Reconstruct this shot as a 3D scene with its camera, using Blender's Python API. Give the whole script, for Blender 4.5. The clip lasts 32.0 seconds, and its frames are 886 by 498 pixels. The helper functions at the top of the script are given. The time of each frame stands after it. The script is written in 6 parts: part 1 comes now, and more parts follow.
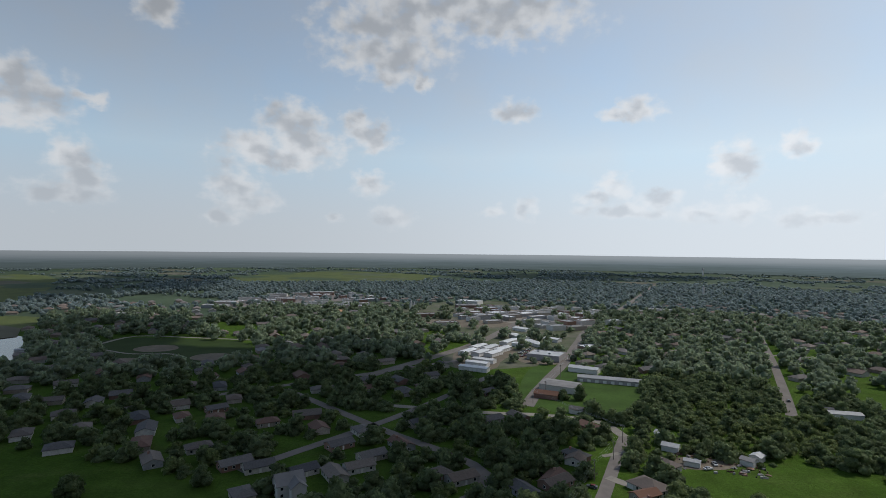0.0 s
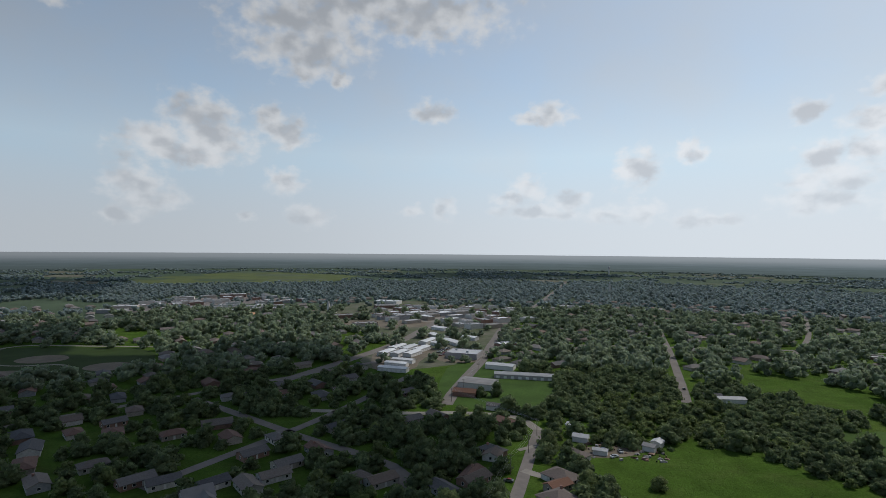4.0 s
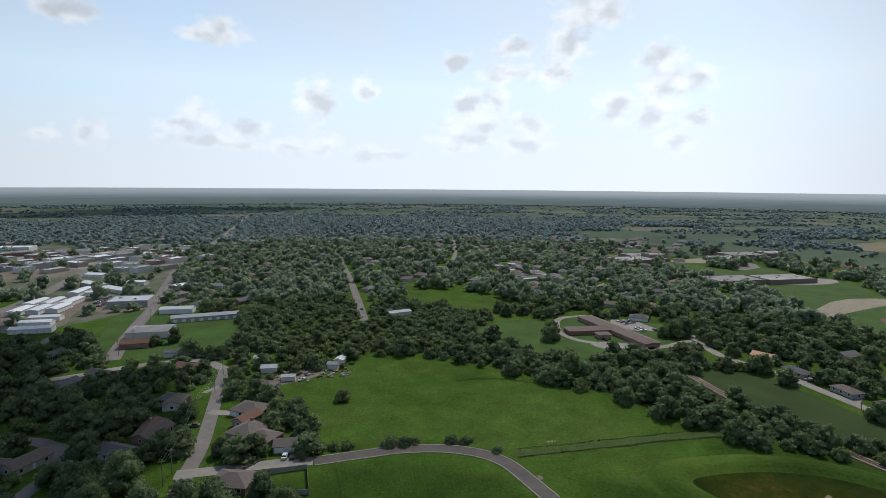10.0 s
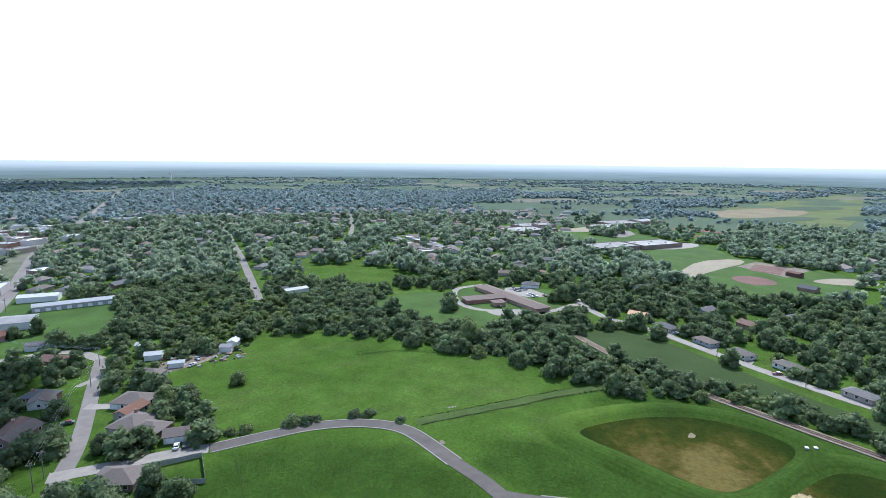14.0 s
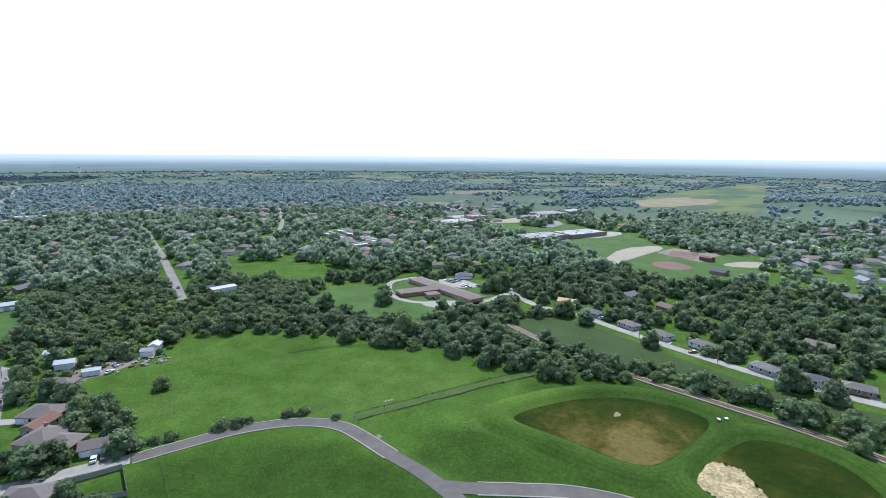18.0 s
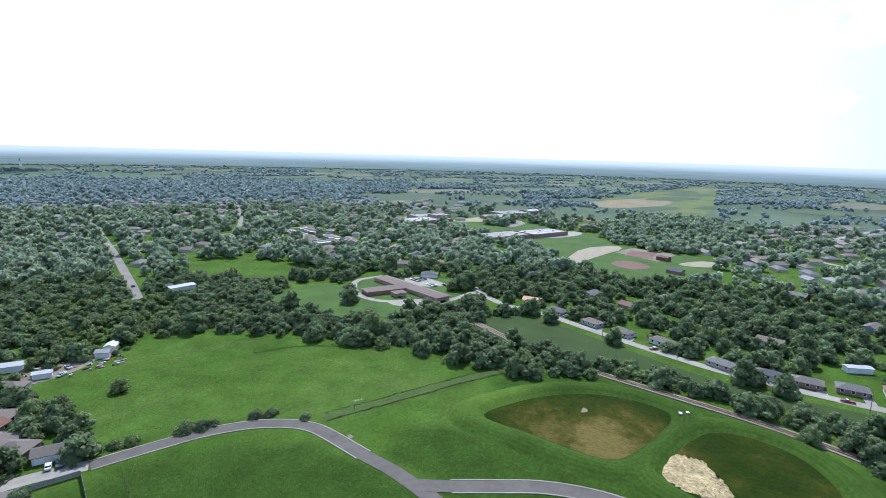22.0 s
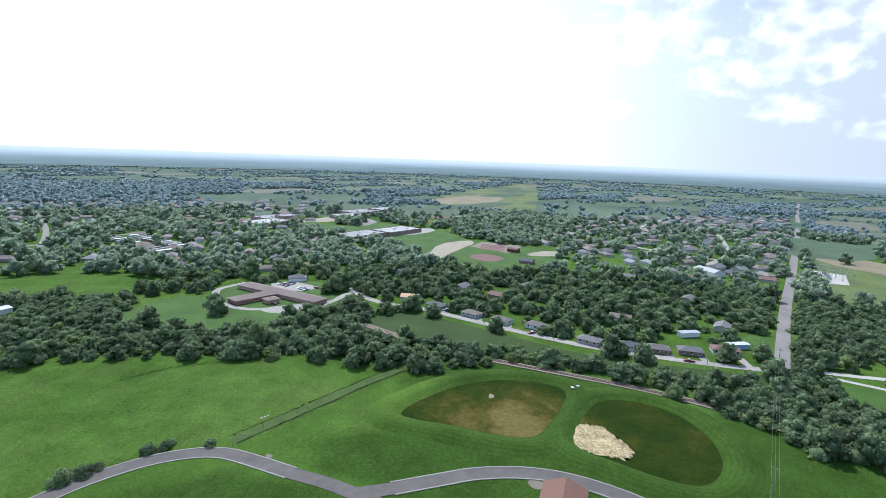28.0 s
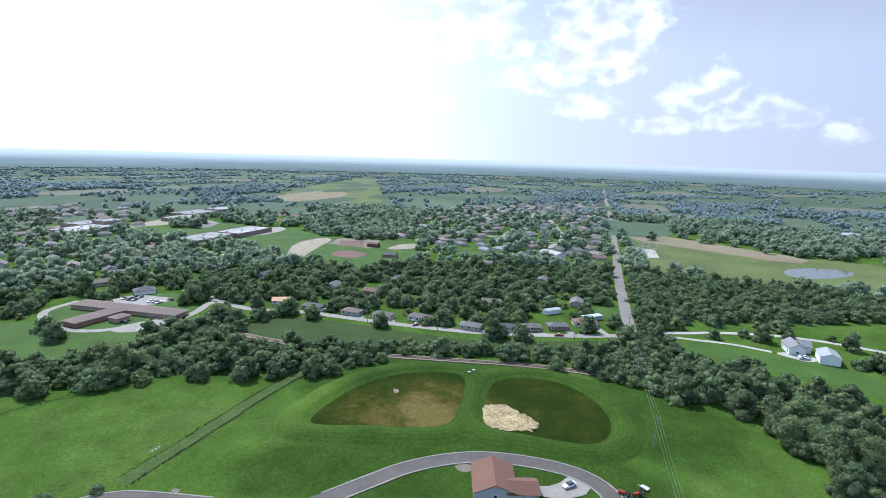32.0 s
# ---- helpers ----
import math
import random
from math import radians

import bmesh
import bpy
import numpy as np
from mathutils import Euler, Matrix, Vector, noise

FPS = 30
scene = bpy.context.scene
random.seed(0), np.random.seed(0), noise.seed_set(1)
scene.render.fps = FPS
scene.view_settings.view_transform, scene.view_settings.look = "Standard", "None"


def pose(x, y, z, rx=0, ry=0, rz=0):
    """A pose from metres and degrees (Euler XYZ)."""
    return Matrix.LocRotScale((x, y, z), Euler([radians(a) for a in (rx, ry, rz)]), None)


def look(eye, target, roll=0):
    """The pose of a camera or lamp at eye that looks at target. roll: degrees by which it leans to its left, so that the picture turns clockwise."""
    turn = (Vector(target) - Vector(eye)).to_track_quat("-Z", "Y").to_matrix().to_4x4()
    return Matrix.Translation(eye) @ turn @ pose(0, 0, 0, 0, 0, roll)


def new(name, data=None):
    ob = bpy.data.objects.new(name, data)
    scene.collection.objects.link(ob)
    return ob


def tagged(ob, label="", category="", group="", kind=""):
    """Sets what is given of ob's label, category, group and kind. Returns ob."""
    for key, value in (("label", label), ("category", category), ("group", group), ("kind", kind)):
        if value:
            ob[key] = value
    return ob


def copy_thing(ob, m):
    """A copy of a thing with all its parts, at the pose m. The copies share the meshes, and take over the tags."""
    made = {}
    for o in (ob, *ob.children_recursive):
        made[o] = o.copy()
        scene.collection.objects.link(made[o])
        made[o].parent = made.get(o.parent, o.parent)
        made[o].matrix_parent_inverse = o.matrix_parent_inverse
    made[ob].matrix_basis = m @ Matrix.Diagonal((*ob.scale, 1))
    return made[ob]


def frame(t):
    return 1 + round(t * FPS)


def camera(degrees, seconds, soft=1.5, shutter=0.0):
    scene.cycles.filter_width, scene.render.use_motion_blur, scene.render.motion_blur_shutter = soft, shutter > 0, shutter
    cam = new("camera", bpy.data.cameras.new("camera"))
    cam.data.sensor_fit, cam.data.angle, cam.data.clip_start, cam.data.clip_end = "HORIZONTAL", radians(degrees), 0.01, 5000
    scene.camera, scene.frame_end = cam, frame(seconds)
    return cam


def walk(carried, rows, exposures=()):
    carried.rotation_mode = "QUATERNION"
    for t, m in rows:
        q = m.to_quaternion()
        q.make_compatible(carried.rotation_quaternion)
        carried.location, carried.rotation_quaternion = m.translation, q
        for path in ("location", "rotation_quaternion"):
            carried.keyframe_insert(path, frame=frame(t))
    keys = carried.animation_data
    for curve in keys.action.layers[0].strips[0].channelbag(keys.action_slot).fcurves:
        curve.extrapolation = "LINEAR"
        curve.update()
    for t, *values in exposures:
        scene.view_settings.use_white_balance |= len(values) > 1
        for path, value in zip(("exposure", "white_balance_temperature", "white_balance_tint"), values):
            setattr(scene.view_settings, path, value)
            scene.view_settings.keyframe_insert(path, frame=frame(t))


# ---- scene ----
cam = camera(79.05, 32.0, soft=0.5)
PATH = [
    (0.0, pose(-0.00, -0.00, 99.96, 90.08, -0.61, -0.00)),
    (1.0, pose(-0.13, 0.01, 100.00, 90.11, -0.57, -2.60)),
    (2.0, pose(-0.19, 0.04, 100.12, 90.11, -0.61, -5.08)),
    (2.5, pose(-0.21, 0.10, 100.21, 90.10, -0.61, -6.25)),
    (4.5, pose(-0.27, 0.32, 100.65, 90.11, -0.52, -9.72)),
    (5.0, pose(-0.33, 0.29, 100.78, 90.09, -0.56, -11.21)),
    (6.0, pose(-0.49, 0.00, 101.05, 90.06, -0.53, -14.97)),
    (7.0, pose(-0.66, -0.29, 101.29, 90.03, -0.61, -18.93)),
    (7.5, pose(-0.68, -0.41, 101.35, 89.79, -0.60, -21.73)),
    (8.0, pose(-0.64, -0.49, 101.33, 88.49, -0.55, -25.18)),
    (8.5, pose(-0.59, -0.54, 101.22, 87.12, -0.50, -30.24)),
    (9.0, pose(-0.52, -0.59, 101.03, 85.76, -0.48, -35.76)),
    (9.5, pose(-0.51, -0.61, 100.84, 84.51, -0.47, -39.18)),
    (10.0, pose(-0.50, -0.65, 100.68, 83.22, -0.47, -41.56)),
    (10.5, pose(-0.53, -0.65, 100.58, 81.97, -0.46, -44.28)),
    (11.0, pose(-0.53, -0.50, 100.54, 81.70, -0.51, -46.10)),
    (12.0, pose(-0.60, -0.29, 100.52, 81.31, -0.57, -48.84)),
    (13.0, pose(-0.67, -0.26, 100.55, 80.89, -0.57, -51.04)),
    (14.0, pose(-0.73, -0.30, 100.65, 80.49, -0.61, -52.55)),
    (15.0, pose(-0.73, -0.55, 100.73, 80.17, -0.59, -54.58)),
    (15.5, pose(-0.72, -0.65, 100.77, 79.99, -0.54, -56.13)),
    (17.5, pose(-0.47, -0.73, 100.83, 79.77, -0.54, -59.15)),
    (18.0, pose(-0.34, -0.88, 100.81, 79.76, -0.52, -59.66)),
    (19.0, pose(-0.05, -1.40, 100.74, 79.73, -0.60, -60.33)),
    (20.0, pose(-0.11, -1.09, 100.73, 79.72, -0.96, -60.95)),
    (21.0, pose(-0.99, 0.45, 100.72, 79.68, -1.32, -62.62)),
    (22.0, pose(-2.56, 3.05, 100.74, 79.70, -1.59, -63.78)),
    (23.0, pose(-4.34, 6.57, 100.70, 79.79, -1.72, -66.04)),
    (24.0, pose(-6.13, 10.53, 100.56, 79.89, -1.82, -68.41)),
    (25.0, pose(-7.88, 14.88, 100.52, 80.07, -1.84, -71.70)),
    (25.5, pose(-8.76, 17.28, 100.51, 80.14, -1.87, -74.03)),
    (26.0, pose(-9.57, 19.83, 100.48, 80.23, -1.89, -76.72)),
    (26.5, pose(-10.22, 22.53, 100.39, 80.29, -1.89, -79.56)),
    (28.5, pose(-11.93, 33.89, 99.85, 80.10, -2.05, -82.24)),
    (29.0, pose(-12.22, 36.82, 99.78, 80.06, -1.96, -83.66)),
    (29.5, pose(-12.44, 39.84, 99.79, 80.04, -1.85, -85.91)),
    (30.0, pose(-12.59, 42.94, 99.85, 80.07, -1.80, -88.50)),
    (31.0, pose(-12.72, 49.33, 100.08, 80.10, -1.72, -94.28)),
    (32.0, pose(-12.66, 55.92, 100.36, 80.05, -1.67, -99.27)),
]
EXPOSURES = [(0.0, -0.68, 6250, 10), (5.0, -0.82, 6250, 10), (7.0, -1.05, 6250, 10), (8.0, -1.15, 6250, 10), (9.0, -0.98, 6250, 10), (9.5, -0.75, 6250, 10), (10.0, -0.42, 6150, 10),
             (10.5, -0.10, 6000, 10), (11.0, 0.22, 5800, 10), (12.0, 0.62, 5600, 10), (13.0, 0.78, 5450, 10), (20.0, 0.82, 5400, 10), (26.0, 0.80, 5400, 10), (32.0, 0.82, 5400, 10)]
walk(cam, PATH, EXPOSURES)

# ---- light ----
SKY = 0.19
SUN_AZ, SUN_EL = 66.0, 52.0    # degrees clockwise from +y, and above the horizon
world = bpy.data.worlds.new("world")
scene.world = world
world.use_nodes = True


class Nodes:
    """Short hand for building a node tree."""

    def __init__(self, tree):
        self.t = tree
        tree.nodes.clear()

    def add(self, kind, ins=None, **props):
        n = self.t.nodes.new(kind)
        for k, v in props.items():
            setattr(n, k, v)
        for k, v in (ins or {}).items():
            if hasattr(v, "is_output") or isinstance(v, bpy.types.NodeSocket):
                self.t.links.new(v, n.inputs[k])
            else:
                n.inputs[k].default_value = v
        return n

    def math(self, op, a, b=0.0, c=0.0, clamp=False):
        return self.add("ShaderNodeMath", {0: a, 1: b, 2: c}, operation=op, use_clamp=clamp).outputs[0]

    def vec(self, op, a, b=(0, 0, 0), scale=1.0):
        n = self.add("ShaderNodeVectorMath", {0: a, 1: b}, operation=op)
        return n.outputs["Value"] if op in ("LENGTH", "DOT_PRODUCT") else n.outputs[0]

    def noise(self, vector, scale, detail=4.0, rough=0.55):
        return self.add("ShaderNodeTexNoise", {"Vector": vector, "Scale": scale, "Detail": detail, "Roughness": rough})

    def mix(self, fac, a, b, blend="MIX"):
        n = self.add("ShaderNodeMix", data_type="RGBA", blend_type=blend)
        for s, v in ((n.inputs[0], fac), (n.inputs[6], a), (n.inputs[7], b)):
            if isinstance(v, bpy.types.NodeSocket):
                self.t.links.new(v, s)
            else:
                s.default_value = v
        return n.outputs[2]

    def ramp(self, fac, stops):
        n = self.add("ShaderNodeValToRGB", {0: fac})
        e = n.color_ramp.elements
        while len(e) < len(stops):
            e.new(0.5)
        for el, (p, c) in zip(e, stops):
            el.position, el.color = p, c if len(c) == 4 else (*c, 1)
        return n.outputs[0]


def build_sky():
    n = Nodes(world.node_tree)
    sky = n.add("ShaderNodeTexSky", sky_type="NISHITA", sun_disc=False)
    sky.sun_elevation, sky.sun_rotation = radians(SUN_EL), radians(SUN_AZ)
    sky.altitude, sky.air_density, sky.dust_density, sky.ozone_density = 300, 1.0, 1.6, 1.0
    d = n.add("ShaderNodeTexCoord").outputs["Generated"]
    sep = n.add("ShaderNodeSeparateXYZ", {0: d}).outputs
    raised = n.add("ShaderNodeCombineXYZ", {0: sep[0], 1: sep[1], 2: n.math("MAXIMUM", sep[2], 0.17)}).outputs[0]
    n.t.links.new(n.vec("NORMALIZE", raised), sky.inputs[0])
    az = n.math("MULTIPLY", n.math("ARCTAN2", sep[0], sep[1]), 57.2958)
    veil = n.add("ShaderNodeMapRange", {0: az, 1: 5.0, 2: 60.0, 3: 1.08, 4: 0.84}, interpolation_type="SMOOTHSTEP").outputs[0]
    air = n.vec("MULTIPLY", sky.outputs[0], n.add("ShaderNodeCombineXYZ", {0: veil, 1: veil, 2: veil}).outputs[0])
    el = n.math("MULTIPLY", n.math("ARCSINE", sep[2]), 57.2958)
    flat = n.add("ShaderNodeCombineXYZ", {0: az, 1: n.math("MULTIPLY", el, 1.3)}).outputs[0]
    warp = n.vec("SUBTRACT", n.noise(flat, 0.55, 6, 0.62).outputs["Color"], (0.5, 0.5, 0.5))
    uv = n.add("ShaderNodeCombineXYZ", {0: az, 1: el}).outputs[0]
    uv = n.vec("ADD", uv, n.vec("MULTIPLY", warp, (2.4, 1.7, 0)))
    field = None
    for a, e, ra, re in CLOUDS:
        f = n.math("SUBTRACT", 1.0, n.vec("LENGTH", n.vec("MULTIPLY", n.vec("SUBTRACT", uv, (a, e, 0)), (1 / (ra * 1.3), 1 / (re * 1.35), 0))))
        field = f if field is None else n.math("MAXIMUM", field, f)
    # scattered fair-weather cloud over the rest of the sky
    high = n.math("MULTIPLY_ADD", el, 0.03, -0.9, clamp=True)
    rest = n.math("SUBTRACT", n.noise(flat, 0.055, 5, 0.55).outputs[0], 0.56)
    rest = n.math("MULTIPLY_ADD", rest, 4.0, n.math("MULTIPLY_ADD", high, 1.4, -2.0))
    field = n.math("MAXIMUM", field, rest)
    fluff = n.noise(flat, 0.6, 8, 0.50).outputs[0]
    dens = n.math("MULTIPLY_ADD", n.math("SUBTRACT", fluff, 0.5), 1.5, n.math("MINIMUM", field, 0.7))
    cover = n.add("ShaderNodeMapRange", {0: dens, 1: -0.02, 2: 0.72}, interpolation_type="SMOOTHSTEP").outputs[0]
    # the thick heart of each cloud lets less light through than its rim
    under = n.noise(n.vec("ADD", flat, (0.5, 0.9, 0.0)), 0.38, 4, 0.42).outputs[0]
    core = n.add("ShaderNodeMapRange", {0: n.math("MULTIPLY_ADD", n.math("SUBTRACT", under, 0.5), 3.6, field), 1: 0.1, 2: 1.25},
                 interpolation_type="SMOOTHSTEP").outputs[0]
    bw = n.add("ShaderNodeRGBToBW", {0: air}).outputs[0]
    grey = n.vec("MULTIPLY", n.add("ShaderNodeCombineXYZ", {0: bw, 1: bw, 2: bw}).outputs[0], (1.09, 1.13, 1.16))
    thin = n.math("MULTIPLY_ADD", n.math("SUBTRACT", n.noise(flat, 0.07, 5, 0.55).outputs[0], 0.42), 0.8, 0.45, clamp=True)
    thin = n.math("MULTIPLY", thin, n.add("ShaderNodeMapRange", {0: el, 1: 26.0, 2: 48.0, 3: 1.0, 4: 0.15}).outputs[0])
    low = n.add("ShaderNodeMapRange", {0: el, 1: 17.0, 2: 0.5, 3: 0.0, 4: 0.9}, interpolation_type="SMOOTHSTEP").outputs[0]
    # clearer, deeper blue air away from the sun to the south
    clear = n.add("ShaderNodeMapRange", {0: az, 1: 64.0, 2: 112.0}, interpolation_type="SMOOTHSTEP").outputs[0]
    blue = n.mix(clear, air, n.vec("MULTIPLY", air, (0.62, 0.53, 0.555)))
    grey = n.mix(clear, grey, n.vec("MULTIPLY", grey, (0.54, 0.52, 0.55)))
    base = n.mix(n.math("MAXIMUM", low, n.math("MULTIPLY_ADD", clear, 0.25, thin, clamp=True)), n.vec("MULTIPLY", blue, (1.12, 1.18, 1.10)), grey)
    lit = n.vec("ADD", n.vec("MULTIPLY", grey, (0.78, 0.78, 0.78)), (2.2, 2.15, 2.1))
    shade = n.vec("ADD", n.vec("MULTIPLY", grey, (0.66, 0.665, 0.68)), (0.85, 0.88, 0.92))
    cloud = n.mix(core, lit, shade)
    fade = n.add("ShaderNodeMapRange", {0: el, 1: 0.0, 2: 8.0, 3: 0.35, 4: 0.95}).outputs[0]
    out = n.mix(n.math("MULTIPLY", cover, fade), base, cloud)
    bg = n.add("ShaderNodeBackground", {0: out, 1: SKY})
    n.add("ShaderNodeOutputWorld", {0: bg.outputs[0]})


# azimuth, height, half width, half height of the cumulus clouds, in degrees
CLOUDS = [(-5.3, 22.8, 7.8, 3.0), (6.7, 23.6, 8.9, 2.7), (-5.9, 20.2, 6.6, 2.7), (0.7, 24.5, 12.1, 2.4), (-5.3, 18.6, 3.6, 1.8), (-2.4, 17.2, 1.1, 0.7), (-28.2, 21.4, 2.1, 1.3), (-38.9, 14.0, 1.5, 1.9), (-37.4, 12.5, 2.9, 2.2)]
CLOUDS += [(-38.5, 10.9, 3.3, 1.2), (-33.4, 13.0, 1.3, 0.7), (-34.8, 7.6, 1.8, 1.7), (-33.8, 6.0, 2.1, 1.4), (-35.0, 4.7, 3.4, 1.1), (-15.9, 12.8, 3.3, 2.0), (-14.5, 10.7, 4.0, 2.3), (-19.5, 10.1, 3.5, 1.6), (-17.3, 9.1, 5.0, 1.3)]
CLOUDS += [(-7.9, 11.8, 2.7, 1.8), (-9.6, 13.2, 1.2, 1.3), (-21.3, 6.1, 2.9, 1.6), (-20.0, 4.7, 2.9, 1.6), (-22.6, 3.0, 1.5, 1.0), (-7.8, 6.8, 2.0, 1.2), (-5.4, 3.4, 2.3, 1.1), (-11.6, 3.1, 1.0, 0.6), (7.5, 14.4, 2.6, 1.1)]
CLOUDS += [(19.9, 14.2, 2.1, 1.2), (17.7, 13.8, 1.6, 0.8), (28.4, 8.3, 2.4, 2.0), (33.5, 9.7, 1.3, 1.3), (17.5, 6.3, 1.6, 1.6), (16.1, 5.5, 2.5, 0.8), (21.8, 5.1, 2.1, 1.2), (18.9, 4.0, 4.9, 0.8), (8.7, 4.4, 1.3, 1.1)]
CLOUDS += [(5.1, 4.1, 1.4, 0.7), (25.8, 3.6, 2.2, 0.9), (28.9, 4.0, 2.3, 1.1), (33.6, 3.2, 1.7, 0.9), (54.3, 19.5, 2.7, 1.9), (55.3, 16.5, 2.5, 2.4), (57.7, 16.7, 1.9, 1.6), (54.2, 13.7, 2.3, 2.2), (53.0, 11.2, 1.8, 1.4)]
CLOUDS += [(47.8, 11.3, 3.0, 1.1), (48.8, 13.6, 1.9, 1.0), (42.8, 12.4, 1.6, 1.2), (44.0, 8.4, 2.0, 1.3), (46.8, 8.8, 1.9, 1.3), (44.6, 6.4, 3.4, 1.5), (43.5, 4.7, 3.4, 1.3), (50.3, 6.2, 1.9, 1.4), (50.1, 4.3, 2.7, 1.2)]
CLOUDS += [(62.9, 12.2, 2.1, 1.6), (63.7, 10.0, 2.9, 2.0), (66.1, 10.2, 1.8, 1.2), (62.9, 7.9, 2.5, 1.5), (58.9, 7.9, 2.1, 1.8), (62.1, 6.5, 1.7, 1.1), (66.2, 6.6, 1.6, 1.0), (64.5, 4.4, 1.8, 1.0), (35.4, 3.2, 3.0, 0.7)]
CLOUDS += [(114.9, 13.2, 4.7, 2.2), (112.6, 10.4, 3.2, 2.8), (116.1, 10.8, 3.1, 2.2), (118.3, 13.3, 2.5, 1.9), (108.6, 7.9, 3.4, 1.5), (115.8, 8.5, 1.8, 1.4), (101.6, 13.6, 4.7, 2.4), (98.3, 11.3, 4.8, 1.8), (105.7, 10.5, 2.0, 1.2)]
CLOUDS += [(113.6, 5.2, 2.9, 1.2), (125.5, 7.0, 1.9, 1.6), (123.2, 5.9, 2.7, 1.2), (95.4, 4.6, 1.3, 1.0), (98.6, 5.0, 1.8, 0.8), (126.9, 3.9, 2.5, 1.0), (130.0, 5.0, 2.3, 1.0), (132.0, 4.0, 1.8, 1.0), (120.7, 3.4, 3.3, 0.8)]
CLOUDS += [(89.7, 10.2, 4.8, 1.8), (135.6, 2.8, 1.5, 0.8)]
build_sky()

sun = new("sun", bpy.data.lights.new("sun", "SUN"))
sun.data.energy, sun.data.angle, sun.data.color = 3.7, radians(0.6), (1.0, 0.95, 0.87)
_a, _e = radians(SUN_AZ), radians(SUN_EL)
SUN_DIR = Vector((math.sin(_a) * math.cos(_e), math.cos(_a) * math.cos(_e), math.sin(_e)))
sun.matrix_world = look(SUN_DIR * 900, (0, 0, 0))


# ---- materials ----
def surface(name, color, dark=None, scale=1.0, rough=0.85, bump=0.0, vary=0.0, spec=0.25, metal=0.0, mottle=0.0, mottle_scale=0.05):
    """A rough surface whose colour wanders between color and dark at the given scale, with a second, broader mottling.
    vary: how far each object strays in brightness."""
    m = bpy.data.materials.new(name)
    m.use_nodes = True
    n = Nodes(m.node_tree)
    pos = n.add("ShaderNodeNewGeometry").outputs["Position"]
    dark = dark or tuple(c * 0.7 for c in color)
    fine = n.noise(pos, scale, 5, 0.6)
    col = n.mix(n.add("ShaderNodeMapRange", {0: fine.outputs[0], 1: 0.3, 2: 0.7}).outputs[0], (*dark, 1), (*color, 1))
    if mottle:
        wide = n.noise(pos, mottle_scale, 3, 0.5).outputs[0]
        g = n.add("ShaderNodeMapRange", {0: wide, 1: 0.3, 2: 0.7, 3: 1 - mottle, 4: 1 + mottle}).outputs[0]
        col = n.vec("MULTIPLY", col, n.add("ShaderNodeCombineXYZ", {0: g, 1: g, 2: g}).outputs[0])
    if vary:
        r = n.add("ShaderNodeObjectInfo").outputs["Random"]
        g = n.math("MULTIPLY_ADD", r, 2 * vary, 1 - vary)
        col = n.vec("MULTIPLY", col, n.add("ShaderNodeCombineXYZ", {0: g, 1: g, 2: g}).outputs[0])
    b = n.add("ShaderNodeBsdfPrincipled", {"Base Color": col, "Roughness": rough, "Metallic": metal, "Specular IOR Level": spec})
    if bump:
        n.t.links.new(n.add("ShaderNodeBump", {"Height": fine.outputs[0], "Strength": bump}).outputs[0], b.inputs["Normal"])
    n.add("ShaderNodeOutputMaterial", {0: b.outputs[0]})
    return m


def random_colors(name, stops, scale=2.0, rough=0.8, spec=0.25, by_island=False):
    """A surface that takes one of several colours by object (or by piece of a joined mesh), with a little grain."""
    m = bpy.data.materials.new(name)
    m.use_nodes = True
    n = Nodes(m.node_tree)
    geo = n.add("ShaderNodeNewGeometry").outputs
    r = geo["Random Per Island"] if by_island else n.add("ShaderNodeObjectInfo").outputs["Random"]
    ramp = n.add("ShaderNodeValToRGB", {0: r})
    ramp.color_ramp.interpolation = "CONSTANT" if not by_island else "LINEAR"
    e = ramp.color_ramp.elements
    while len(e) < len(stops):
        e.new(0.5)
    for i, c in enumerate(stops):
        e[i].position, e[i].color = i / len(stops), (*c, 1)
    g = n.add("ShaderNodeMapRange", {0: n.noise(geo["Position"], scale, 5, 0.65).outputs[0], 1: 0.25, 2: 0.75, 3: 0.72, 4: 1.2}).outputs[0]
    col = n.vec("MULTIPLY", ramp.outputs[0], n.add("ShaderNodeCombineXYZ", {0: g, 1: g, 2: g}).outputs[0])
    b = n.add("ShaderNodeBsdfPrincipled", {"Base Color": col, "Roughness": rough, "Specular IOR Level": spec})
    n.add("ShaderNodeOutputMaterial", {0: b.outputs[0]})
    return m


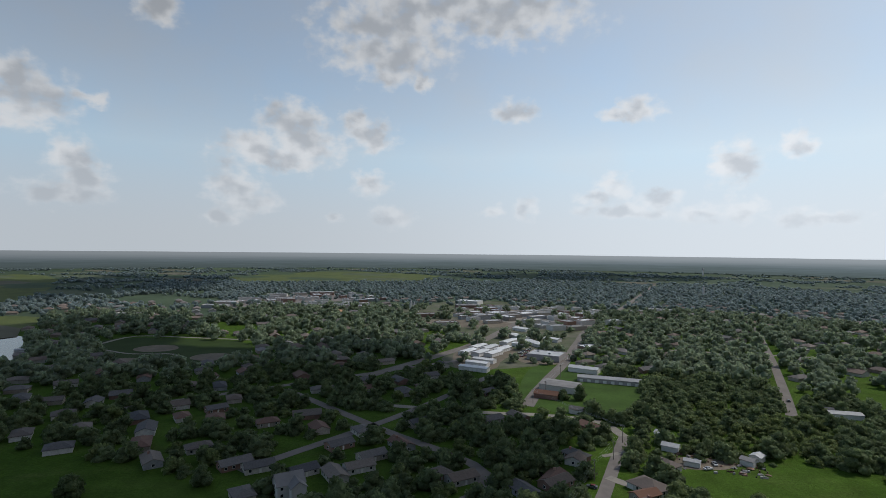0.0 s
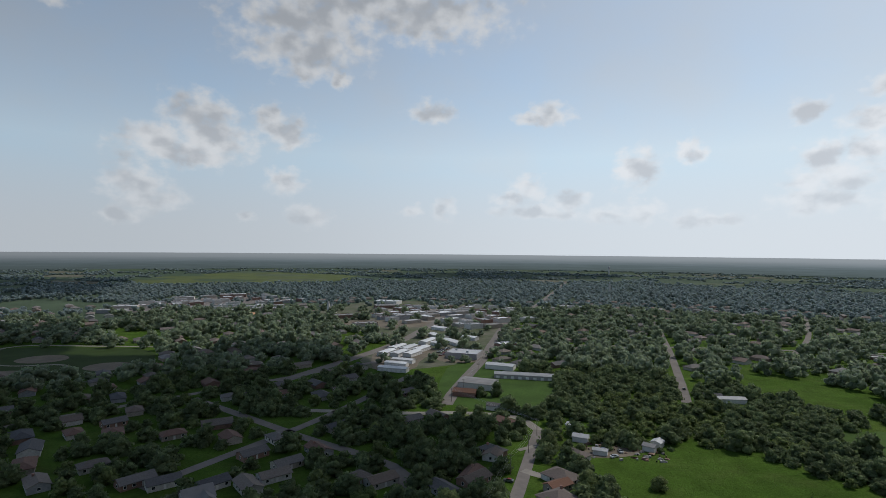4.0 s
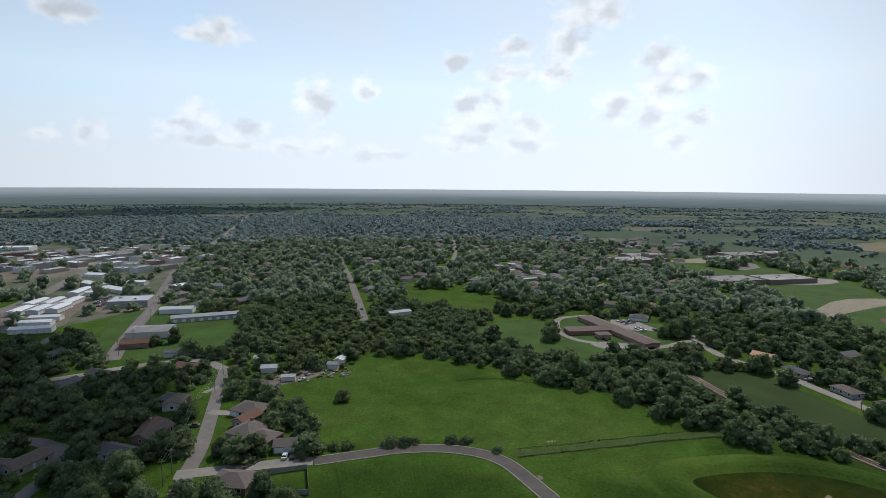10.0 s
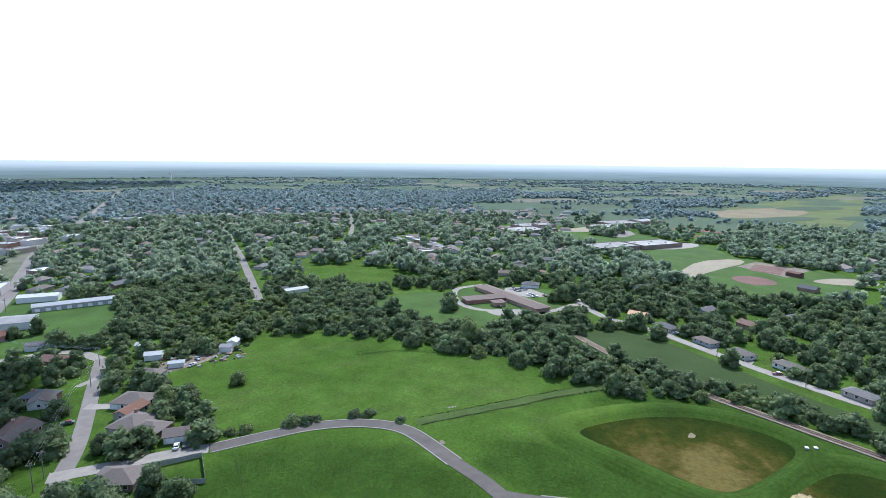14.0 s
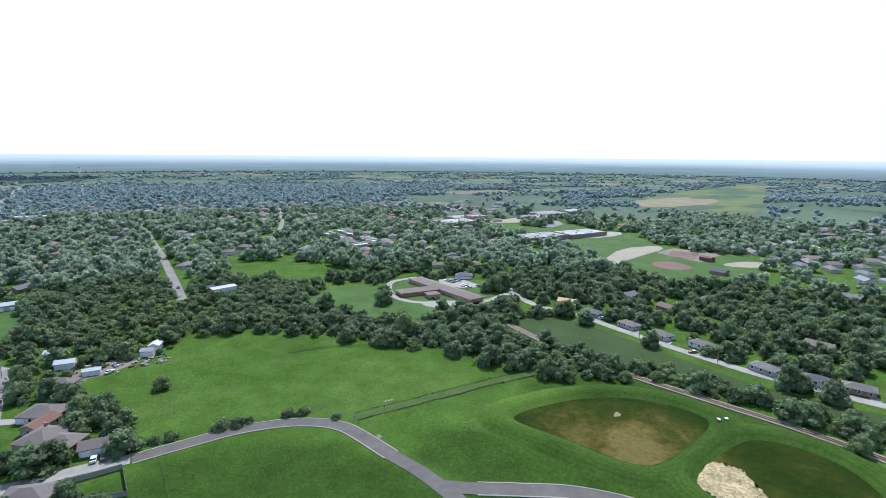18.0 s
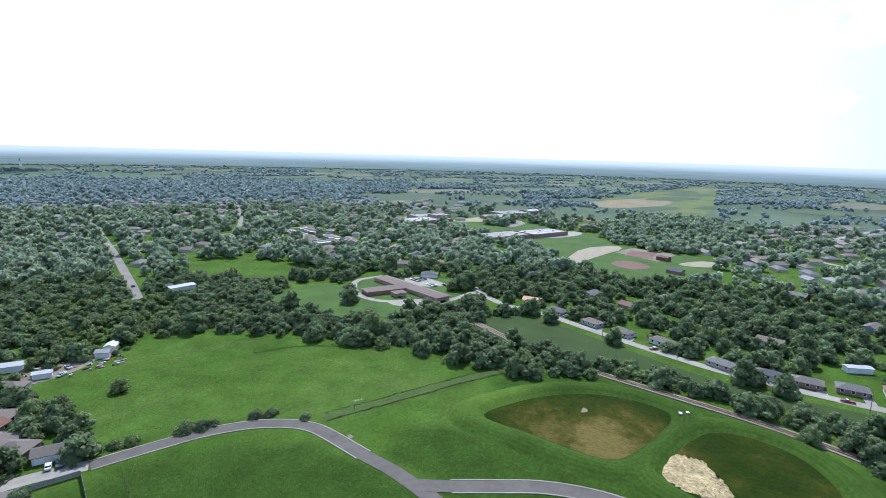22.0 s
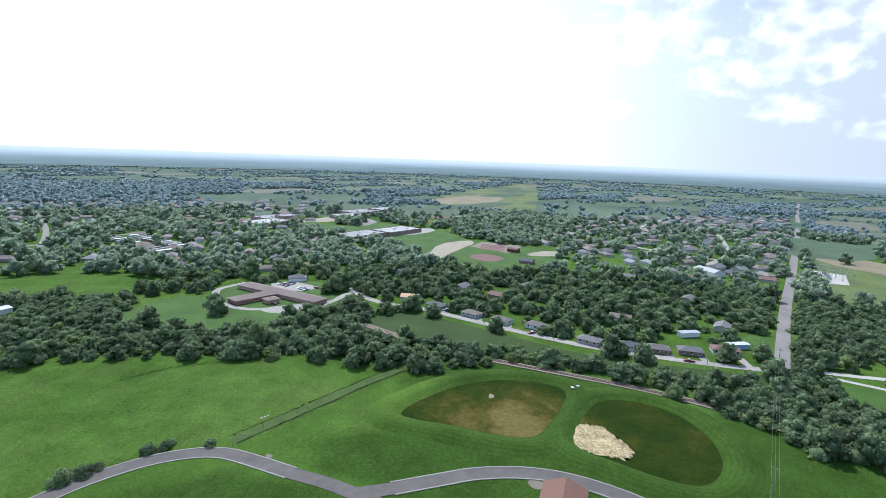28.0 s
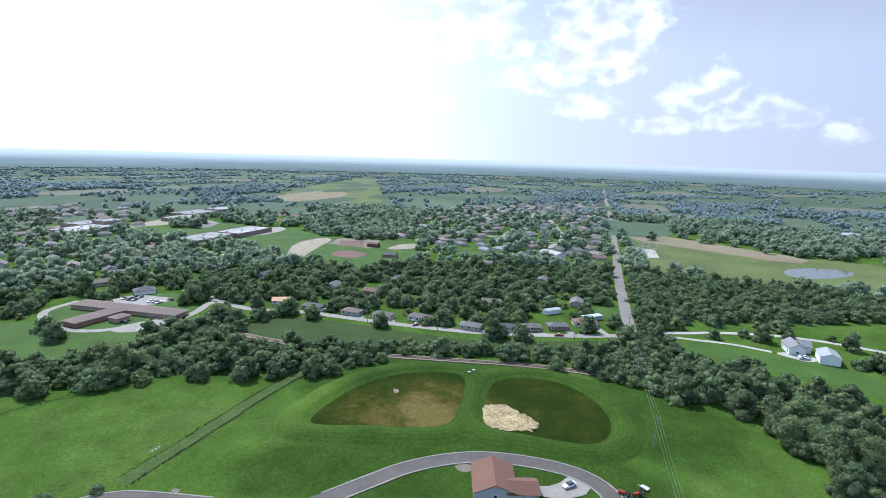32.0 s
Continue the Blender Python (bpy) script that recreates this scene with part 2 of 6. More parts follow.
def foliage(name, light, dark, island=True, glow=0.48, haze_sheen=0.0):
    """Leaves: a little translucent, each clump its own shade of green, each tree its own tone; a bluish sheen can
    imitate haze.
    """
    m = bpy.data.materials.new(name)
    m.use_nodes = True
    n = Nodes(m.node_tree)
    geo = n.add("ShaderNodeNewGeometry").outputs
    col = n.mix(geo["Random Per Island"], (*dark, 1), (*light, 1))
    if not island:
        col = n.mix(n.add("ShaderNodeMapRange", {0: n.noise(geo["Position"], 0.07, 4).outputs[0], 1: 0.3, 2: 0.7}).outputs[0], (*dark, 1), (*light, 1))
    r = n.add("ShaderNodeObjectInfo").outputs["Random"]
    tone = n.mix(r, (0.78, 0.82, 0.86, 1), (1.22, 1.16, 1.0, 1))
    col = n.vec("MULTIPLY", col, tone)
    fine = n.noise(geo["Position"], 1.7, 4, 0.7).outputs[0]
    g = n.add("ShaderNodeMapRange", {0: fine, 1: 0.25, 2: 0.75, 3: 0.62, 4: 1.42}).outputs[0]
    col = n.vec("MULTIPLY", col, n.add("ShaderNodeCombineXYZ", {0: g, 1: g, 2: g}).outputs[0])
    tone = n.add("ShaderNodeMapRange", {0: n.noise(n.vec("MULTIPLY", geo["Position"], (1.0, 1.0, 0.2)), 0.10, 3, 0.5).outputs[0], 1: 0.32, 2: 0.68, 3: 0.68, 4: 1.34}).outputs[0]
    col = n.vec("MULTIPLY", col, n.add("ShaderNodeCombineXYZ", {0: tone, 1: tone, 2: tone}).outputs[0])
    # bluish sheen lifts the leaves of farther woods as haze would
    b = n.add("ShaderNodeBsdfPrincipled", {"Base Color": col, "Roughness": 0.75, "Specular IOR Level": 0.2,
                                               "Sheen Weight": haze_sheen, "Sheen Roughness": 0.45, "Sheen Tint": (0.72, 0.86, 1.0, 1)})
    tr = n.add("ShaderNodeBsdfTranslucent", {0: col})
    mx = n.add("ShaderNodeMixShader", {0: glow, 1: b.outputs[0], 2: tr.outputs[0]})
    n.add("ShaderNodeOutputMaterial", {0: mx.outputs[0]})
    return m


LUSH = [(150, 66, 20, 36), (128, 12, 36, 64), (170, -62, 46, 34), (96, 96, 42, 64), (70, 120, 50, 50), (215, 30, 34, 60), (145, 35, 30, 50)]


def ground_material():
    m = bpy.data.materials.new("meadow grass")
    m.use_nodes = True
    n = Nodes(m.node_tree)
    pos = n.add("ShaderNodeNewGeometry").outputs["Position"]
    wide = n.noise(pos, 0.012, 5, 0.6).outputs[0]
    col = n.ramp(wide, [(0.30, (0.037, 0.073, 0.010)), (0.48, (0.050, 0.092, 0.013)), (0.62, (0.060, 0.102, 0.017)), (0.75, (0.076, 0.108, 0.024))])
    patch = n.add("ShaderNodeMapRange", {0: n.noise(pos, 0.07, 7, 0.68).outputs[0], 1: 0.3, 2: 0.7, 3: 0.70, 4: 1.25}).outputs[0]
    tuft = n.noise(pos, 0.7, 7, 0.8)
    fine = n.add("ShaderNodeMapRange", {0: tuft.outputs[0], 1: 0.3, 2: 0.7, 3: 0.62, 4: 1.35}).outputs[0]
    # yellower, drier drifts
    dry = n.add("ShaderNodeMapRange", {0: n.noise(n.vec("MULTIPLY", pos, (1.0, 2.2, 1.0)), 0.03, 6, 0.7).outputs[0], 1: 0.5, 2: 0.75}).outputs[0]
    col = n.mix(n.math("MULTIPLY", dry, 0.6), col, (0.075, 0.092, 0.026, 1))
    # lusher, darker growth on the low ground round the ponds, the loop road and below the lane
    wob = n.vec("MULTIPLY", n.vec("SUBTRACT", n.noise(pos, 0.05, 5, 0.6).outputs["Color"], (0.5, 0.5, 0.5)), (16.0, 16.0, 0.0))
    lush = None
    for x, y, rx, ry in LUSH:
        f = n.math("SUBTRACT", 1.0, n.vec("LENGTH", n.vec("MULTIPLY", n.vec("SUBTRACT", n.vec("ADD", pos, wob), (x, y, 0)), (1 / rx, 1 / ry, 0))))
        lush = f if lush is None else n.math("MAXIMUM", lush, f)
    lush = n.add("ShaderNodeMapRange", {0: lush, 1: 0.0, 2: 0.30, 3: 0.0, 4: 0.9}, interpolation_type="SMOOTHSTEP").outputs[0]
    col = n.mix(lush, col, (0.029, 0.056, 0.008, 1))
    g = n.math("MULTIPLY", patch, fine)
    col = n.vec("MULTIPLY", col, n.add("ShaderNodeCombineXYZ", {0: g, 1: g, 2: g}).outputs[0])
    b = n.add("ShaderNodeBsdfPrincipled", {"Base Color": col, "Roughness": 0.95, "Specular IOR Level": 0.03})
    n.t.links.new(n.add("ShaderNodeBump", {"Height": tuft.outputs[0], "Strength": 0.8, "Distance": 0.5}).outputs[0], b.inputs["Normal"])
    n.add("ShaderNodeOutputMaterial", {0: b.outputs[0]})
    return m


M_GRASS = ground_material()
M_LAWN = surface("mown lawn", (0.052, 0.092, 0.017), (0.037, 0.070, 0.013), 0.6, 0.9, 0.3, spec=0.1, mottle=0.2)
M_CROP = surface("dark crop", (0.034, 0.054, 0.013), (0.025, 0.042, 0.010), 0.8, 0.9, 0.5, spec=0.1, mottle=0.15)
M_PALE = surface("pale pasture", (0.098, 0.114, 0.040), (0.070, 0.090, 0.028), 0.2, 0.9, 0.3, spec=0.1, mottle=0.2, mottle_scale=0.02)
M_TAN = surface("stubble field", (0.19, 0.155, 0.098), (0.145, 0.122, 0.075), 0.2, 0.95, spec=0.1, mottle=0.15, mottle_scale=0.02)
# Field colours muted to carry the haze of distance.
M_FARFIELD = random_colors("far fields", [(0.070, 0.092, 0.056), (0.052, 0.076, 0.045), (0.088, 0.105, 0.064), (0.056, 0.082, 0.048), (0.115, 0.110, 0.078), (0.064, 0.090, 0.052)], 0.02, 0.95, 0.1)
M_SAND = surface("pale sand", (0.25, 0.21, 0.15), (0.20, 0.17, 0.12), 0.3, 0.95, mottle=0.1)
M_SHEDROOF = surface("bright white shed roof", (0.60, 0.60, 0.60), (0.50, 0.50, 0.50), 0.25, 0.5, spec=0.35, vary=0.12)
M_ASPH = surface("lane asphalt", (0.092, 0.078, 0.068), (0.070, 0.060, 0.053), 0.35, 0.85, 0.1, mottle=0.12, mottle_scale=0.1)
M_CONC = surface("concrete paving", (0.245, 0.220, 0.188), (0.192, 0.172, 0.148), 0.4, 0.85, 0.1, mottle=0.12, mottle_scale=0.08)
M_STREET = surface("worn street", (0.178, 0.156, 0.140), (0.140, 0.122, 0.110), 0.3, 0.9, 0.1, mottle=0.12, mottle_scale=0.06)
M_GRAVEL = surface("pale gravel", (0.34, 0.315, 0.27), (0.27, 0.25, 0.215), 1.0, 0.95, 0.2, mottle=0.1)
M_TALL = surface("uncut grass", (0.066, 0.094, 0.024), (0.040, 0.066, 0.013), 0.9, 0.9, 0.6, spec=0.1, mottle=0.15, mottle_scale=0.12)
M_TOWN = surface("worn town ground", (0.155, 0.142, 0.118), (0.052, 0.078, 0.024), 0.028, 0.95, spec=0.1, mottle=0.15, mottle_scale=0.2)
M_DIRT = surface("bare dirt", (0.165, 0.135, 0.10), (0.125, 0.105, 0.078), 0.2, 0.95, 0.2, mottle=0.15)
M_RED = surface("red clay", (0.135, 0.068, 0.055), (0.105, 0.055, 0.046), 0.3, 0.9, mottle=0.1)
M_TRACK = surface("red running track", (0.20, 0.062, 0.05), (0.16, 0.05, 0.042), 0.3, 0.9, mottle=0.1)
M_SCHOOLWALL = surface("tan brown brick", (0.27, 0.20, 0.165), (0.21, 0.155, 0.13), 1.0, 0.9, vary=0.15)
M_BALLAST = surface("railway ballast", (0.20, 0.155, 0.115), (0.14, 0.11, 0.08), 1.5, 0.95, 0.3, mottle=0.2)
M_RAIL = surface("rusty rail", (0.16, 0.10, 0.07), (0.10, 0.06, 0.045), 2.0, 0.5, spec=0.5, metal=0.6)
M_TIE = surface("railway tie", (0.10, 0.08, 0.065), (0.06, 0.05, 0.042), 3.0, 0.9)
M_BARK = surface("bark", (0.12, 0.09, 0.065), (0.07, 0.055, 0.042), 3.0, 0.95, 0.5)
M_LEAF = foliage("leaves", (0.172, 0.216, 0.100), (0.093, 0.129, 0.062))
M_LEAF_PALE = foliage("pale leaves", (0.172, 0.215, 0.086), (0.098, 0.138, 0.056))
# Farther woods: haze put into paler, bluer leaf colours, stronger with distance.
M_WOODS = foliage("haze-paled leaves", (0.228, 0.278, 0.184), (0.150, 0.198, 0.136), glow=0.52, haze_sheen=0.3)
M_FARWOODS = foliage("haze-blued leaves", (0.275, 0.325, 0.295), (0.212, 0.262, 0.240), glow=0.6, haze_sheen=1.0)
# Ground beyond 900 m: haze painted in as a greyer green.
M_FARMLAND = surface("haze-greyed farmland", (0.066, 0.090, 0.052), (0.046, 0.068, 0.042), 0.006, 0.95, spec=0.1, mottle=0.25, mottle_scale=0.0015)
M_ROOF = random_colors("shingle roof", [(0.125, 0.108, 0.096), (0.10, 0.096, 0.096), (0.145, 0.115, 0.095), (0.075, 0.075, 0.08), (0.17, 0.145, 0.125), (0.14, 0.13, 0.122), (0.15, 0.092, 0.072), (0.115, 0.108, 0.105)], 1.2, 0.9)
M_WALLS = random_colors("siding", [(0.46, 0.44, 0.41), (0.58, 0.57, 0.55), (0.34, 0.30, 0.26), (0.25, 0.16, 0.125), (0.42, 0.38, 0.33), (0.52, 0.50, 0.46), (0.30, 0.315, 0.33), (0.22, 0.14, 0.115)], 0.8, 0.8)
M_WHITE = surface("white painted siding", (0.62, 0.61, 0.59), (0.54, 0.53, 0.51), 1.0, 0.7, vary=0.08)
M_METALROOF = surface("white metal roof", (0.36, 0.36, 0.365), (0.29, 0.29, 0.295), 0.25, 0.5, spec=0.35, vary=0.25)
M_GREYROOF = surface("grey membrane roof", (0.23, 0.22, 0.215), (0.16, 0.155, 0.15), 0.15, 0.8, vary=0.2)
M_SCHOOLROOF = surface("weathered pale roof membrane", (0.25, 0.235, 0.22), (0.17, 0.16, 0.15), 0.12, 0.8, vary=0.25, mottle=0.2)
M_BRICK = random_colors("brick wall", [(0.30, 0.16, 0.12), (0.36, 0.24, 0.18), (0.42, 0.33, 0.26), (0.26, 0.15, 0.12)], 1.5, 0.9)
M_GLASS = surface("dark window glass", (0.03, 0.035, 0.04), (0.02, 0.022, 0.026), 1.0, 0.08, spec=0.6)
M_TRIM = surface("white trim", (0.75, 0.74, 0.72), (0.66, 0.65, 0.63), 2.0, 0.6)
M_LAKE = surface("lake water", (0.075, 0.085, 0.070), (0.065, 0.075, 0.062), 0.05, 0.12, spec=0.5)
# Cream colour stands in for sky glare off open pond water.
M_CREAM = surface("pond glare cream", (0.40, 0.305, 0.165), (0.12, 0.095, 0.035), 1.1, 0.9, 0.5, spec=0.3, mottle=0.3, mottle_scale=0.25)
M_ORANGE = surface("orange roof", (0.50, 0.30, 0.17), (0.42, 0.25, 0.14), 0.6, 0.8)
M_TILE = surface("terracotta brown shingle", (0.150, 0.078, 0.052), (0.118, 0.062, 0.043), 1.5, 0.9, 0.2, mottle=0.08)
M_TAUPE = surface("taupe shingle", (0.145, 0.118, 0.104), (0.112, 0.092, 0.082), 1.5, 0.9, 0.2, mottle=0.08)
M_NHROOF = surface("brown shingle roof", (0.17, 0.128, 0.108), (0.135, 0.10, 0.085), 0.8, 0.9, 0.2, mottle=0.08)
M_POLE = surface("weathered pole", (0.22, 0.19, 0.16), (0.15, 0.13, 0.11), 2.0, 0.9)
M_STEEL = surface("galvanised steel", (0.45, 0.46, 0.47), (0.36, 0.37, 0.38), 1.0, 0.4, metal=0.7)
M_BLACK = surface("black rubber", (0.02, 0.02, 0.02), (0.012, 0.012, 0.012), 3.0, 0.8)
M_CAR = random_colors("car paint", [(0.62, 0.62, 0.62), (0.03, 0.03, 0.035), (0.24, 0.25, 0.26), (0.05, 0.055, 0.06), (0.50, 0.50, 0.49), (0.18, 0.03, 0.03), (0.10, 0.105, 0.11)], 3.0, 0.3, 0.6)
M_POOLWALL = surface("pale blue siding", (0.30, 0.40, 0.48), (0.25, 0.34, 0.42), 1.0, 0.7)
M_GREYWALL = surface("grey siding", (0.36, 0.34, 0.34), (0.30, 0.285, 0.285), 1.0, 0.8)
M_FENCE = surface("weathered fence boards", (0.34, 0.33, 0.32), (0.24, 0.235, 0.23), 2.0, 0.9)
M_TRACTOR = surface("red machine paint", (0.34, 0.045, 0.03), (0.26, 0.035, 0.025), 2.0, 0.45)


def reed_material():
    """Reed bed: dark green, drifting to brown and straw towards the house side of the larger pond."""
    m = bpy.data.materials.new("pond reeds")
    m.use_nodes = True
    n = Nodes(m.node_tree)
    pos = n.add("ShaderNodeNewGeometry").outputs["Position"]
    dry = n.math("SUBTRACT", 1.0, n.vec("LENGTH", n.vec("MULTIPLY", n.vec("SUBTRACT", pos, (183, 30, 0)), (1 / 24.0, 1 / 30.0, 0))))
    wide = n.math("MULTIPLY_ADD", n.noise(pos, 0.06, 7, 0.70).outputs[0], 1.75, n.math("MULTIPLY_ADD", n.math("MAXIMUM", dry, -0.35), 0.62, -0.40))
    col = n.ramp(wide, [(0.15, (0.013, 0.024, 0.003)), (0.40, (0.022, 0.031, 0.004)), (0.58, (0.036, 0.038, 0.006)), (0.74, (0.066, 0.055, 0.013)), (0.95, (0.10, 0.080, 0.024))])
    grain = n.noise(n.vec("MULTIPLY", pos, (1.0, 0.45, 1.0)), 1.3, 8, 0.8).outputs[0]
    g = n.add("ShaderNodeMapRange", {0: grain, 1: 0.3, 2: 0.7, 3: 0.6, 4: 1.4}).outputs[0]
    col = n.vec("MULTIPLY", col, n.add("ShaderNodeCombineXYZ", {0: g, 1: g, 2: g}).outputs[0])
    b = n.add("ShaderNodeBsdfPrincipled", {"Base Color": col, "Roughness": 0.95, "Specular IOR Level": 0.03})
    n.t.links.new(n.add("ShaderNodeBump", {"Height": grain, "Strength": 0.6, "Distance": 0.3}).outputs[0], b.inputs["Normal"])
    n.add("ShaderNodeOutputMaterial", {0: b.outputs[0]})
    return m


M_REED = reed_material()


def berm_material():
    """Mown grass with swaths that follow the banks of the ponds."""
    m = bpy.data.materials.new("embankment grass")
    m.use_nodes = True
    n = Nodes(m.node_tree)
    pos = n.add("ShaderNodeNewGeometry").outputs["Position"]
    row = n.add("ShaderNodeAttribute", attribute_name="row").outputs["Fac"]
    wob = n.math("MULTIPLY_ADD", n.noise(pos, 0.12, 3).outputs[0], 1.6, row)
    swath = n.math("SINE", n.math("MULTIPLY", wob, 3.3))
    col = n.mix(n.math("MULTIPLY_ADD", swath, 0.2, 0.5), (0.027, 0.052, 0.008, 1), (0.040, 0.070, 0.011, 1))
    # the shoulder nearest the meadow blends to a brighter yellow-green
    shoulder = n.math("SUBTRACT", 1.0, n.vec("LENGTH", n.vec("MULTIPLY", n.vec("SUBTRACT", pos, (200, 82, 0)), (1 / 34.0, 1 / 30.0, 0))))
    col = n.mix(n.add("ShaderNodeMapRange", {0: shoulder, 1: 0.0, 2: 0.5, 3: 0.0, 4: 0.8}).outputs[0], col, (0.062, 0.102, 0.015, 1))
    tuft = n.noise(pos, 0.8, 7, 0.78).outputs[0]
    g = n.add("ShaderNodeMapRange", {0: tuft, 1: 0.3, 2: 0.7, 3: 0.7, 4: 1.3}).outputs[0]
    w = n.add("ShaderNodeMapRange", {0: n.noise(pos, 0.05, 4).outputs[0], 1: 0.3, 2: 0.7, 3: 0.82, 4: 1.2}).outputs[0]
    g = n.math("MULTIPLY", g, w)
    col = n.vec("MULTIPLY", col, n.add("ShaderNodeCombineXYZ", {0: g, 1: g, 2: g}).outputs[0])
    b = n.add("ShaderNodeBsdfPrincipled", {"Base Color": col, "Roughness": 0.95, "Specular IOR Level": 0.03})
    n.t.links.new(n.add("ShaderNodeBump", {"Height": tuft, "Strength": 0.7, "Distance": 0.4}).outputs[0], b.inputs["Normal"])
    n.add("ShaderNodeOutputMaterial", {0: b.outputs[0]})
    return m


M_BERM = berm_material()


def backdrop_material():
    """The far distance: a glowing backdrop of blue woods and fields, its haze painted in, paling towards the horizon.
    """
    m = bpy.data.materials.new("far distance")
    m.use_nodes = True
    n = Nodes(m.node_tree)
    pos = n.add("ShaderNodeNewGeometry").outputs["Position"]
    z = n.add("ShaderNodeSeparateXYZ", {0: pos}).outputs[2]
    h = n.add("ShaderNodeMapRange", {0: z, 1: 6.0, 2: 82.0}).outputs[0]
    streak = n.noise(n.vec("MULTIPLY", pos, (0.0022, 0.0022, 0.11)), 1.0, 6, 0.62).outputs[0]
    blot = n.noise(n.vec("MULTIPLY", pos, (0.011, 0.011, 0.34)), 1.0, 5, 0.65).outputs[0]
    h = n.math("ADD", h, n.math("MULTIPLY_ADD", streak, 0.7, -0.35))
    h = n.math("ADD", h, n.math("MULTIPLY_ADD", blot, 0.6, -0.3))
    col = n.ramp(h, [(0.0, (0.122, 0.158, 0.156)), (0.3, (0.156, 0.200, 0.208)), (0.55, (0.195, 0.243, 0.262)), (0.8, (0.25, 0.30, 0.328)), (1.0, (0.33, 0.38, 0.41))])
    # horizon haze painted as a pale rim, emitted more strongly towards the sun
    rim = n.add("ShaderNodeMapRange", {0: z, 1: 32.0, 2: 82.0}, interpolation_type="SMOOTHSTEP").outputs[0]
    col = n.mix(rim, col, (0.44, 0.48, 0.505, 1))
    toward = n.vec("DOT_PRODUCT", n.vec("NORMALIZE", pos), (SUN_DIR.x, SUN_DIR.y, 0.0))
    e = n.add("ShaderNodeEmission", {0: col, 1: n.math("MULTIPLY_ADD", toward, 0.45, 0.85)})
    n.add("ShaderNodeOutputMaterial", {0: e.outputs[0]})
    return m


def cloud_material(name, thin, thick):
    m = bpy.data.materials.new(name)
    m.use_nodes = True
    n = Nodes(m.node_tree)
    pos = n.add("ShaderNodeNewGeometry").outputs["Position"]
    d = n.add("ShaderNodeBsdfDiffuse", {0: (0.9, 0.9, 0.9, 1)})
    t = n.add("ShaderNodeBsdfTransparent")
    f = n.add("ShaderNodeMapRange", {0: n.noise(pos, 0.006, 4).outputs[0], 1: 0.3, 2: 0.7, 3: thin, 4: thick}).outputs[0]
    n.add("ShaderNodeOutputMaterial", {0: n.add("ShaderNodeMixShader", {0: f, 1: t.outputs[0], 2: d.outputs[0]}).outputs[0]})
    return m


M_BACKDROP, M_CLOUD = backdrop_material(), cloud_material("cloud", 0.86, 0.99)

M_WEED = random_colors("weeds", [(0.055, 0.095, 0.020), (0.075, 0.115, 0.028), (0.10, 0.122, 0.040), (0.062, 0.10, 0.024)], 0.5, 0.9, by_island=True)
M_WEED_DARK = random_colors("rank grass", [(0.032, 0.058, 0.011), (0.042, 0.070, 0.014), (0.055, 0.076, 0.020), (0.036, 0.062, 0.012)], 0.5, 0.9, by_island=True)
M_SEEDLING = random_colors("pale seedlings", [(0.12, 0.15, 0.04), (0.16, 0.17, 0.06), (0.09, 0.13, 0.03)], 0.5, 0.9, by_island=True)
M_PAINT_WHITE = surface("white car paint", (0.62, 0.62, 0.62), (0.58, 0.58, 0.58), 3.0, 0.3, spec=0.6)
M_PAINT_DARK = surface("dark car paint", (0.035, 0.037, 0.042), (0.03, 0.032, 0.036), 3.0, 0.3, spec=0.6)
M_POOL = surface("blue pool water", (0.05, 0.22, 0.42), (0.04, 0.18, 0.36), 1.0, 0.15, spec=0.5)

# ---- helpers for building ----
def gz(x, y):
    """Height of the ground sheet: level round the town, raised slowly far out to fit the camera's horizon."""
    r = math.hypot(x, y)
    return 0.0 if r < 2000 else 56.0 * ((r - 2000) / 2900) ** 1.6


def mesh_from(name, verts, faces, mat, smooth=False):
    me = bpy.data.meshes.new(name)
    me.from_pydata(verts, [], faces)
    for m in mat if isinstance(mat, (list, tuple)) else (mat,):
        me.materials.append(m)
    if smooth:
        me.shade_smooth()
    return me


def part(name, bm, material, parent, label=""):
    """Links a bmesh or mesh as one mesh object under a thing or a part."""
    if isinstance(bm, bmesh.types.BMesh):
        me = bpy.data.meshes.new(name)
        bm.to_mesh(me)
        bm.free()
        me.materials.append(material)
    else:
        me = bm
        if material and not me.materials:
            me.materials.append(material)
    ob = new(name, me)
    ob.parent = parent
    return tagged(ob, label) if label else ob


def thing(name, x, y, rot, label, category, group="", z=None):
    ob = new(name)
    ob.matrix_world = pose(x, y, gz(x, y) if z is None else z, 0, 0, rot)
    return tagged(ob, label, category, group)


def boxes(name, mat, *specs, bevel=0.0):
    """One mesh of boxes, each (x, y, z, sx, sy, sz): centre of the base, and size."""
    bm = bmesh.new()
    for x, y, z, sx, sy, sz in specs:
        bmesh.ops.create_cube(bm, size=1, matrix=Matrix.Translation((x, y, z + sz / 2)) @ Matrix.Diagonal((sx, sy, sz, 1)))
    if bevel:
        bmesh.ops.bevel(bm, geom=bm.edges[:], offset=bevel, segments=1, affect="EDGES")
    me = bpy.data.meshes.new(name)
    bm.to_mesh(me)
    bm.free()
    me.materials.append(mat)
    return me


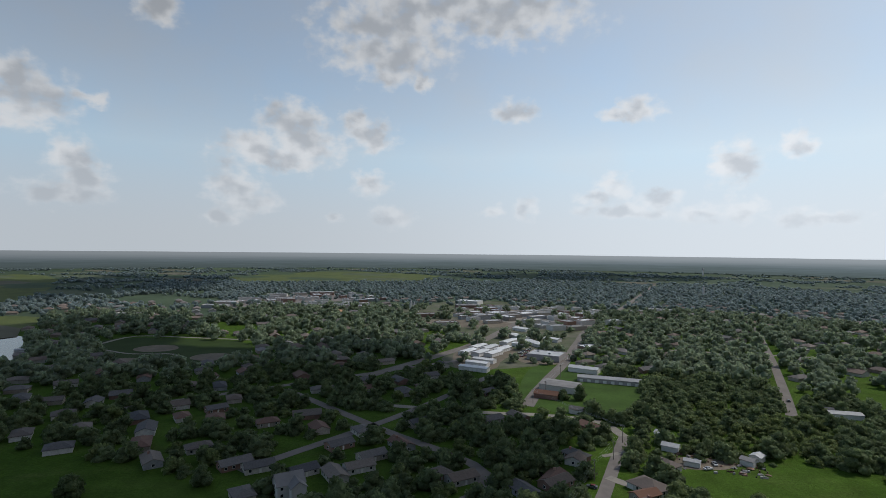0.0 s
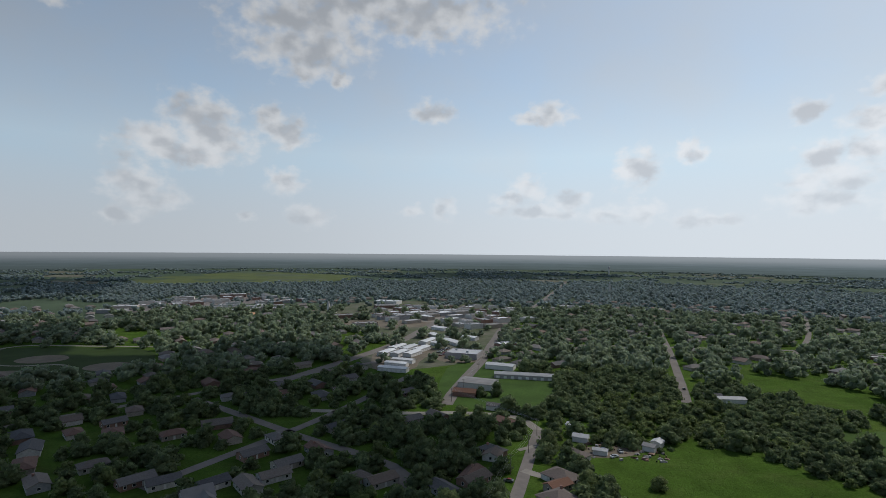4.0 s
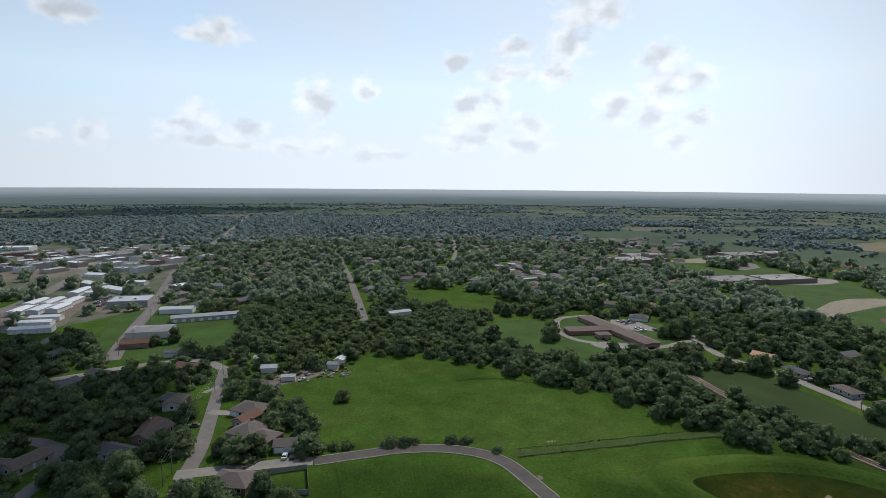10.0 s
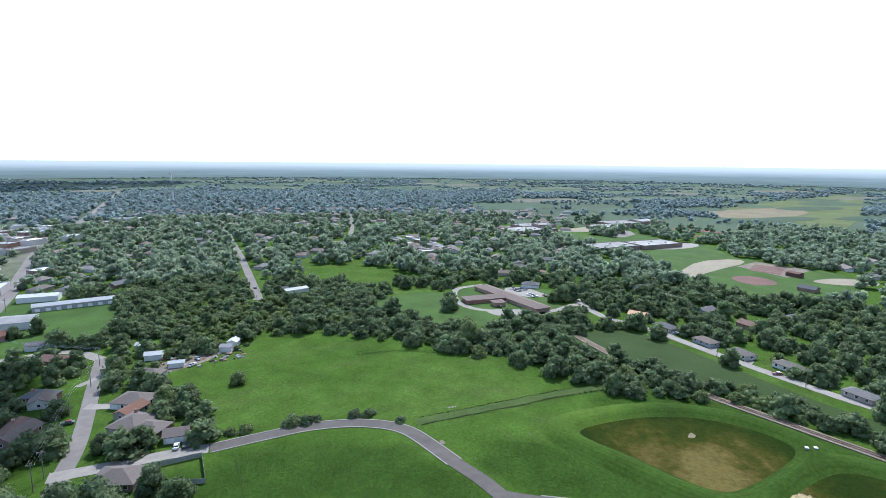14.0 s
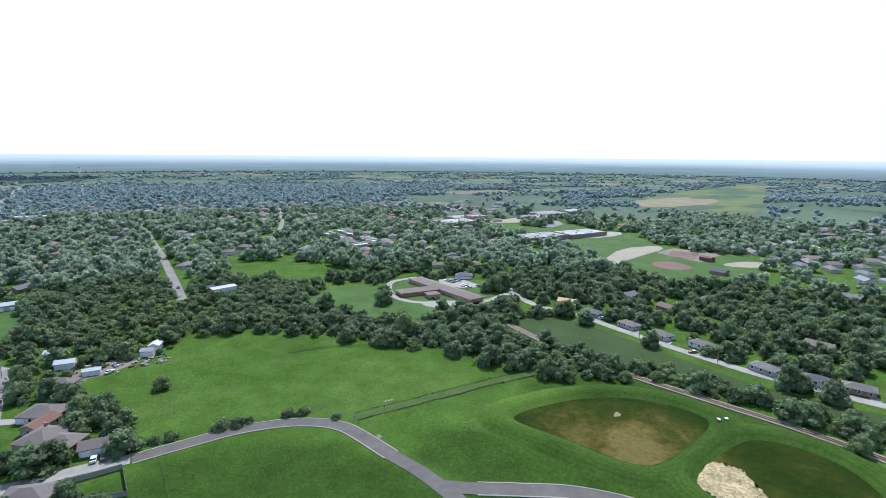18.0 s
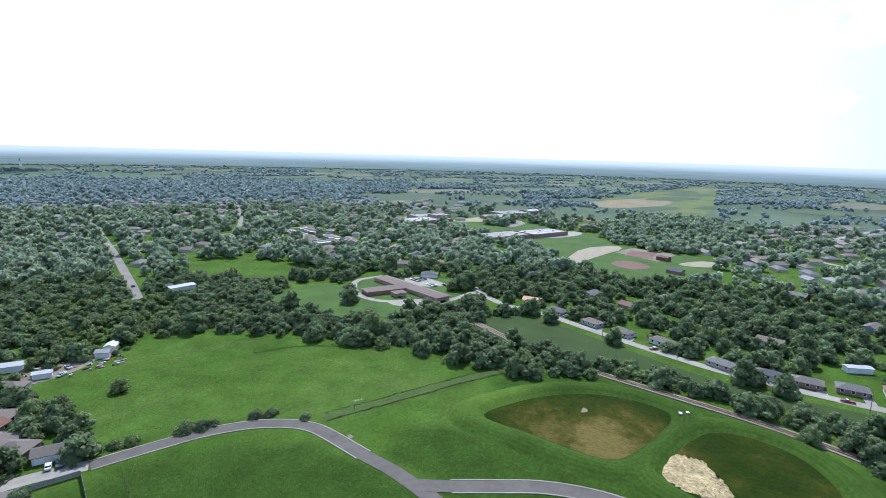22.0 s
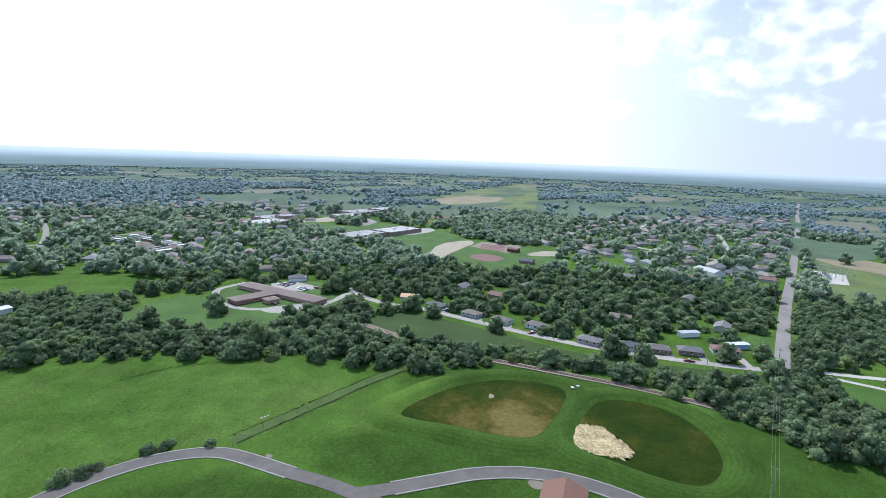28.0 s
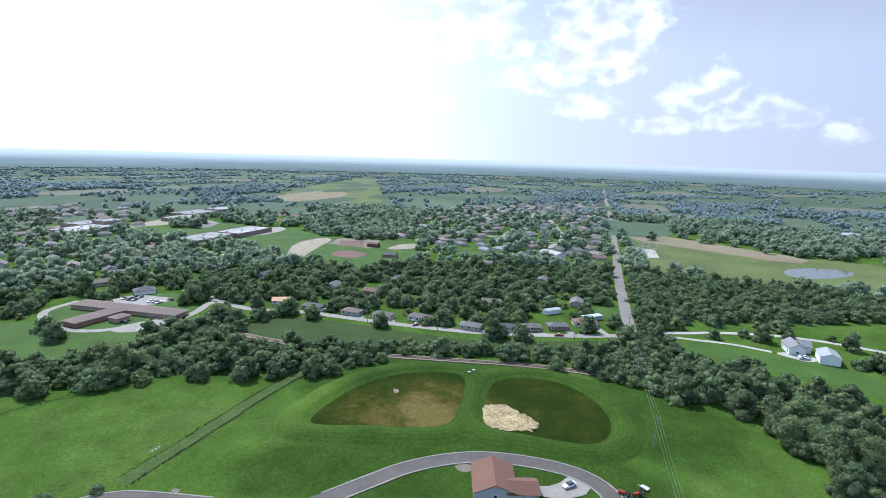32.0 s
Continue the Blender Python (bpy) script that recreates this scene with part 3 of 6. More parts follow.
def smooth_line(pts, step=6.0):
    """Points along a soft curve through pts."""
    p = [Vector((*q, 0)) for q in pts]
    p = [2 * p[0] - p[1]] + p + [2 * p[-1] - p[-2]]
    out = []
    for a, b, c, d in zip(p, p[1:], p[2:], p[3:]):
        k = max(1, int((c - b).length / step))
        for i in range(k):
            t = i / k
            out.append(0.5 * (2 * b + (c - a) * t + (2 * a - 5 * b + 4 * c - d) * t * t + (3 * b - 3 * c + d - a) * t ** 3))
    out.append(p[-2])
    return out


ROADS = []


def ribbon(name, pts, width, mat, z, label, category="road", kind="structure", keep=True, step=6.0, thick=0.04):
    """A strip of road along a soft curve."""
    line = smooth_line(pts, step)
    if keep:
        ROADS.append((np.array([(v.x, v.y) for v in line]), width))
    verts, faces = [], []
    for i, v in enumerate(line):
        t = (line[min(i + 1, len(line) - 1)] - line[max(i - 1, 0)]).normalized()
        s = Vector((-t.y, t.x, 0)) * width / 2
        h = gz(v.x, v.y) + z
        verts += [(*(v + s).xy, h), (*(v - s).xy, h), (*(v + s).xy, h - thick), (*(v - s).xy, h - thick)]
        if i:
            a, b = 4 * (i - 1), 4 * i
            faces += [(a, a + 1, b + 1, b), (a + 2, a, b, b + 2), (a + 1, a + 3, b + 3, b + 1)]
    ob = new(name, mesh_from(name, verts, faces, mat))
    return tagged(ob, label, category, kind=kind)


def soft_outline(pts, rounds=2):
    for _ in range(rounds):
        out = []
        for a, b in zip(pts, pts[1:] + pts[:1]):
            out += [(0.75 * a[0] + 0.25 * b[0], 0.75 * a[1] + 0.25 * b[1]), (0.25 * a[0] + 0.75 * b[0], 0.25 * a[1] + 0.75 * b[1])]
        pts = out
    return pts


def patch(name, pts, mat, z, label, category="field", rounds=1, kind="structure", thick=0.03):
    """A flat piece of ground with the given outline."""
    pts = soft_outline(list(pts), rounds) if rounds else list(pts)
    bm = bmesh.new()
    vs = [bm.verts.new((x, y, gz(x, y) + z)) for x, y in pts]
    f = bm.faces.new(vs)
    if f.normal.z < 0 or sum((a[0] * b[1] - a[1] * b[0]) for a, b in zip(pts, pts[1:] + pts[:1])) < 0:
        f.normal_flip()
    low = [bm.verts.new((x, y, gz(x, y) + z - thick)) for x, y in pts]
    for i in range(len(vs)):
        j = (i + 1) % len(vs)
        bm.faces.new((vs[i], low[i], low[j], vs[j]))
    bmesh.ops.triangulate(bm, faces=[f])
    me = bpy.data.meshes.new(name)
    bm.to_mesh(me)
    bm.free()
    me.materials.append(mat)
    return tagged(new(name, me), label, category, kind=kind)


def inside(poly, X, Y):
    """Which of the points lie in the outline."""
    hit = np.zeros(X.shape, bool)
    for (x0, y0), (x1, y1) in zip(poly, poly[1:] + poly[:1]):
        if y0 == y1:
            continue
        cross = ((y0 > Y) != (y1 > Y)) & (X < (x1 - x0) * (Y - y0) / (y1 - y0) + x0)
        hit ^= cross
    return hit


# ---- the land ----
def build_ground():
    rings = [0.0] + [20 * 1.085 ** i for i in range(68)]
    rings = [r for r in rings if r < 4700] + [4940]
    na = 240
    verts = [(0, 0, 0)]
    faces = []
    for r in rings[1:]:
        for k in range(na):
            a = 2 * math.pi * k / na
            x, y = r * math.sin(a), r * math.cos(a)
            verts.append((x, y, gz(x, y)))
    for k in range(na):
        faces.append((0, 1 + (k + 1) % na, 1 + k))
    for i in range(len(rings) - 2):
        for k in range(na):
            a, b = 1 + i * na + k, 1 + i * na + (k + 1) % na
            faces.append((a, b, b + na, a + na))
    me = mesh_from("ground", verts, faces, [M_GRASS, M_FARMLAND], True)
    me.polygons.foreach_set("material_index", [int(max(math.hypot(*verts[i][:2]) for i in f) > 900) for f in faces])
    tagged(new("ground", me), "wide green grassland reaching to the horizon", "ground", kind="structure")


build_ground()

P_PARK = [(-364, 561), (-344, 592), (-272, 585), (-200, 572), (-170, 472), (-212, 447), (-258, 445), (-297, 477)]
P_LAKE = [(-640, 640), (-470, 615), (-361, 462), (-372, 440), (-500, 420), (-620, 520)]
P_LEFTFIELD = [(-700, 742), (-546, 760), (-514, 677), (-501, 625), (-660, 650)]
P_LAWN = [(-240, 262), (-178, 261), (-131, 236), (-92, 231), (-68, 215), (-80, 150), (-240, 150)]
P_TOWN = [(-80, 917), (54, 1090), (267, 952), (206, 705), (135, 542), (96, 470), (42, 449), (9, 448), (-4, 506), (43, 605), (-49, 740)]
P_LOT = [(54, 386), (79, 473), (106, 463), (153, 406), (119, 323), (75, 327), (55, 350)]
P_STRIP = [(-430, 883), (-375, 1174), (-219, 1277), (-94, 1073), (-125, 832), (-268, 899), (-360, 848)]
P_FARL = [(-741, 1835), (-463, 2397), (77, 2009), (-142, 1622), (-590, 1543)]
P_FARL2 = [(-1535, 1861), (-1227, 1731), (-825, 1115), (-705, 856), (-1000, 1000)]
P_GREEN = [(-284, 624), (-294, 694), (-218, 684), (-204, 621)]
P_CLEAR = [(304, 405), (348, 373), (351, 316), (340, 289), (287, 288), (266, 320), (277, 359)]
P_SCRUB = [(262, 266), (300, 262), (318, 245), (300, 222), (288, 195), (284, 162), (262, 172), (250, 205), (252, 240)]
P_HOME = [(300, 222), (325, 240), (355, 232), (382, 186), (362, 165), (331, 150), (283, 160), (288, 195)]
P_SCHOOL = [(713, 347), (691, 248), (794, 261), (701, 168), (725, 141), (624, 89), (609, -14), (506, -13), (441, 39), (459, 67), (494, 116), (529, 150), (606, 210), (635, 309)]
P_FARR = [(1242, 438), (1145, 258), (1637, 171), (2355, -21), (935, -15), (992, 100), (1090, 171)]
P_PAST = [(414, -185), (435, -242), (389, -276), (330, -351), (300, -420), (430, -520), (556, -357), (650, -300), (596, -275)]
P_SUBURB = [(985, -116), (1161, -507), (556, -235), (480, -175), (463, -120), (555, -50), (634, 6)]
P_YARD = [(257, -128), (231, -167), (205, -195), (150, -190), (190, -165), (214, -132), (239, -117)]
P_MEADOW = [(131, 250), (165, 257), (196, 241), (211, 180), (219, 120), (225, 84), (215, 60), (235, 0), (205, -60), (160, -98), (130, -120), (60, -120), (0, 0), (60, 140), (95, 174), (104, 203), (112, 235)]
P_CROP = [(264, 118), (300, 118), (318, 99), (297, 55), (272, 10), (260, -20), (256, -95), (242, -88), (244, -40), (250, 10), (252, 50), (264, 90)]
P_BR = [(150, -118), (136, -145), (60, -160), (60, -95), (112, -94)]
P_FRONT = [(8, 418), (62, 400), (102, 443), (150, 555), (80, 605), (11, 545)]
OPEN = [P_FRONT, P_PARK, P_LAKE, P_LEFTFIELD, P_LAWN, P_TOWN, P_LOT, P_STRIP, P_FARL, P_FARL2, P_GREEN, P_CLEAR, P_HOME, P_SCHOOL, P_FARR, P_PAST, P_YARD, P_MEADOW, P_CROP, P_BR]

patch("park_field", P_PARK, M_CROP, 0.06, "dull green park playing field by the lake", "field")
patch("lake", P_LAKE, M_LAKE, 0.08, "calm grey lake edged with trees", "lake")
patch("town_lot", P_TOWN, M_TOWN, 0.05, "pale grass and bare lots between town buildings", "lot")
patch("green_lot", P_LOT, M_LAWN, 0.06, "bright mown lot beside the long low building", "lawn")
patch("crop_field", P_CROP, M_CROP, 0.06, "dark green crop strip between railway and houses", "field")
patch("scrub_meadow", P_SCRUB, M_LAWN, 0.06, "rough bright meadow with scrub", "field")
patch("school_field", P_SCHOOL, M_LAWN, 0.05, "mown school grounds and playing fields", "lawn")
patch("pasture", P_PAST, M_PALE, 0.06, "pale dry pasture with single trees", "field")
patch("crop_corner", P_BR, M_CROP, 0.06, "dark green crop field with wheel tracks", "field")
patch("yard", P_YARD, M_LAWN, 0.06, "bright lawn below the farmhouse", "lawn")
patch("far_pasture", P_FARR, M_PALE, 0.25, "broad pale green pasture beyond the school", "field")
patch("stubble_field", [(1145, 258), (1283, 203), (1471, 109), (1268, 57), (1069, 167)], M_TAN, 0.45, "tan stubble field beyond the school", "field")
patch("stubble_field", [(696, -339), (598, -386), (486, -436), (458, -390), (538, -344), (618, -289)], M_TAN, 0.2, "tan stubble strip in the pasture", "field")
patch("far_pasture", P_FARL, M_PALE, 0.4, "pale green pastures beyond the town", "field")
patch("far_pasture", P_FARL2, M_PALE, 0.3, "pale green pastures on the low hills", "field")
patch("pasture_pond", [(437, -355), (446, -392), (430, -425), (406, -405), (394, -349), (412, -335)], M_LAKE, 0.12, "small grey farm pond in the pasture", "pond", rounds=2)
patch("left_field", P_LEFTFIELD, M_PALE, 0.1, "bright hay field beside the lake", "field")

# ---- roads ----
STREET = [(10, 110), (44, 179), (62, 210), (86, 262), (99, 290)]
ribbon("street", STREET, 5.7, M_STREET, 0.10, "worn light brown residential street", step=5)
ribbon("cross_street", [(-40, 345), (30, 330), (60, 327), (92, 315), (99, 290)], 6.0, M_CONC, 0.09, "pale concrete cross street")
ribbon("lane_concrete", [(47, 192), (62, 184), (76, 177), (88, 169.5)], 6.2, M_CONC, 0.11, "pale concrete start of the lane")
LANE = [(88, 169), (106, 161), (119, 154.5), (131, 144.5), (138, 134), (140.5, 125), (139.5, 116), (134.5, 97), (131, 82), (123, 62), (112, 45)]
ribbon("lane", LANE, 5.6, M_ASPH, 0.12, "grey asphalt lane winding past the meadow", step=3)
LOOP = [(128.5, 74), (133, 64), (140, 51), (146, 39), (149.3, 25), (149, 12), (145, -1), (139, -12), (132, -18.5), (122, -21), (108, -18)]
ribbon("loop_road", LOOP, 6.0, M_ASPH, 0.14, "grey asphalt loop road with pale kerbs", step=3)
ribbon("main_street", [(55, 345), (64, 371), (86, 425), (112, 486), (144, 575), (206, 732), (347, 1009), (700, 1750)], 9, M_STREET, 0.14, "broad brown street into the town centre", step=15)
ribbon("highway", [(-60, 420), (-4, 506), (42, 587), (86, 696), (122, 784), (190, 960)], 11, M_STREET, 0.12, "wide pale road past the sheds", step=15)
ribbon("side_street", [(215, 330), (228, 352), (297, 480), (338, 560), (420, 720)], 6.5, M_STREET, 0.10, "narrow brown street under trees", step=12)
HOUSE_ROAD = [(385, 175), (336, 126), (326, 92), (311, 62), (294, 28), (278, -10), (271, -40), (266, -70), (264, -103)]
ribbon("house_road", HOUSE_ROAD, 6.0, M_CONC, 0.12, "pale road in front of a row of houses", step=6)
ribbon("north_road", [(264, -103), (393, -162), (521, -224), (757, -337), (1092, -494), (1341, -608), (2300, -1060)], 7.5, M_STREET, 0.16, "straight brown road running to the horizon", step=20)
ribbon("gravel_road", [(268, -112), (266, -135), (263, -168), (253, -199), (226, -232), (150, -290)], 4.5, M_GRAVEL, 0.13, "bright pale gravel road", step=5)
ribbon("farm_drive", [(262, -122), (256, -133), (245, -154), (232, -168)], 3.2, M_GRAVEL, 0.12, "gravel farm drive", step=4)
STRIP = [(148, 125), (188, 103), (208, 92), (229, 78)]
ribbon("field_track", STRIP, 5.5, M_TALL, 0.05, "strip of tall uncut grass along a field edge", keep=False, step=6)
RAIL = [(330, 190), (285, 120), (258, 75), (246, 44), (235, 5), (228, -20), (218, -46), (203, -70), (150, -135), (90, -200)]
ribbon("railway_bed", RAIL, 5.0, M_BALLAST, 0.35, "brown stony railway bed", "railway", step=6, thick=0.4, keep=False)
ROADS.append((np.array([q for q in RAIL if -47 < q[1] < 45], float), 4.0))
ribbon("park_road", [(-350, 540), (-340, 598), (-272, 592), (-190, 578), (-110, 560)], 5, M_CONC, 0.12, "pale park road round the ball fields", step=12)
for pts in ([(556, -160), (640, -210), (820, -260)], [(600, -110), (760, -190), (960, -290)], [(680, -60), (850, -150), (1050, -250)], [(560, -235), (640, -120), (760, -40)]):
    ribbon("suburb_street", pts, 7, M_CONC, 0.15, "pale concrete street between new houses", step=20)
for pts in ([(-90, 240), (-20, 330), (40, 430)], [(-10, 190), (20, 240), (-35, 300), (-110, 380)], [(-200, 330), (-60, 430), (60, 520)], [(-150, 700), (0, 720), (300, 690)],
            [(180, 560), (420, 500), (640, 430)], [(260, 900), (480, 780), (760, 640)], [(360, 420), (520, 560), (700, 760)]):
    ribbon("back_street", pts, 6, M_STREET, 0.09, "narrow worn back street under trees", step=15)

# ---- trees ----
def ico(sub):
    bm = bmesh.new()
    bmesh.ops.create_icosphere(bm, subdivisions=sub, radius=1)
    v = np.array([q.co[:] for q in bm.verts])
    f = np.array([[q.index for q in g.verts] for g in bm.faces])
    bm.free()
    return v, f


ICO = {k: ico(k) for k in (1, 2)}
RNG = np.random.default_rng(7)


def crown_arrays(rng, lobes=9, width=1.0, height=1.1, sub=1, clumps=1400, size=0.062):
    """A crown about 1 in radius whose base is at z=0: a core of soft lobes set round a stem, under a coat of small ragged leaf clumps."""
    V, F, base = [], [], 0
    v0, f0 = ICO[sub]
    cs, rs = [], []
    for i in range(lobes):
        a = i * 2.4 + rng.uniform(-0.5, 0.5)
        h = (i + 0.5) / lobes
        rr = width * 0.58 * math.sin(math.pi * min(0.97, 0.36 + 0.6 * h)) * rng.uniform(0.6, 1.1)
        r = rng.uniform(0.42, 0.58) * (1.08 - 0.34 * h)
        cs.append((rr * math.cos(a), rr * math.sin(a), height * (0.20 + 1.10 * h) * rng.uniform(0.92, 1.05)))
        rs.append(r)
        lump = 1 + rng.normal(0, 0.07, len(v0))
        V.append(v0 * lump[:, None] * r * np.array([0.88, 0.88, 0.78]) + np.array(cs[-1]))
        F.append(f0 + base)
        base += len(v0)
    cs, rs = np.array(cs), np.array(rs)
    k = rng.choice(lobes, clumps, p=rs ** 2 / (rs ** 2).sum())
    d = rng.normal(0, 1, (clumps, 3))
    d[:, 2] = np.abs(d[:, 2]) * 0.8 + d[:, 2] * 0.2
    d /= np.linalg.norm(d, axis=1)[:, None]
    p = cs[k] + d * (rs[k] * rng.uniform(0.80, 1.16, clumps))[:, None] * np.array([1, 1, 0.88])
    n = d + rng.normal(0, 0.55, (clumps, 3))
    n /= np.linalg.norm(n, axis=1)[:, None]
    t = np.cross(n, rng.normal(0, 1, (clumps, 3)))
    t /= np.linalg.norm(t, axis=1)[:, None]
    b = np.cross(n, t)
    s = (size * rng.uniform(0.55, 1.45, clumps))[:, None]
    u = rng.uniform(0.5, 1.0, (3, clumps, 1))
    V.append(np.stack([p + t * s, p + b * s * u[0] + n * s * 0.3, p - t * s * u[1], p - b * s * u[2] - n * s * 0.35], 1).reshape(-1, 3))
    q = base + 4 * np.arange(clumps)[:, None]
    F.append(np.concatenate([q + np.array([0, 1, 2]), q + np.array([0, 2, 3])], 1).reshape(-1, 3))
    return np.concatenate(V), np.concatenate(F)


def crown_mesh(name, rng, mat, **kw):
    v, f = crown_arrays(rng, **kw)
    return mesh_from(name, v.tolist(), f.tolist(), mat, True)


def trunk_mesh(rng, mat):
    """A tapered, leaning trunk with a few limbs; about 1.3 high, for a crown of radius 1."""
    bm = bmesh.new()

    def limb(a, b, ra, rb):
        d = Vector(b) - Vector(a)
        m = Matrix.Translation((Vector(a) + Vector(b)) / 2) @ d.to_track_quat("Z", "Y").to_matrix().to_4x4()
        bmesh.ops.create_cone(bm, cap_ends=True, segments=6, radius1=ra, radius2=rb, depth=d.length, matrix=m)

    x, y = rng.uniform(-0.06, 0.06, 2)
    limb((0, 0, -0.05), (x, y, 0.7), 0.075, 0.05)
    limb((x, y, 0.68), (x * 2, y * 2, 1.3), 0.05, 0.02)
    for i in range(4):
        a = 1.6 * i + rng.uniform(-0.4, 0.4)
        limb((x, y, 0.55 + 0.08 * i), (0.45 * math.cos(a), 0.45 * math.sin(a), 0.95 + 0.1 * i), 0.03, 0.012)
    me = bpy.data.meshes.new("trunk")
    bm.to_mesh(me)
    bm.free()
    me.materials.append(mat)
    return me


BROAD = [crown_mesh("crown", RNG, M_LEAF, lobes=9 + i % 4, height=1.0 + 0.1 * (i % 3)) for i in range(6)]
TALL = [crown_mesh("crown", RNG, M_LEAF, lobes=9, width=0.8, height=1.5, clumps=1500) for i in range(3)]
PALE = [crown_mesh("crown", RNG, M_LEAF_PALE, lobes=9, height=1.05 + 0.1 * i) for i in range(3)]
BUSHES = [crown_mesh("crown", RNG, M_LEAF if i else M_LEAF_PALE, lobes=7, height=0.62, clumps=900, size=0.075) for i in range(3)]
TRUNKS = [trunk_mesh(RNG, M_BARK) for i in range(4)]
LABELS = {"broad": "broad leafy deciduous tree with dark green crown", "tall": "tall narrow deciduous tree in full leaf",
          "pale": "light green leafy tree", "bush": "low rounded green bush in the grass"}


def tree(x, y, r, kind="broad", group="", label=""):
    """A tree with a crown of radius r metres."""
    pool = {"broad": BROAD, "tall": TALL, "pale": PALE, "bush": BUSHES}[kind]
    root = thing("bush" if kind == "bush" else "tree", x, y, RNG.uniform(0, 360), label or LABELS[kind], "bush" if kind == "bush" else "tree", group)
    s = (r * RNG.uniform(0.9, 1.1), r * RNG.uniform(0.9, 1.1), r * RNG.uniform(0.9, 1.15))
    c = new("crown", pool[RNG.integers(len(pool))])
    c.parent = root
    c.scale = s
    c.location.z = -0.25 * r if kind == "bush" else -0.12 * r
    if kind != "bush":
        t = new("trunk", TRUNKS[RNG.integers(4)])
        t.parent = root
        t.scale = s
    return root


BUILT = []    # x, y, clear radius round each building, and of gaps opened for the camera's view


def road_gap(X, Y):
    """Distance of each point to the nearest road edge."""
    best = np.full(X.shape, 1e9)
    for line, width in ROADS:
        a, b = line[:-1], line[1:]
        for (x0, y0), (x1, y1) in zip(a, b):
            L2 = (x1 - x0) ** 2 + (y1 - y0) ** 2 + 1e-9
            near = (np.abs(X - x0) < 60 + abs(x1 - x0)) & (np.abs(Y - y0) < 60 + abs(y1 - y0))
            if not near.any():
                continue
            xs, ys = X[near], Y[near]
            t = np.clip(((xs - x0) * (x1 - x0) + (ys - y0) * (y1 - y0)) / L2, 0, 1)
            d = np.hypot(xs - x0 - t * (x1 - x0), ys - y0 - t * (y1 - y0)) - width / 2
            best[near] = np.minimum(best[near], d)
    return best


B_CREEK = [(194, 246), (206, 206), (220, 174), (229, 152), (232, 120), (233, 84), (230, 58), (233, 45), (254, 50), (261, 76), (262, 100), (260, 122), (248, 160), (238, 205), (226, 252)]
B_DRIVE = [(244, 150), (278, 141), (310, 126), (320, 106), (312, 102), (283, 122), (256, 132)]
B_WOOD = [(128, 349), (191, 492), (241, 514), (237, 406), (241, 342), (285, 336), (290, 290), (245, 243), (204, 246), (172, 262), (150, 275), (126, 300)]
B_RAILSIDE = [(265, 46), (254, 3), (247, -24), (237, -50), (226, -72), (206, -66), (221, -44), (231, -20), (238, 5), (248, 44)]
B_EAST = [(248, -102), (228, -117), (202, -128), (180, -150), (155, -150), (134, -138), (118, -104), (128, -95), (148, -101), (163, -104), (182, -84), (199, -60), (208, -52), (222, -70)]
B_PASTURE = [(393, -172), (412, -228), (360, -279), (347, -345), (315, -335), (275, -285), (276, -215), (284, -160), (272, -110)]
B_HEDGE = [(150, -114), (146, -104), (113, -90), (108, -98)]
B_ROADSIDE = [(272, -106), (393, -170), (520, -232), (515, -245), (390, -188), (268, -125)]


P_RES = [(622, 88), (640, -6), (585, -50), (640, -100), (800, -60), (900, 60), (780, 135), (720, 130)]
P_THICKET = [(142, 272), (190, 262), (225, 300), (205, 350), (150, 350)]
BELTS = [B_CREEK, B_DRIVE, B_WOOD, B_RAILSIDE, B_EAST, B_PASTURE, B_HEDGE, B_ROADSIDE]


def cover(X, Y):
    """How much of the land trees cover, 0 to 1."""
    R, A = np.hypot(X, Y), np.degrees(np.arctan2(X, Y))
    patchy = np.array([noise.fractal((x / 260, y / 260, 3.1), 0.8, 2.0, 3) for x, y in zip(X, Y)])
    farm = np.where(patchy > 0.02, 0.9, np.where(np.abs(patchy + 0.16) < 0.03, 0.55, np.where(np.abs(patchy + 0.34) < 0.03, 0.5, 0.015)))
    c = farm.copy()
    town = (A > -24) & (A < 60) & (R < 1750) | (A <= -24) & (R < 760) | (A >= 60) & (A < 78) & (R < 650) | (A >= 78) & (A < 112) & (R < 480)
    yards = np.array([noise.noise((x / 34, y / 34, 8.0)) for x, y in zip(X, Y)])
    c[town] = np.where(patchy[town] > -0.3, np.where(R[town] > 440, np.where(yards[town] > -0.16, 0.92, 0.34), 0.86), 0.55)
    c[(A > -10) & (A < 55) & (R >= 1750) & (R < 2600)] = np.where(patchy[(A > -10) & (A < 55) & (R >= 1750) & (R < 2600)] > -0.1, 0.8, 0.04)
    c[(A > 76) & (A < 112) & (R > 272) & (R < 480)] = 0.72
    for p in OPEN:
        c[inside(p, X, Y)] = 0.0
    c[inside(P_SUBURB, X, Y)] = 0.5
    c[inside(P_TOWN, X, Y)] = 0.14
    c[inside(P_STRIP, X, Y)] = 0.25
    c[inside(P_SCRUB, X, Y)] = 0.06
    c[inside(P_RES, X, Y)] = 0.62
    for p in BELTS:
        c[inside(p, X, Y)] = 0.97
    return c


P_CROP_CLEAR = [(270, 114), (300, 118), (318, 99), (297, 55), (272, 10), (262, -20), (256, -95), (240, -88), (246, -40), (256, 10), (268, 50), (275, 90)]
NEAR = 196.0    # trees nearer than this stand singly


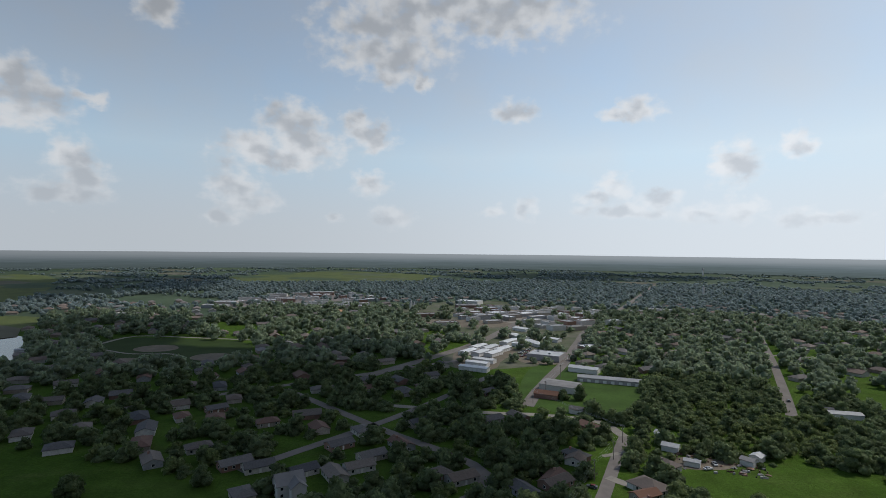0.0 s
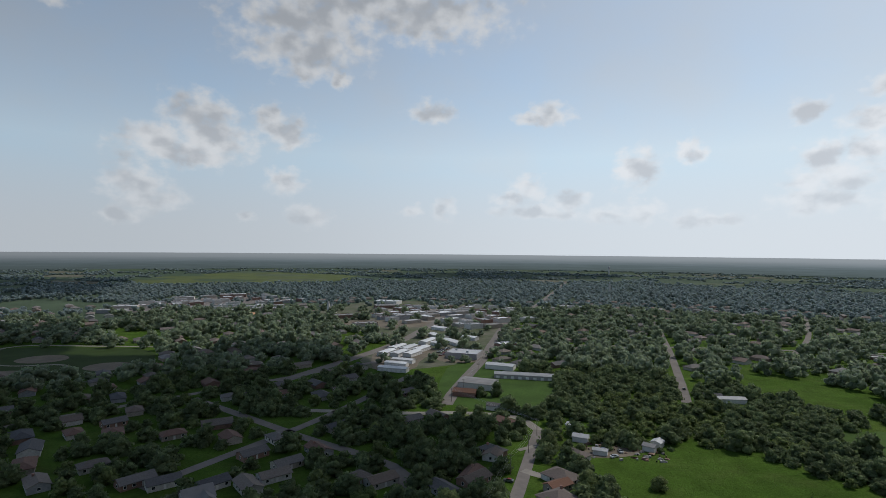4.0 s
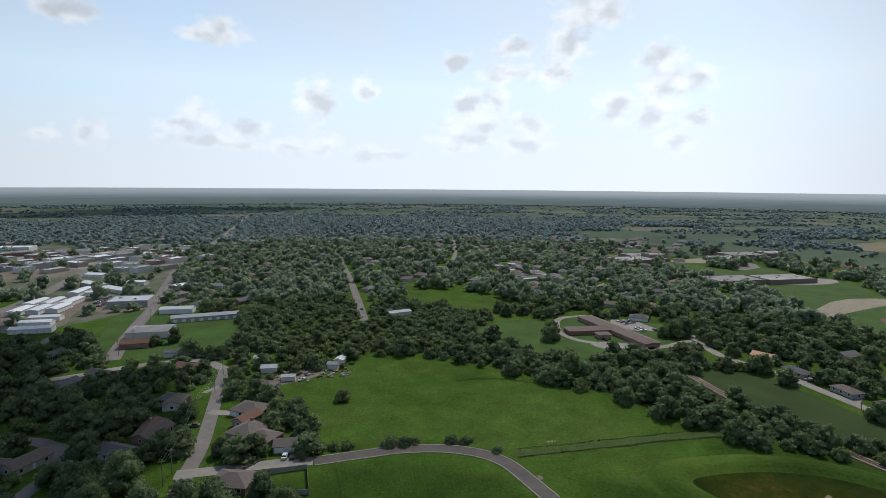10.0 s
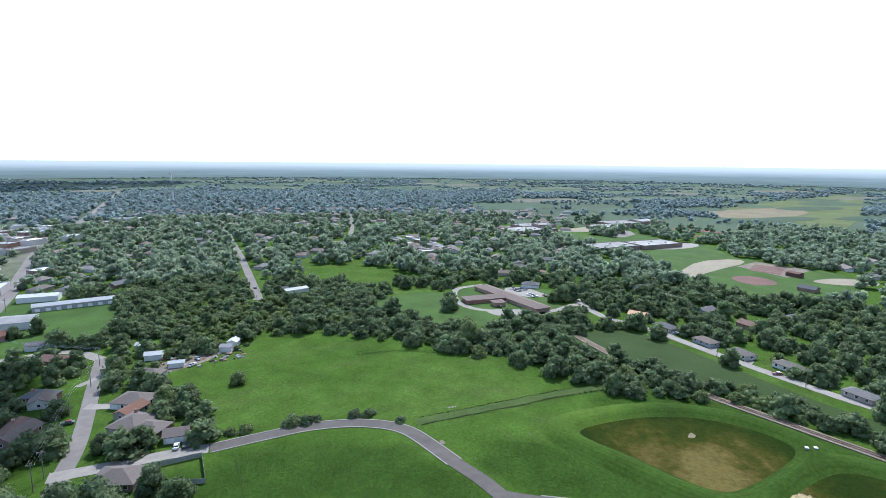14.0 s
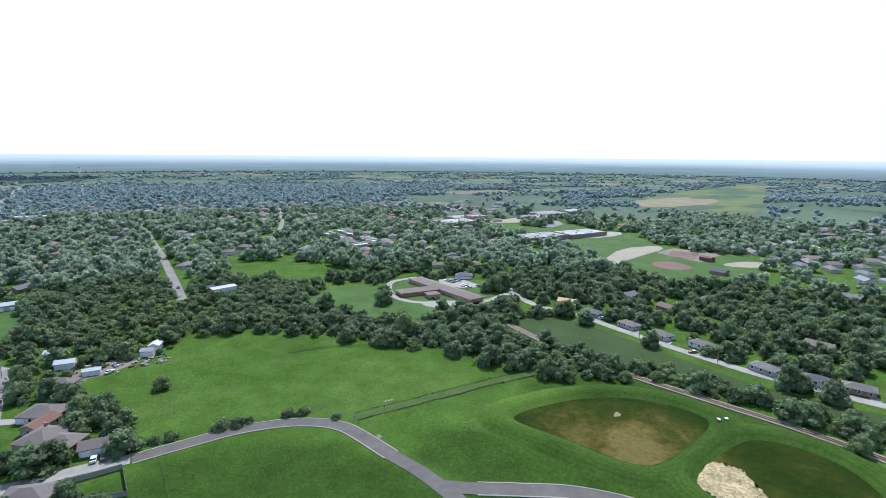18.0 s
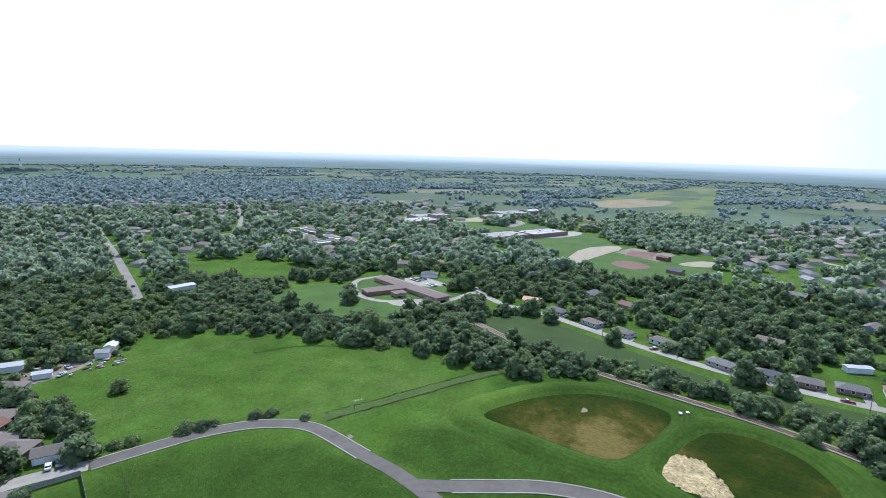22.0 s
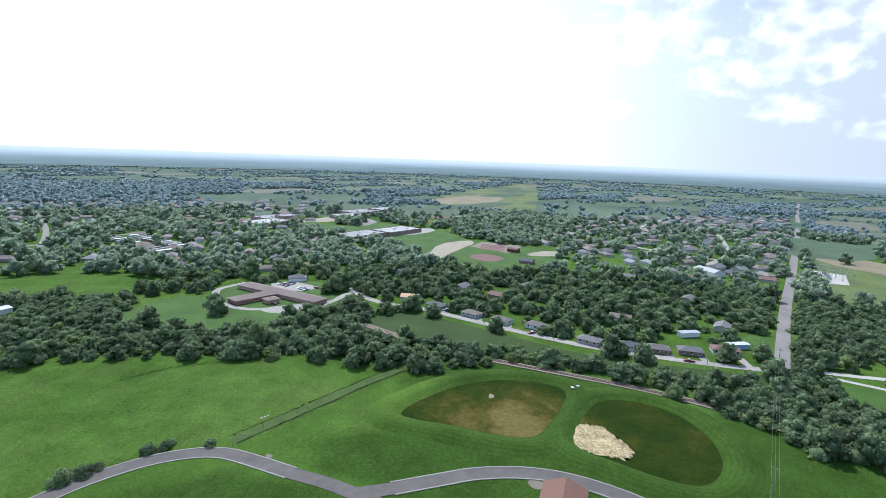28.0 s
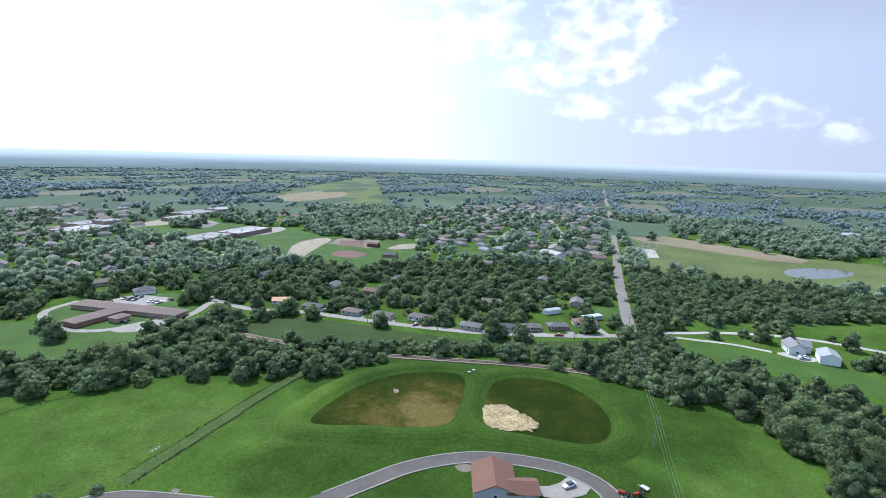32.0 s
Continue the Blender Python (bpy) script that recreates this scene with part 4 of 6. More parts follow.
def plant():
    rng = np.random.default_rng(11)
    built = np.array(BUILT) if BUILT else np.zeros((1, 3))
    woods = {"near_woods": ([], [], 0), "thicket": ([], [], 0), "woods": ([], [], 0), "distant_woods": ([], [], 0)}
    kits = {"near_woods": [crown_arrays(rng, lobes=7, clumps=230, size=0.125, height=1.0 + 0.08 * (k % 4), width=1.0 - 0.08 * (k % 3)) for k in range(10)],
            "thicket": [crown_arrays(rng, lobes=6, clumps=190, size=0.13, height=0.8 + 0.1 * (k % 3)) for k in range(5)],
            "woods": [crown_arrays(rng, lobes=5, clumps=44, size=0.20, height=0.85 + 0.05 * k) for k in range(8)],
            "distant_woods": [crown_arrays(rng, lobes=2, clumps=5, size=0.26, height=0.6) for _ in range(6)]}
    near = 0
    for r0, r1, step, size, belt in ((60, 460, 6.2, 5.2, 1), (60, 440, 8.6, 6.0, -1), (440, 950, 10.2, 7.2, 0), (950, 1700, 12.5, 8.6, 0), (1700, 2650, 20.0, 12.0, 0)):
        g = np.arange(-r1, r1, step)
        X, Y = (q.ravel() for q in np.meshgrid(g, g))
        X, Y = X + rng.uniform(-0.45, 0.45, X.shape) * step, Y + rng.uniform(-0.45, 0.45, X.shape) * step
        R, A = np.hypot(X, Y), np.degrees(np.arctan2(X, Y))
        keep = (R >= r0) & (R < r1) & (A > -47) & (A < 150)
        X, Y, R = X[keep], Y[keep], R[keep]
        keep = rng.uniform(0, 1, X.shape) < cover(X, Y)
        X, Y, R = X[keep], Y[keep], R[keep]
        if belt:
            hit = np.zeros(X.shape, bool)
            for p in BELTS:
                hit |= inside(p, X, Y)
            keep = hit if belt > 0 else ~hit
            X, Y, R = X[keep], Y[keep], R[keep]
        keep = (road_gap(X, Y) > size * 0.42) & ~inside(P_CROP_CLEAR, X, Y)
        if r1 < 500:
            keep &= np.minimum(edge_distance(POND_A, X, Y), edge_distance(POND_B, X, Y)) > 13
        X, Y, R = X[keep], Y[keep], R[keep]
        for bx, by, br in built:
            far = math.hypot(bx, by)
            k = 1 - (4.0 / far if far > 430 else 0)
            ok = (X - bx * k) ** 2 + (Y - by * k) ** 2 > (br + size * (0.5 if far > 430 else 0.3)) ** 2
            X, Y, R = X[ok], Y[ok], R[ok]
        for x, y, r in zip(X, Y, R):
            s = size * rng.uniform(0.62, 1.3)
            if r < NEAR:
                near += 1
                k = rng.uniform()
                tree(x, y, s, "pale" if k < 0.14 else "tall" if k < 0.3 else "broad", "trees of the town and creek")
                continue
            name = "near_woods" if r < 460 else "woods" if r < 950 else "distant_woods"
            if r < 460 and (rng.uniform() < 0.12 or inside(P_THICKET, np.array([x]), np.array([y]))[0] and rng.uniform() < 0.75):
                name, s = "thicket", s * 0.8
            V, F, base = woods[name]
            v, f = kits[name][rng.integers(len(kits[name]))]
            a = rng.uniform(0, 6.283)
            c_, s_ = math.cos(a), math.sin(a)
            q = v @ np.array([[c_, s_, 0], [-s_, c_, 0], [0, 0, 1]]) * s * np.array([1, 1, rng.uniform(0.72, 1.08) if r < 460 else rng.uniform(0.8, 1.15) if r < 1600 else rng.uniform(0.45, 0.65)])
            V.append(q + np.array([x, y, gz(x, y) - (0.22 if r < 460 else 0.0) * s]))
            F.append(f + base)
            woods[name] = (V, F, base + len(v))
    for name, (V, F, _) in woods.items():
        v, f = np.concatenate(V), np.concatenate(F)
        me = bpy.data.meshes.new(name)
        me.vertices.add(len(v))
        me.vertices.foreach_set("co", v.astype(np.float32).ravel())
        me.loops.add(3 * len(f))
        me.polygons.add(len(f))
        me.loops.foreach_set("vertex_index", f.astype(np.int32).ravel())
        me.polygons.foreach_set("loop_start", np.arange(0, 3 * len(f), 3, dtype=np.int32))
        me.update(calc_edges=True)
        me.shade_smooth()
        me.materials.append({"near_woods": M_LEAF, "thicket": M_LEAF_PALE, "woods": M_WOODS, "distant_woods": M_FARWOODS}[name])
        tagged(new(name, me), {"near_woods": "dense leafy trees along creek and streets", "thicket": "light green thicket and young trees", "woods": "leafy tree canopy covering the town", "distant_woods": "distant woods and tree lines in haze-paled green"}[name], "woods", kind="stuff")
    

# ---- houses ----
def gable(L, W, h, pitch=0.42, over=0.5, hip=False):
    """Roof with real thickness over an L x W plan whose walls are h high; ridge along x. Returns verts, faces."""
    a, b, t = L / 2 + over, W / 2 + over, 0.22
    rise = (W / 2 + over) * pitch
    c = a - b if hip else a
    top = [(-a, -b, h), (a, -b, h), (a, b, h), (-a, b, h), (-c, 0, h + rise), (c, 0, h + rise)]
    low = [(x, y, z - t) for x, y, z in top]
    f = [(0, 1, 5, 4), (2, 3, 4, 5)]
    f += [(1, 2, 5), (3, 0, 4)] if hip else []
    n = 6
    g = [tuple(q + n for q in reversed(p)) for p in f]
    edge = [(0, 1), (2, 3)] + ([(1, 2), (3, 0)] if hip else [(1, 5), (5, 2), (3, 4), (4, 0)])
    s = [(i, i + n, j + n, j) for i, j in edge]
    return top + low, f + g + s


def wall_mesh(L, W, h, pitch=0.42, hip=False, mat=None):
    a, b = L / 2, W / 2
    v = [(-a, -b, -0.3), (a, -b, -0.3), (a, b, -0.3), (-a, b, -0.3), (-a, -b, h), (a, -b, h), (a, b, h), (-a, b, h)]
    f = [(0, 1, 5, 4), (1, 2, 6, 5), (2, 3, 7, 6), (3, 0, 4, 7), (4, 5, 6, 7)]
    if not hip:
        p = h + b * pitch
        v += [(-a, 0, p - 0.02), (a, 0, p - 0.02)]
        f += [(5, 6, 9), (7, 4, 8), (4, 5, 9, 8), (6, 7, 8, 9)]
    return mesh_from("wall", v, f, mat or M_WALLS)


PANE = boxes("window", M_GLASS, (0, 0, 0, 1.1, 0.08, 1.2))
FRAME = boxes("window_frame", M_TRIM, (0, 0, -0.1, 1.4, 0.05, 0.12), (0, 0, 1.2, 1.4, 0.05, 0.12), (-0.62, 0, 0, 0.14, 0.05, 1.2), (0.62, 0, 0, 0.14, 0.05, 1.2))
DOOR = boxes("door", M_TRIM, (0, 0, 0, 1.0, 0.08, 2.05))
GARAGE = boxes("garage_door", M_TRIM, (0, 0, 0, 2.6, 0.08, 2.1), (0, -0.03, 0.5, 2.4, 0.06, 0.35), (0, -0.03, 1.1, 2.4, 0.06, 0.35))
CHIMNEY = boxes("chimney", M_BRICK, (0, 0, 0, 0.7, 0.9, 1.3), (0, 0, 1.3, 0.85, 1.05, 0.15))


def put(name, mesh, parent, x, y, z, rot=0, label=""):
    ob = new(name, mesh)
    ob.parent = parent
    ob.matrix_local = pose(x, y, z, 0, 0, rot)
    return tagged(ob, label) if label else ob


def house(x, y, rot, L=13, W=8, h=2.7, hip=False, pitch=0.42, roof=None, walls=None, fine=True, label="single-storey house with shingle roof among trees",
          wing=None, garage=0, group="houses of the town", chimney=False, storeys=1):
    """A house: walls, roof, and, where it stands near, windows, doors and garage doors. wing: (x, y, length, width) of a cross wing."""
    root = thing("house", x, y, rot, label, "house", group)
    BUILT.append((x, y, 0.5 * max(L, W) + 1.0))
    h = h * storeys
    rm, wm = roof or M_ROOF, walls or M_WALLS
    part("wall", wall_mesh(L, W, h, pitch, hip, wm), None, root)
    v, f = gable(L, W, h, pitch, 0.5, hip)
    r = part("roof", mesh_from("roof", v, f, rm), None, root)
    if wing:
        wx, wy, wl, ww = wing
        o = part("wing_wall", wall_mesh(ww, wl, h, pitch, hip, wm), None, root)
        o.location = (wx, wy, 0)
        v, f = gable(wl, ww, h, pitch, 0.5, hip)
        o2 = part("wing_roof", mesh_from("wing_roof", v, f, rm), None, root)
        o2.matrix_local = pose(wx, wy, -0.06, 0, 0, 90)
        o.data = wall_mesh(wl, ww, h, pitch, hip, wm)
        o.matrix_local = pose(wx, wy, 0, 0, 0, 90)
    if chimney:
        put("chimney", CHIMNEY, root, L * 0.22, W * 0.12, h + W * 0.5 * pitch * 0.7)
    if fine:
        for s in range(storeys):
            for side in (-1, 1):
                k = max(2, int(L / 3.4))
                for i in range(k):
                    wxp = -L / 2 + (i + 0.5) * L / k
                    if side < 0 and s == 0 and i == k // 2:
                        put("door", DOOR, root, wxp, -W / 2 - 0.02, 0.1)
                        continue
                    if side < 0 and s == 0 and garage and i < garage:
                        put("garage_door", GARAGE, root, wxp, -W / 2 - 0.02, 0.05)
                        continue
                    w = put("window", PANE, root, wxp, side * (W / 2 + 0.005), 0.95 + 2.7 * s, 0 if side < 0 else 180)
                    put("window_frame", FRAME, w, 0, -0.03, 0)
            for side in (-1, 1):
                w = put("window", PANE, root, side * (L / 2 + 0.005), 0, 0.95 + 2.7 * s, 90 * side)
                put("window_frame", FRAME, w, 0, -0.03, 0)
    return root


def shed(x, y, rot, L, W, h=3.2, roof=None, walls=None, pitch=0.2, label="long white metal storage shed", name="shed", group="", doors=0, flat=False):
    root = thing(name, x, y, rot, label, name.replace("_", " "), group)
    n = max(1, int(L / W + 0.5))
    for i in range(n):
        a = (i + 0.5) / n * L - L / 2
        BUILT.append((x + a * math.cos(radians(rot)), y + a * math.sin(radians(rot)), W * 0.6 + 1))
    if flat:
        part("wall", boxes("wall", walls or M_BRICK, (0, 0, -0.3, L, W, h + 0.3)), None, root)
        part("roof", boxes("roof", roof or M_GREYROOF, (0, 0, h + 0.004, L - 0.7, W - 0.7, 0.12)), None, root)
        t = 0.35
        part("parapet", boxes("parapet", walls or M_BRICK, (0, W / 2 - t / 2, h, L, t, 0.6), (0, -W / 2 + t / 2, h, L, t, 0.6),
                              (L / 2 - t / 2, 0, h, t, W - 2 * t, 0.6), (-L / 2 + t / 2, 0, h, t, W - 2 * t, 0.6)), None, root)
        for i in range(max(1, int(L / 14))):
            put("roof_unit", boxes("roof_unit", M_STEEL, (0, 0, 0, 2.2, 1.6, 1.1), (0, 0, 1.1, 1.2, 1.2, 0.15)), root, -L / 2 + 6 + i * 13, W * 0.15 * (-1) ** i, h + 0.12)
    else:
        part("wall", wall_mesh(L, W, h, pitch, False, walls or M_WHITE), None, root)
        v, f = gable(L, W, h, pitch, 0.35)
        part("roof", mesh_from("roof", v, f, roof or M_METALROOF), None, root)
    for i in range(doors):
        put("roller_door", GARAGE, root, -L / 2 + (i + 0.5) * L / doors, -W / 2 - 0.03, 0.05)
    return root

# ---- the nearest houses ----
house(87.5, 225, -58, 14, 11, hip=True, roof=M_TAUPE, label="brick house with taupe hip roof and driveway", garage=1)
house(78.5, 205, 25, 13, 12, hip=True, roof=M_TAUPE, wing=(-2, -9, 11, 9), label="large brick house with taupe hip roofs", chimney=True)
house(82.5, 216.5, 25, 11, 6.5, roof=M_TILE, label="low house with terracotta brown roof")
house(84.5, 184.5, -34, 8.0, 6.5, pitch=0.45, roof=M_TAUPE, walls=M_WHITE, garage=2, label="white two-door garage with brown roof beside the lane")
house(60, 172, -48, 13, 10, hip=True, roof=M_TAUPE, label="brick house with hip roof at the lane corner")
house(49, 232, 58, 13, 8, roof=M_ROOF, label="blue-grey house with dark roof and white porch", chimney=True)
house(64, 254, 60, 10, 8, label="small dark-roofed house under trees")
shed(84, 331, -35, 9, 6, 3.0, M_ROOF, M_WHITE, 0.45, "small white shed with brown roof in the lot")
shed(127.5, 409, -20, 46, 9, 3.4, M_METALROOF, M_GREYWALL, 0.3, "long low pale-roofed building beside the green lot", "long_building", doors=8)
shed(86, 388, -30, 26, 18, 4.5, M_GREYROOF, M_WHITE, 0.15, "grey metal workshop beside the street", "workshop")
shed(72, 366, -25, 16, 9, 3.2, M_TILE, M_BRICK, 0.4, "brown-roofed low building on the street")
shed(119, 290, -50, 6, 5, 2.6, M_METALROOF, M_WHITE, 0.4, "white shed behind the trees")
shed(116, 271, -34, 8, 6, 2.8, M_METALROOF, M_WHITE, 0.35, "white garage in the junk yard")
shed(118, 252, -31, 7, 4, 2.4, M_METALROOF, M_WHITE, 0.3, "white trailer shed by the meadow")
shed(145, 253, -50, 6, 5, 2.8, M_GREYROOF, M_WHITE, 0.4, "grey shed at the meadow edge")
shed(152, 258, 40, 6, 5, 2.8, M_METALROOF, M_WHITE, 0.4, "white shed at the meadow edge")
house(104, 248, -58, 11, 8, hip=True, roof=M_TAUPE, label="house with brown hip roof under trees")
shed(246, 328, -13, 18, 8, 3.0, M_METALROOF, M_WHITE, 0.2, "white roofed shed by the side street")
shed(238, 336, -13, 12, 8, 3.0, M_ROOF, M_BRICK, 0.3, "brown shed by the side street")
BUILT.extend([(238, 318, 11), (303, 172, 13), (297, 205, 9), (73, 197, 7), (60, 168, 10), (68, 165, 8), (75, 160, 8), (82, 180, 6), (56, 246, 5), (72, 222, 5), (112, 245, 8), (128, 246, 9), (118, 262, 6)])
# house inside the loop road
house(133, 13.5, -10, 15, 12.5, h=2.9, pitch=0.4, roof=M_TILE, walls=M_GREYWALL, wing=(-3.6, -8.2, 9, 8), label="house with terracotta brown gable roof inside the loop road")
# houses along the house road
for (x, y, rot, L, c) in ((346, 103, -90, 12, M_ORANGE), (331, 82, -115, 13, None), (318, 57, -120, 12, None), (303, 16, -120, 13, None), (284, -12, -118, 12, None),
                          (280, -32, -103, 12, None), (279, -47, -97, 12, None), (280, -64, -95, 12, None), (286, -84, -95, 14, None), (309, 38, -120, 12, None)):
    house(x, y, rot + 180, L, 7.5, h=2.5, hip=c is None, roof=c, label="orange-roofed house under repair beside the road" if c else "ranch house with grey-brown roof facing the road", group="houses along the road", garage=1)
shed(295.5, -93, -73, 13, 4.5, 2.8, M_METALROOF, M_POOLWALL, 0.15, "long low building with pale blue wall and white roof", "trailer_home")
shed(311, -72, -70, 12, 4.5, 2.8, M_METALROOF, M_WHITE, 0.15, "long white mobile home behind the road houses", "trailer_home")
BUILT.extend([(313, -112, 13), (302, -112, 10), (300, -60, 9), (306, 158, 10), (322, 150, 9), (296, 175, 8)])
patch("yard", [(286, -110), (300, -100), (322, -106), (324, -124), (296, -114)], M_LAWN, 0.06, "bright corner lawn by the crossroads", "lawn")
# farm
house(232, -181, 155, 13, 8, roof=M_GREYROOF, walls=M_WHITE, storeys=1, h=3.6, pitch=0.6, wing=(-3, 4, 9, 7), label="white farmhouse with grey gables and chimneys", chimney=True)
shed(217, -188, -35, 13, 9, 4.0, M_METALROOF, M_WHITE, 0.4, "white metal barn on the gravel yard", "barn")
# houses seen from the start
for i, (x, y) in enumerate([(-119, 264), (-133, 247), (-94, 245), (-98, 303), (-33, 256), (-20, 271), (-2, 235), (9, 232), (49, 228), (65, 259), (-51, 270), (-56, 376)]):
    house(x, y, (35, 125, 40, 30)[i % 4], 12 + i % 3, 8, hip=i % 3 == 0, label="small house with shingle roof in the shaded neighbourhood", chimney=i % 4 == 1)
for i, (x, y) in enumerate([(-13, 385), (-13, 305), (29, 312), (46, 317), (-79, 214), (-137, 327), (-82, 242), (-46, 234), (-150, 311), (31, 372), (-37, 243), (35, 219), (-43, 291), (-61, 238)]):
    house(x, y, (125, 40, 30, 120)[i % 4], 11 + i % 4, 8, hip=i % 4 == 0, label="small house with shingle roof in the shaded neighbourhood")
house(-62, 219, 30, 11, 9, storeys=2, roof=M_GREYROOF, walls=M_WHITE, wing=(2, -5, 8, 6), pitch=0.7, label="white two-storey house with grey gables")
# residential houses beyond the road
for i, (x, y) in enumerate([(425, 126), (404, 97), (385, 71), (367, 42), (401, 23), (333, -37), (396, -96), (490, -190), (485, -143), (465, -66), (329, -97), (507, 21)]):
    house(x, y, (-30, 60)[i % 2] + 5 * (i % 3), 13, 8.5, fine=False, label="house with shingle roof among trees")

# ---- care home with cross-shaped brown roofs ----
def care_home():
    root = thing("care_home", 325, 193, 0, "long single-storey care home with cross-shaped brown roofs", "building")
    for nm, x, y, rot, L, W in (("long_wing", 332, 192, 68, 74, 11.5), ("short_wing", 318, 203, 147, 34, 11), ("entrance", 313, 190, 147, 8, 7)):
        o = part(nm, wall_mesh(L, W, 2.8, 0.28, True, M_BRICK), None, root)
        o.matrix_local = pose(x - 325, y - 193, 0, 0, 0, rot)
        v, f = gable(L, W, 2.8, 0.28, 0.8, True)
        r = part(nm + "_roof", mesh_from("roof", v, f, M_NHROOF), None, root)
        r.matrix_local = pose(x - 325, y - 193, 0.02 if nm == "long_wing" else 0.1, 0, 0, rot)
    for x, y in ((330, 192), (312, 198), (345, 214), (318, 168)):
        BUILT.append((x, y, 17))


care_home()
patch("care_home_lawn", P_HOME, M_LAWN, 0.075, "mown lawn round the care home", "lawn")
ribbon("care_home_drive", [(358, 232), (335, 240), (314, 229), (299, 212), (295, 196), (301, 182), (310, 172)], 5, M_CONC, 0.14, "pale concrete drive looping round the care home", step=3)
patch("care_home_forecourt", [(295, 190), (306, 184), (322, 158), (312, 152), (296, 166), (290, 178)], M_CONC, 0.12, "concrete service yard of the care home", "pavement")
patch("care_home_parking", [(342, 186), (356, 216), (374, 204), (360, 172)], M_CONC, 0.12, "concrete car park of the care home", "pavement")
ribbon("care_home_lane", [(312, 158), (330, 152), (345, 150), (352, 146)], 5, M_CONC, 0.12, "concrete lane to the care home", step=4)

# ---- town centre ----
patch("shed_yard", [(8, 462), (12, 530), (38, 566), (72, 566), (74, 522), (54, 488), (46, 450), (22, 438)], M_DIRT, 0.08, "tan gravel yard round storage sheds", "pavement")
patch("workshop_yard", [(66, 484), (78, 520), (106, 518), (122, 500), (108, 474), (88, 470)], M_DIRT, 0.08, "trodden gravel yard round the workshop", "pavement")
patch("town_paving", [(20, 760), (40, 950), (240, 900), (215, 730), (150, 690), (100, 720)], M_CONC, 0.08, "worn paving of the town centre", "pavement")
patch("rail_yard", [(-60, 760), (20, 770), (110, 740), (95, 700), (20, 690)], M_DIRT, 0.1, "bare dirt yard by the tracks", "pavement")
patch("strip_paving", [(-420, 890), (-370, 1100), (-230, 1220), (-120, 1060), (-260, 980), (-340, 880)], M_STREET, 0.12, "worn paving of the shopping strip", "pavement")
for x, y, L, W, r in ((25, 518, 22, 9, 58), (37, 545, 24, 9, 58), (37, 514, 22, 9, 57), (48, 540, 24, 9, 57), (49, 511, 22, 9, 56), (60, 533, 24, 9, 56), (72, 577, 28, 9, 57),
                      (88, 609, 33, 10, -70), (100, 564, 41, 10, -70), (100, 670, 22, 12, -51), (81, 560, 15, 7, -39), (38, 479, 20, 8, -29), (31, 465, 20, 8, -28), (27, 446, 25, 8, -26)):
    shed(x, y, r, L, W, 3.4, M_SHEDROOF, M_WHITE, 0.2, "long white metal storage shed in a row", group="storage sheds", doors=6)
shed(97, 498, -27, 30, 24, 5, M_METALROOF, M_GREYWALL, name="workshop", label="large pale flat-roofed workshop beside the street", flat=True)
shed(118, 445, -30, 24, 11, 3.8, M_METALROOF, M_WHITE, 0.2, "white metal shop behind the long low building", "shop")
shed(122, 593, -39, 17, 10, 3.6, M_SHEDROOF, M_WHITE, 0.2, "white metal shop on the grass", "shop")
shed(359, 882, -37, 42, 12, 6, M_METALROOF, M_WALLS, name="apartment_block", label="long pale two-storey apartment block among trees", flat=True)
shed(50, 998, -27, 44, 26, 6, M_SHEDROOF, M_WHITE, name="town_building", label="large white flat-roofed hall", group="town buildings", flat=True)
for i, (x, y, L, W, r) in enumerate([(150, 545, 20, 14, 25), (44, 932, 40, 24, 10), (83, 816, 30, 20, 25), (103, 803, 24, 20, 25), (127, 818, 26, 22, 25), (153, 822, 26, 18, 25), (179, 825, 24, 18, 25),
                                     (169, 680, 24, 14, 25), (194, 733, 22, 16, 25), (-19, 806, 40, 22, 15)]):
    shed(x, y, r, L, W, 4 + i % 3, M_GREYROOF if i % 2 else M_SHEDROOF, M_WALLS, name="town_building", label="flat-roofed brick town building", group="town buildings", flat=True)
for i, (x, y, L, W, r) in enumerate([(6, 716, 30, 18, 15), (72, 889, 34, 20, 25), (234, 736, 22, 16, 25), (328, 873, 60, 14, 15), (282, 713, 22, 16, 25), (144, 678, 20, 14, 25), (110, 840, 24, 18, 25), (140, 850, 30, 20, 25),
                                     (60, 780, 30, 16, 25), (200, 860, 26, 18, 25), (-376, 890, 40, 18, 5), (-376, 935, 36, 18, 5), (-443, 772, 50, 16, 0), (-341, 1107, 40, 20, 10), (-260, 1160, 50, 24, 10)]):
    shed(x, y, r, L, W, 4 + i % 3, M_GREYROOF if i % 3 == 0 else M_METALROOF, M_WALLS, name="town_building", label="flat-roofed brick town building", group="town buildings", flat=True)
shed(-165, 821, 20, 22, 16, 4, M_ORANGE, M_WHITE, 0.3, "bright orange roofed building among trees", "town_building")

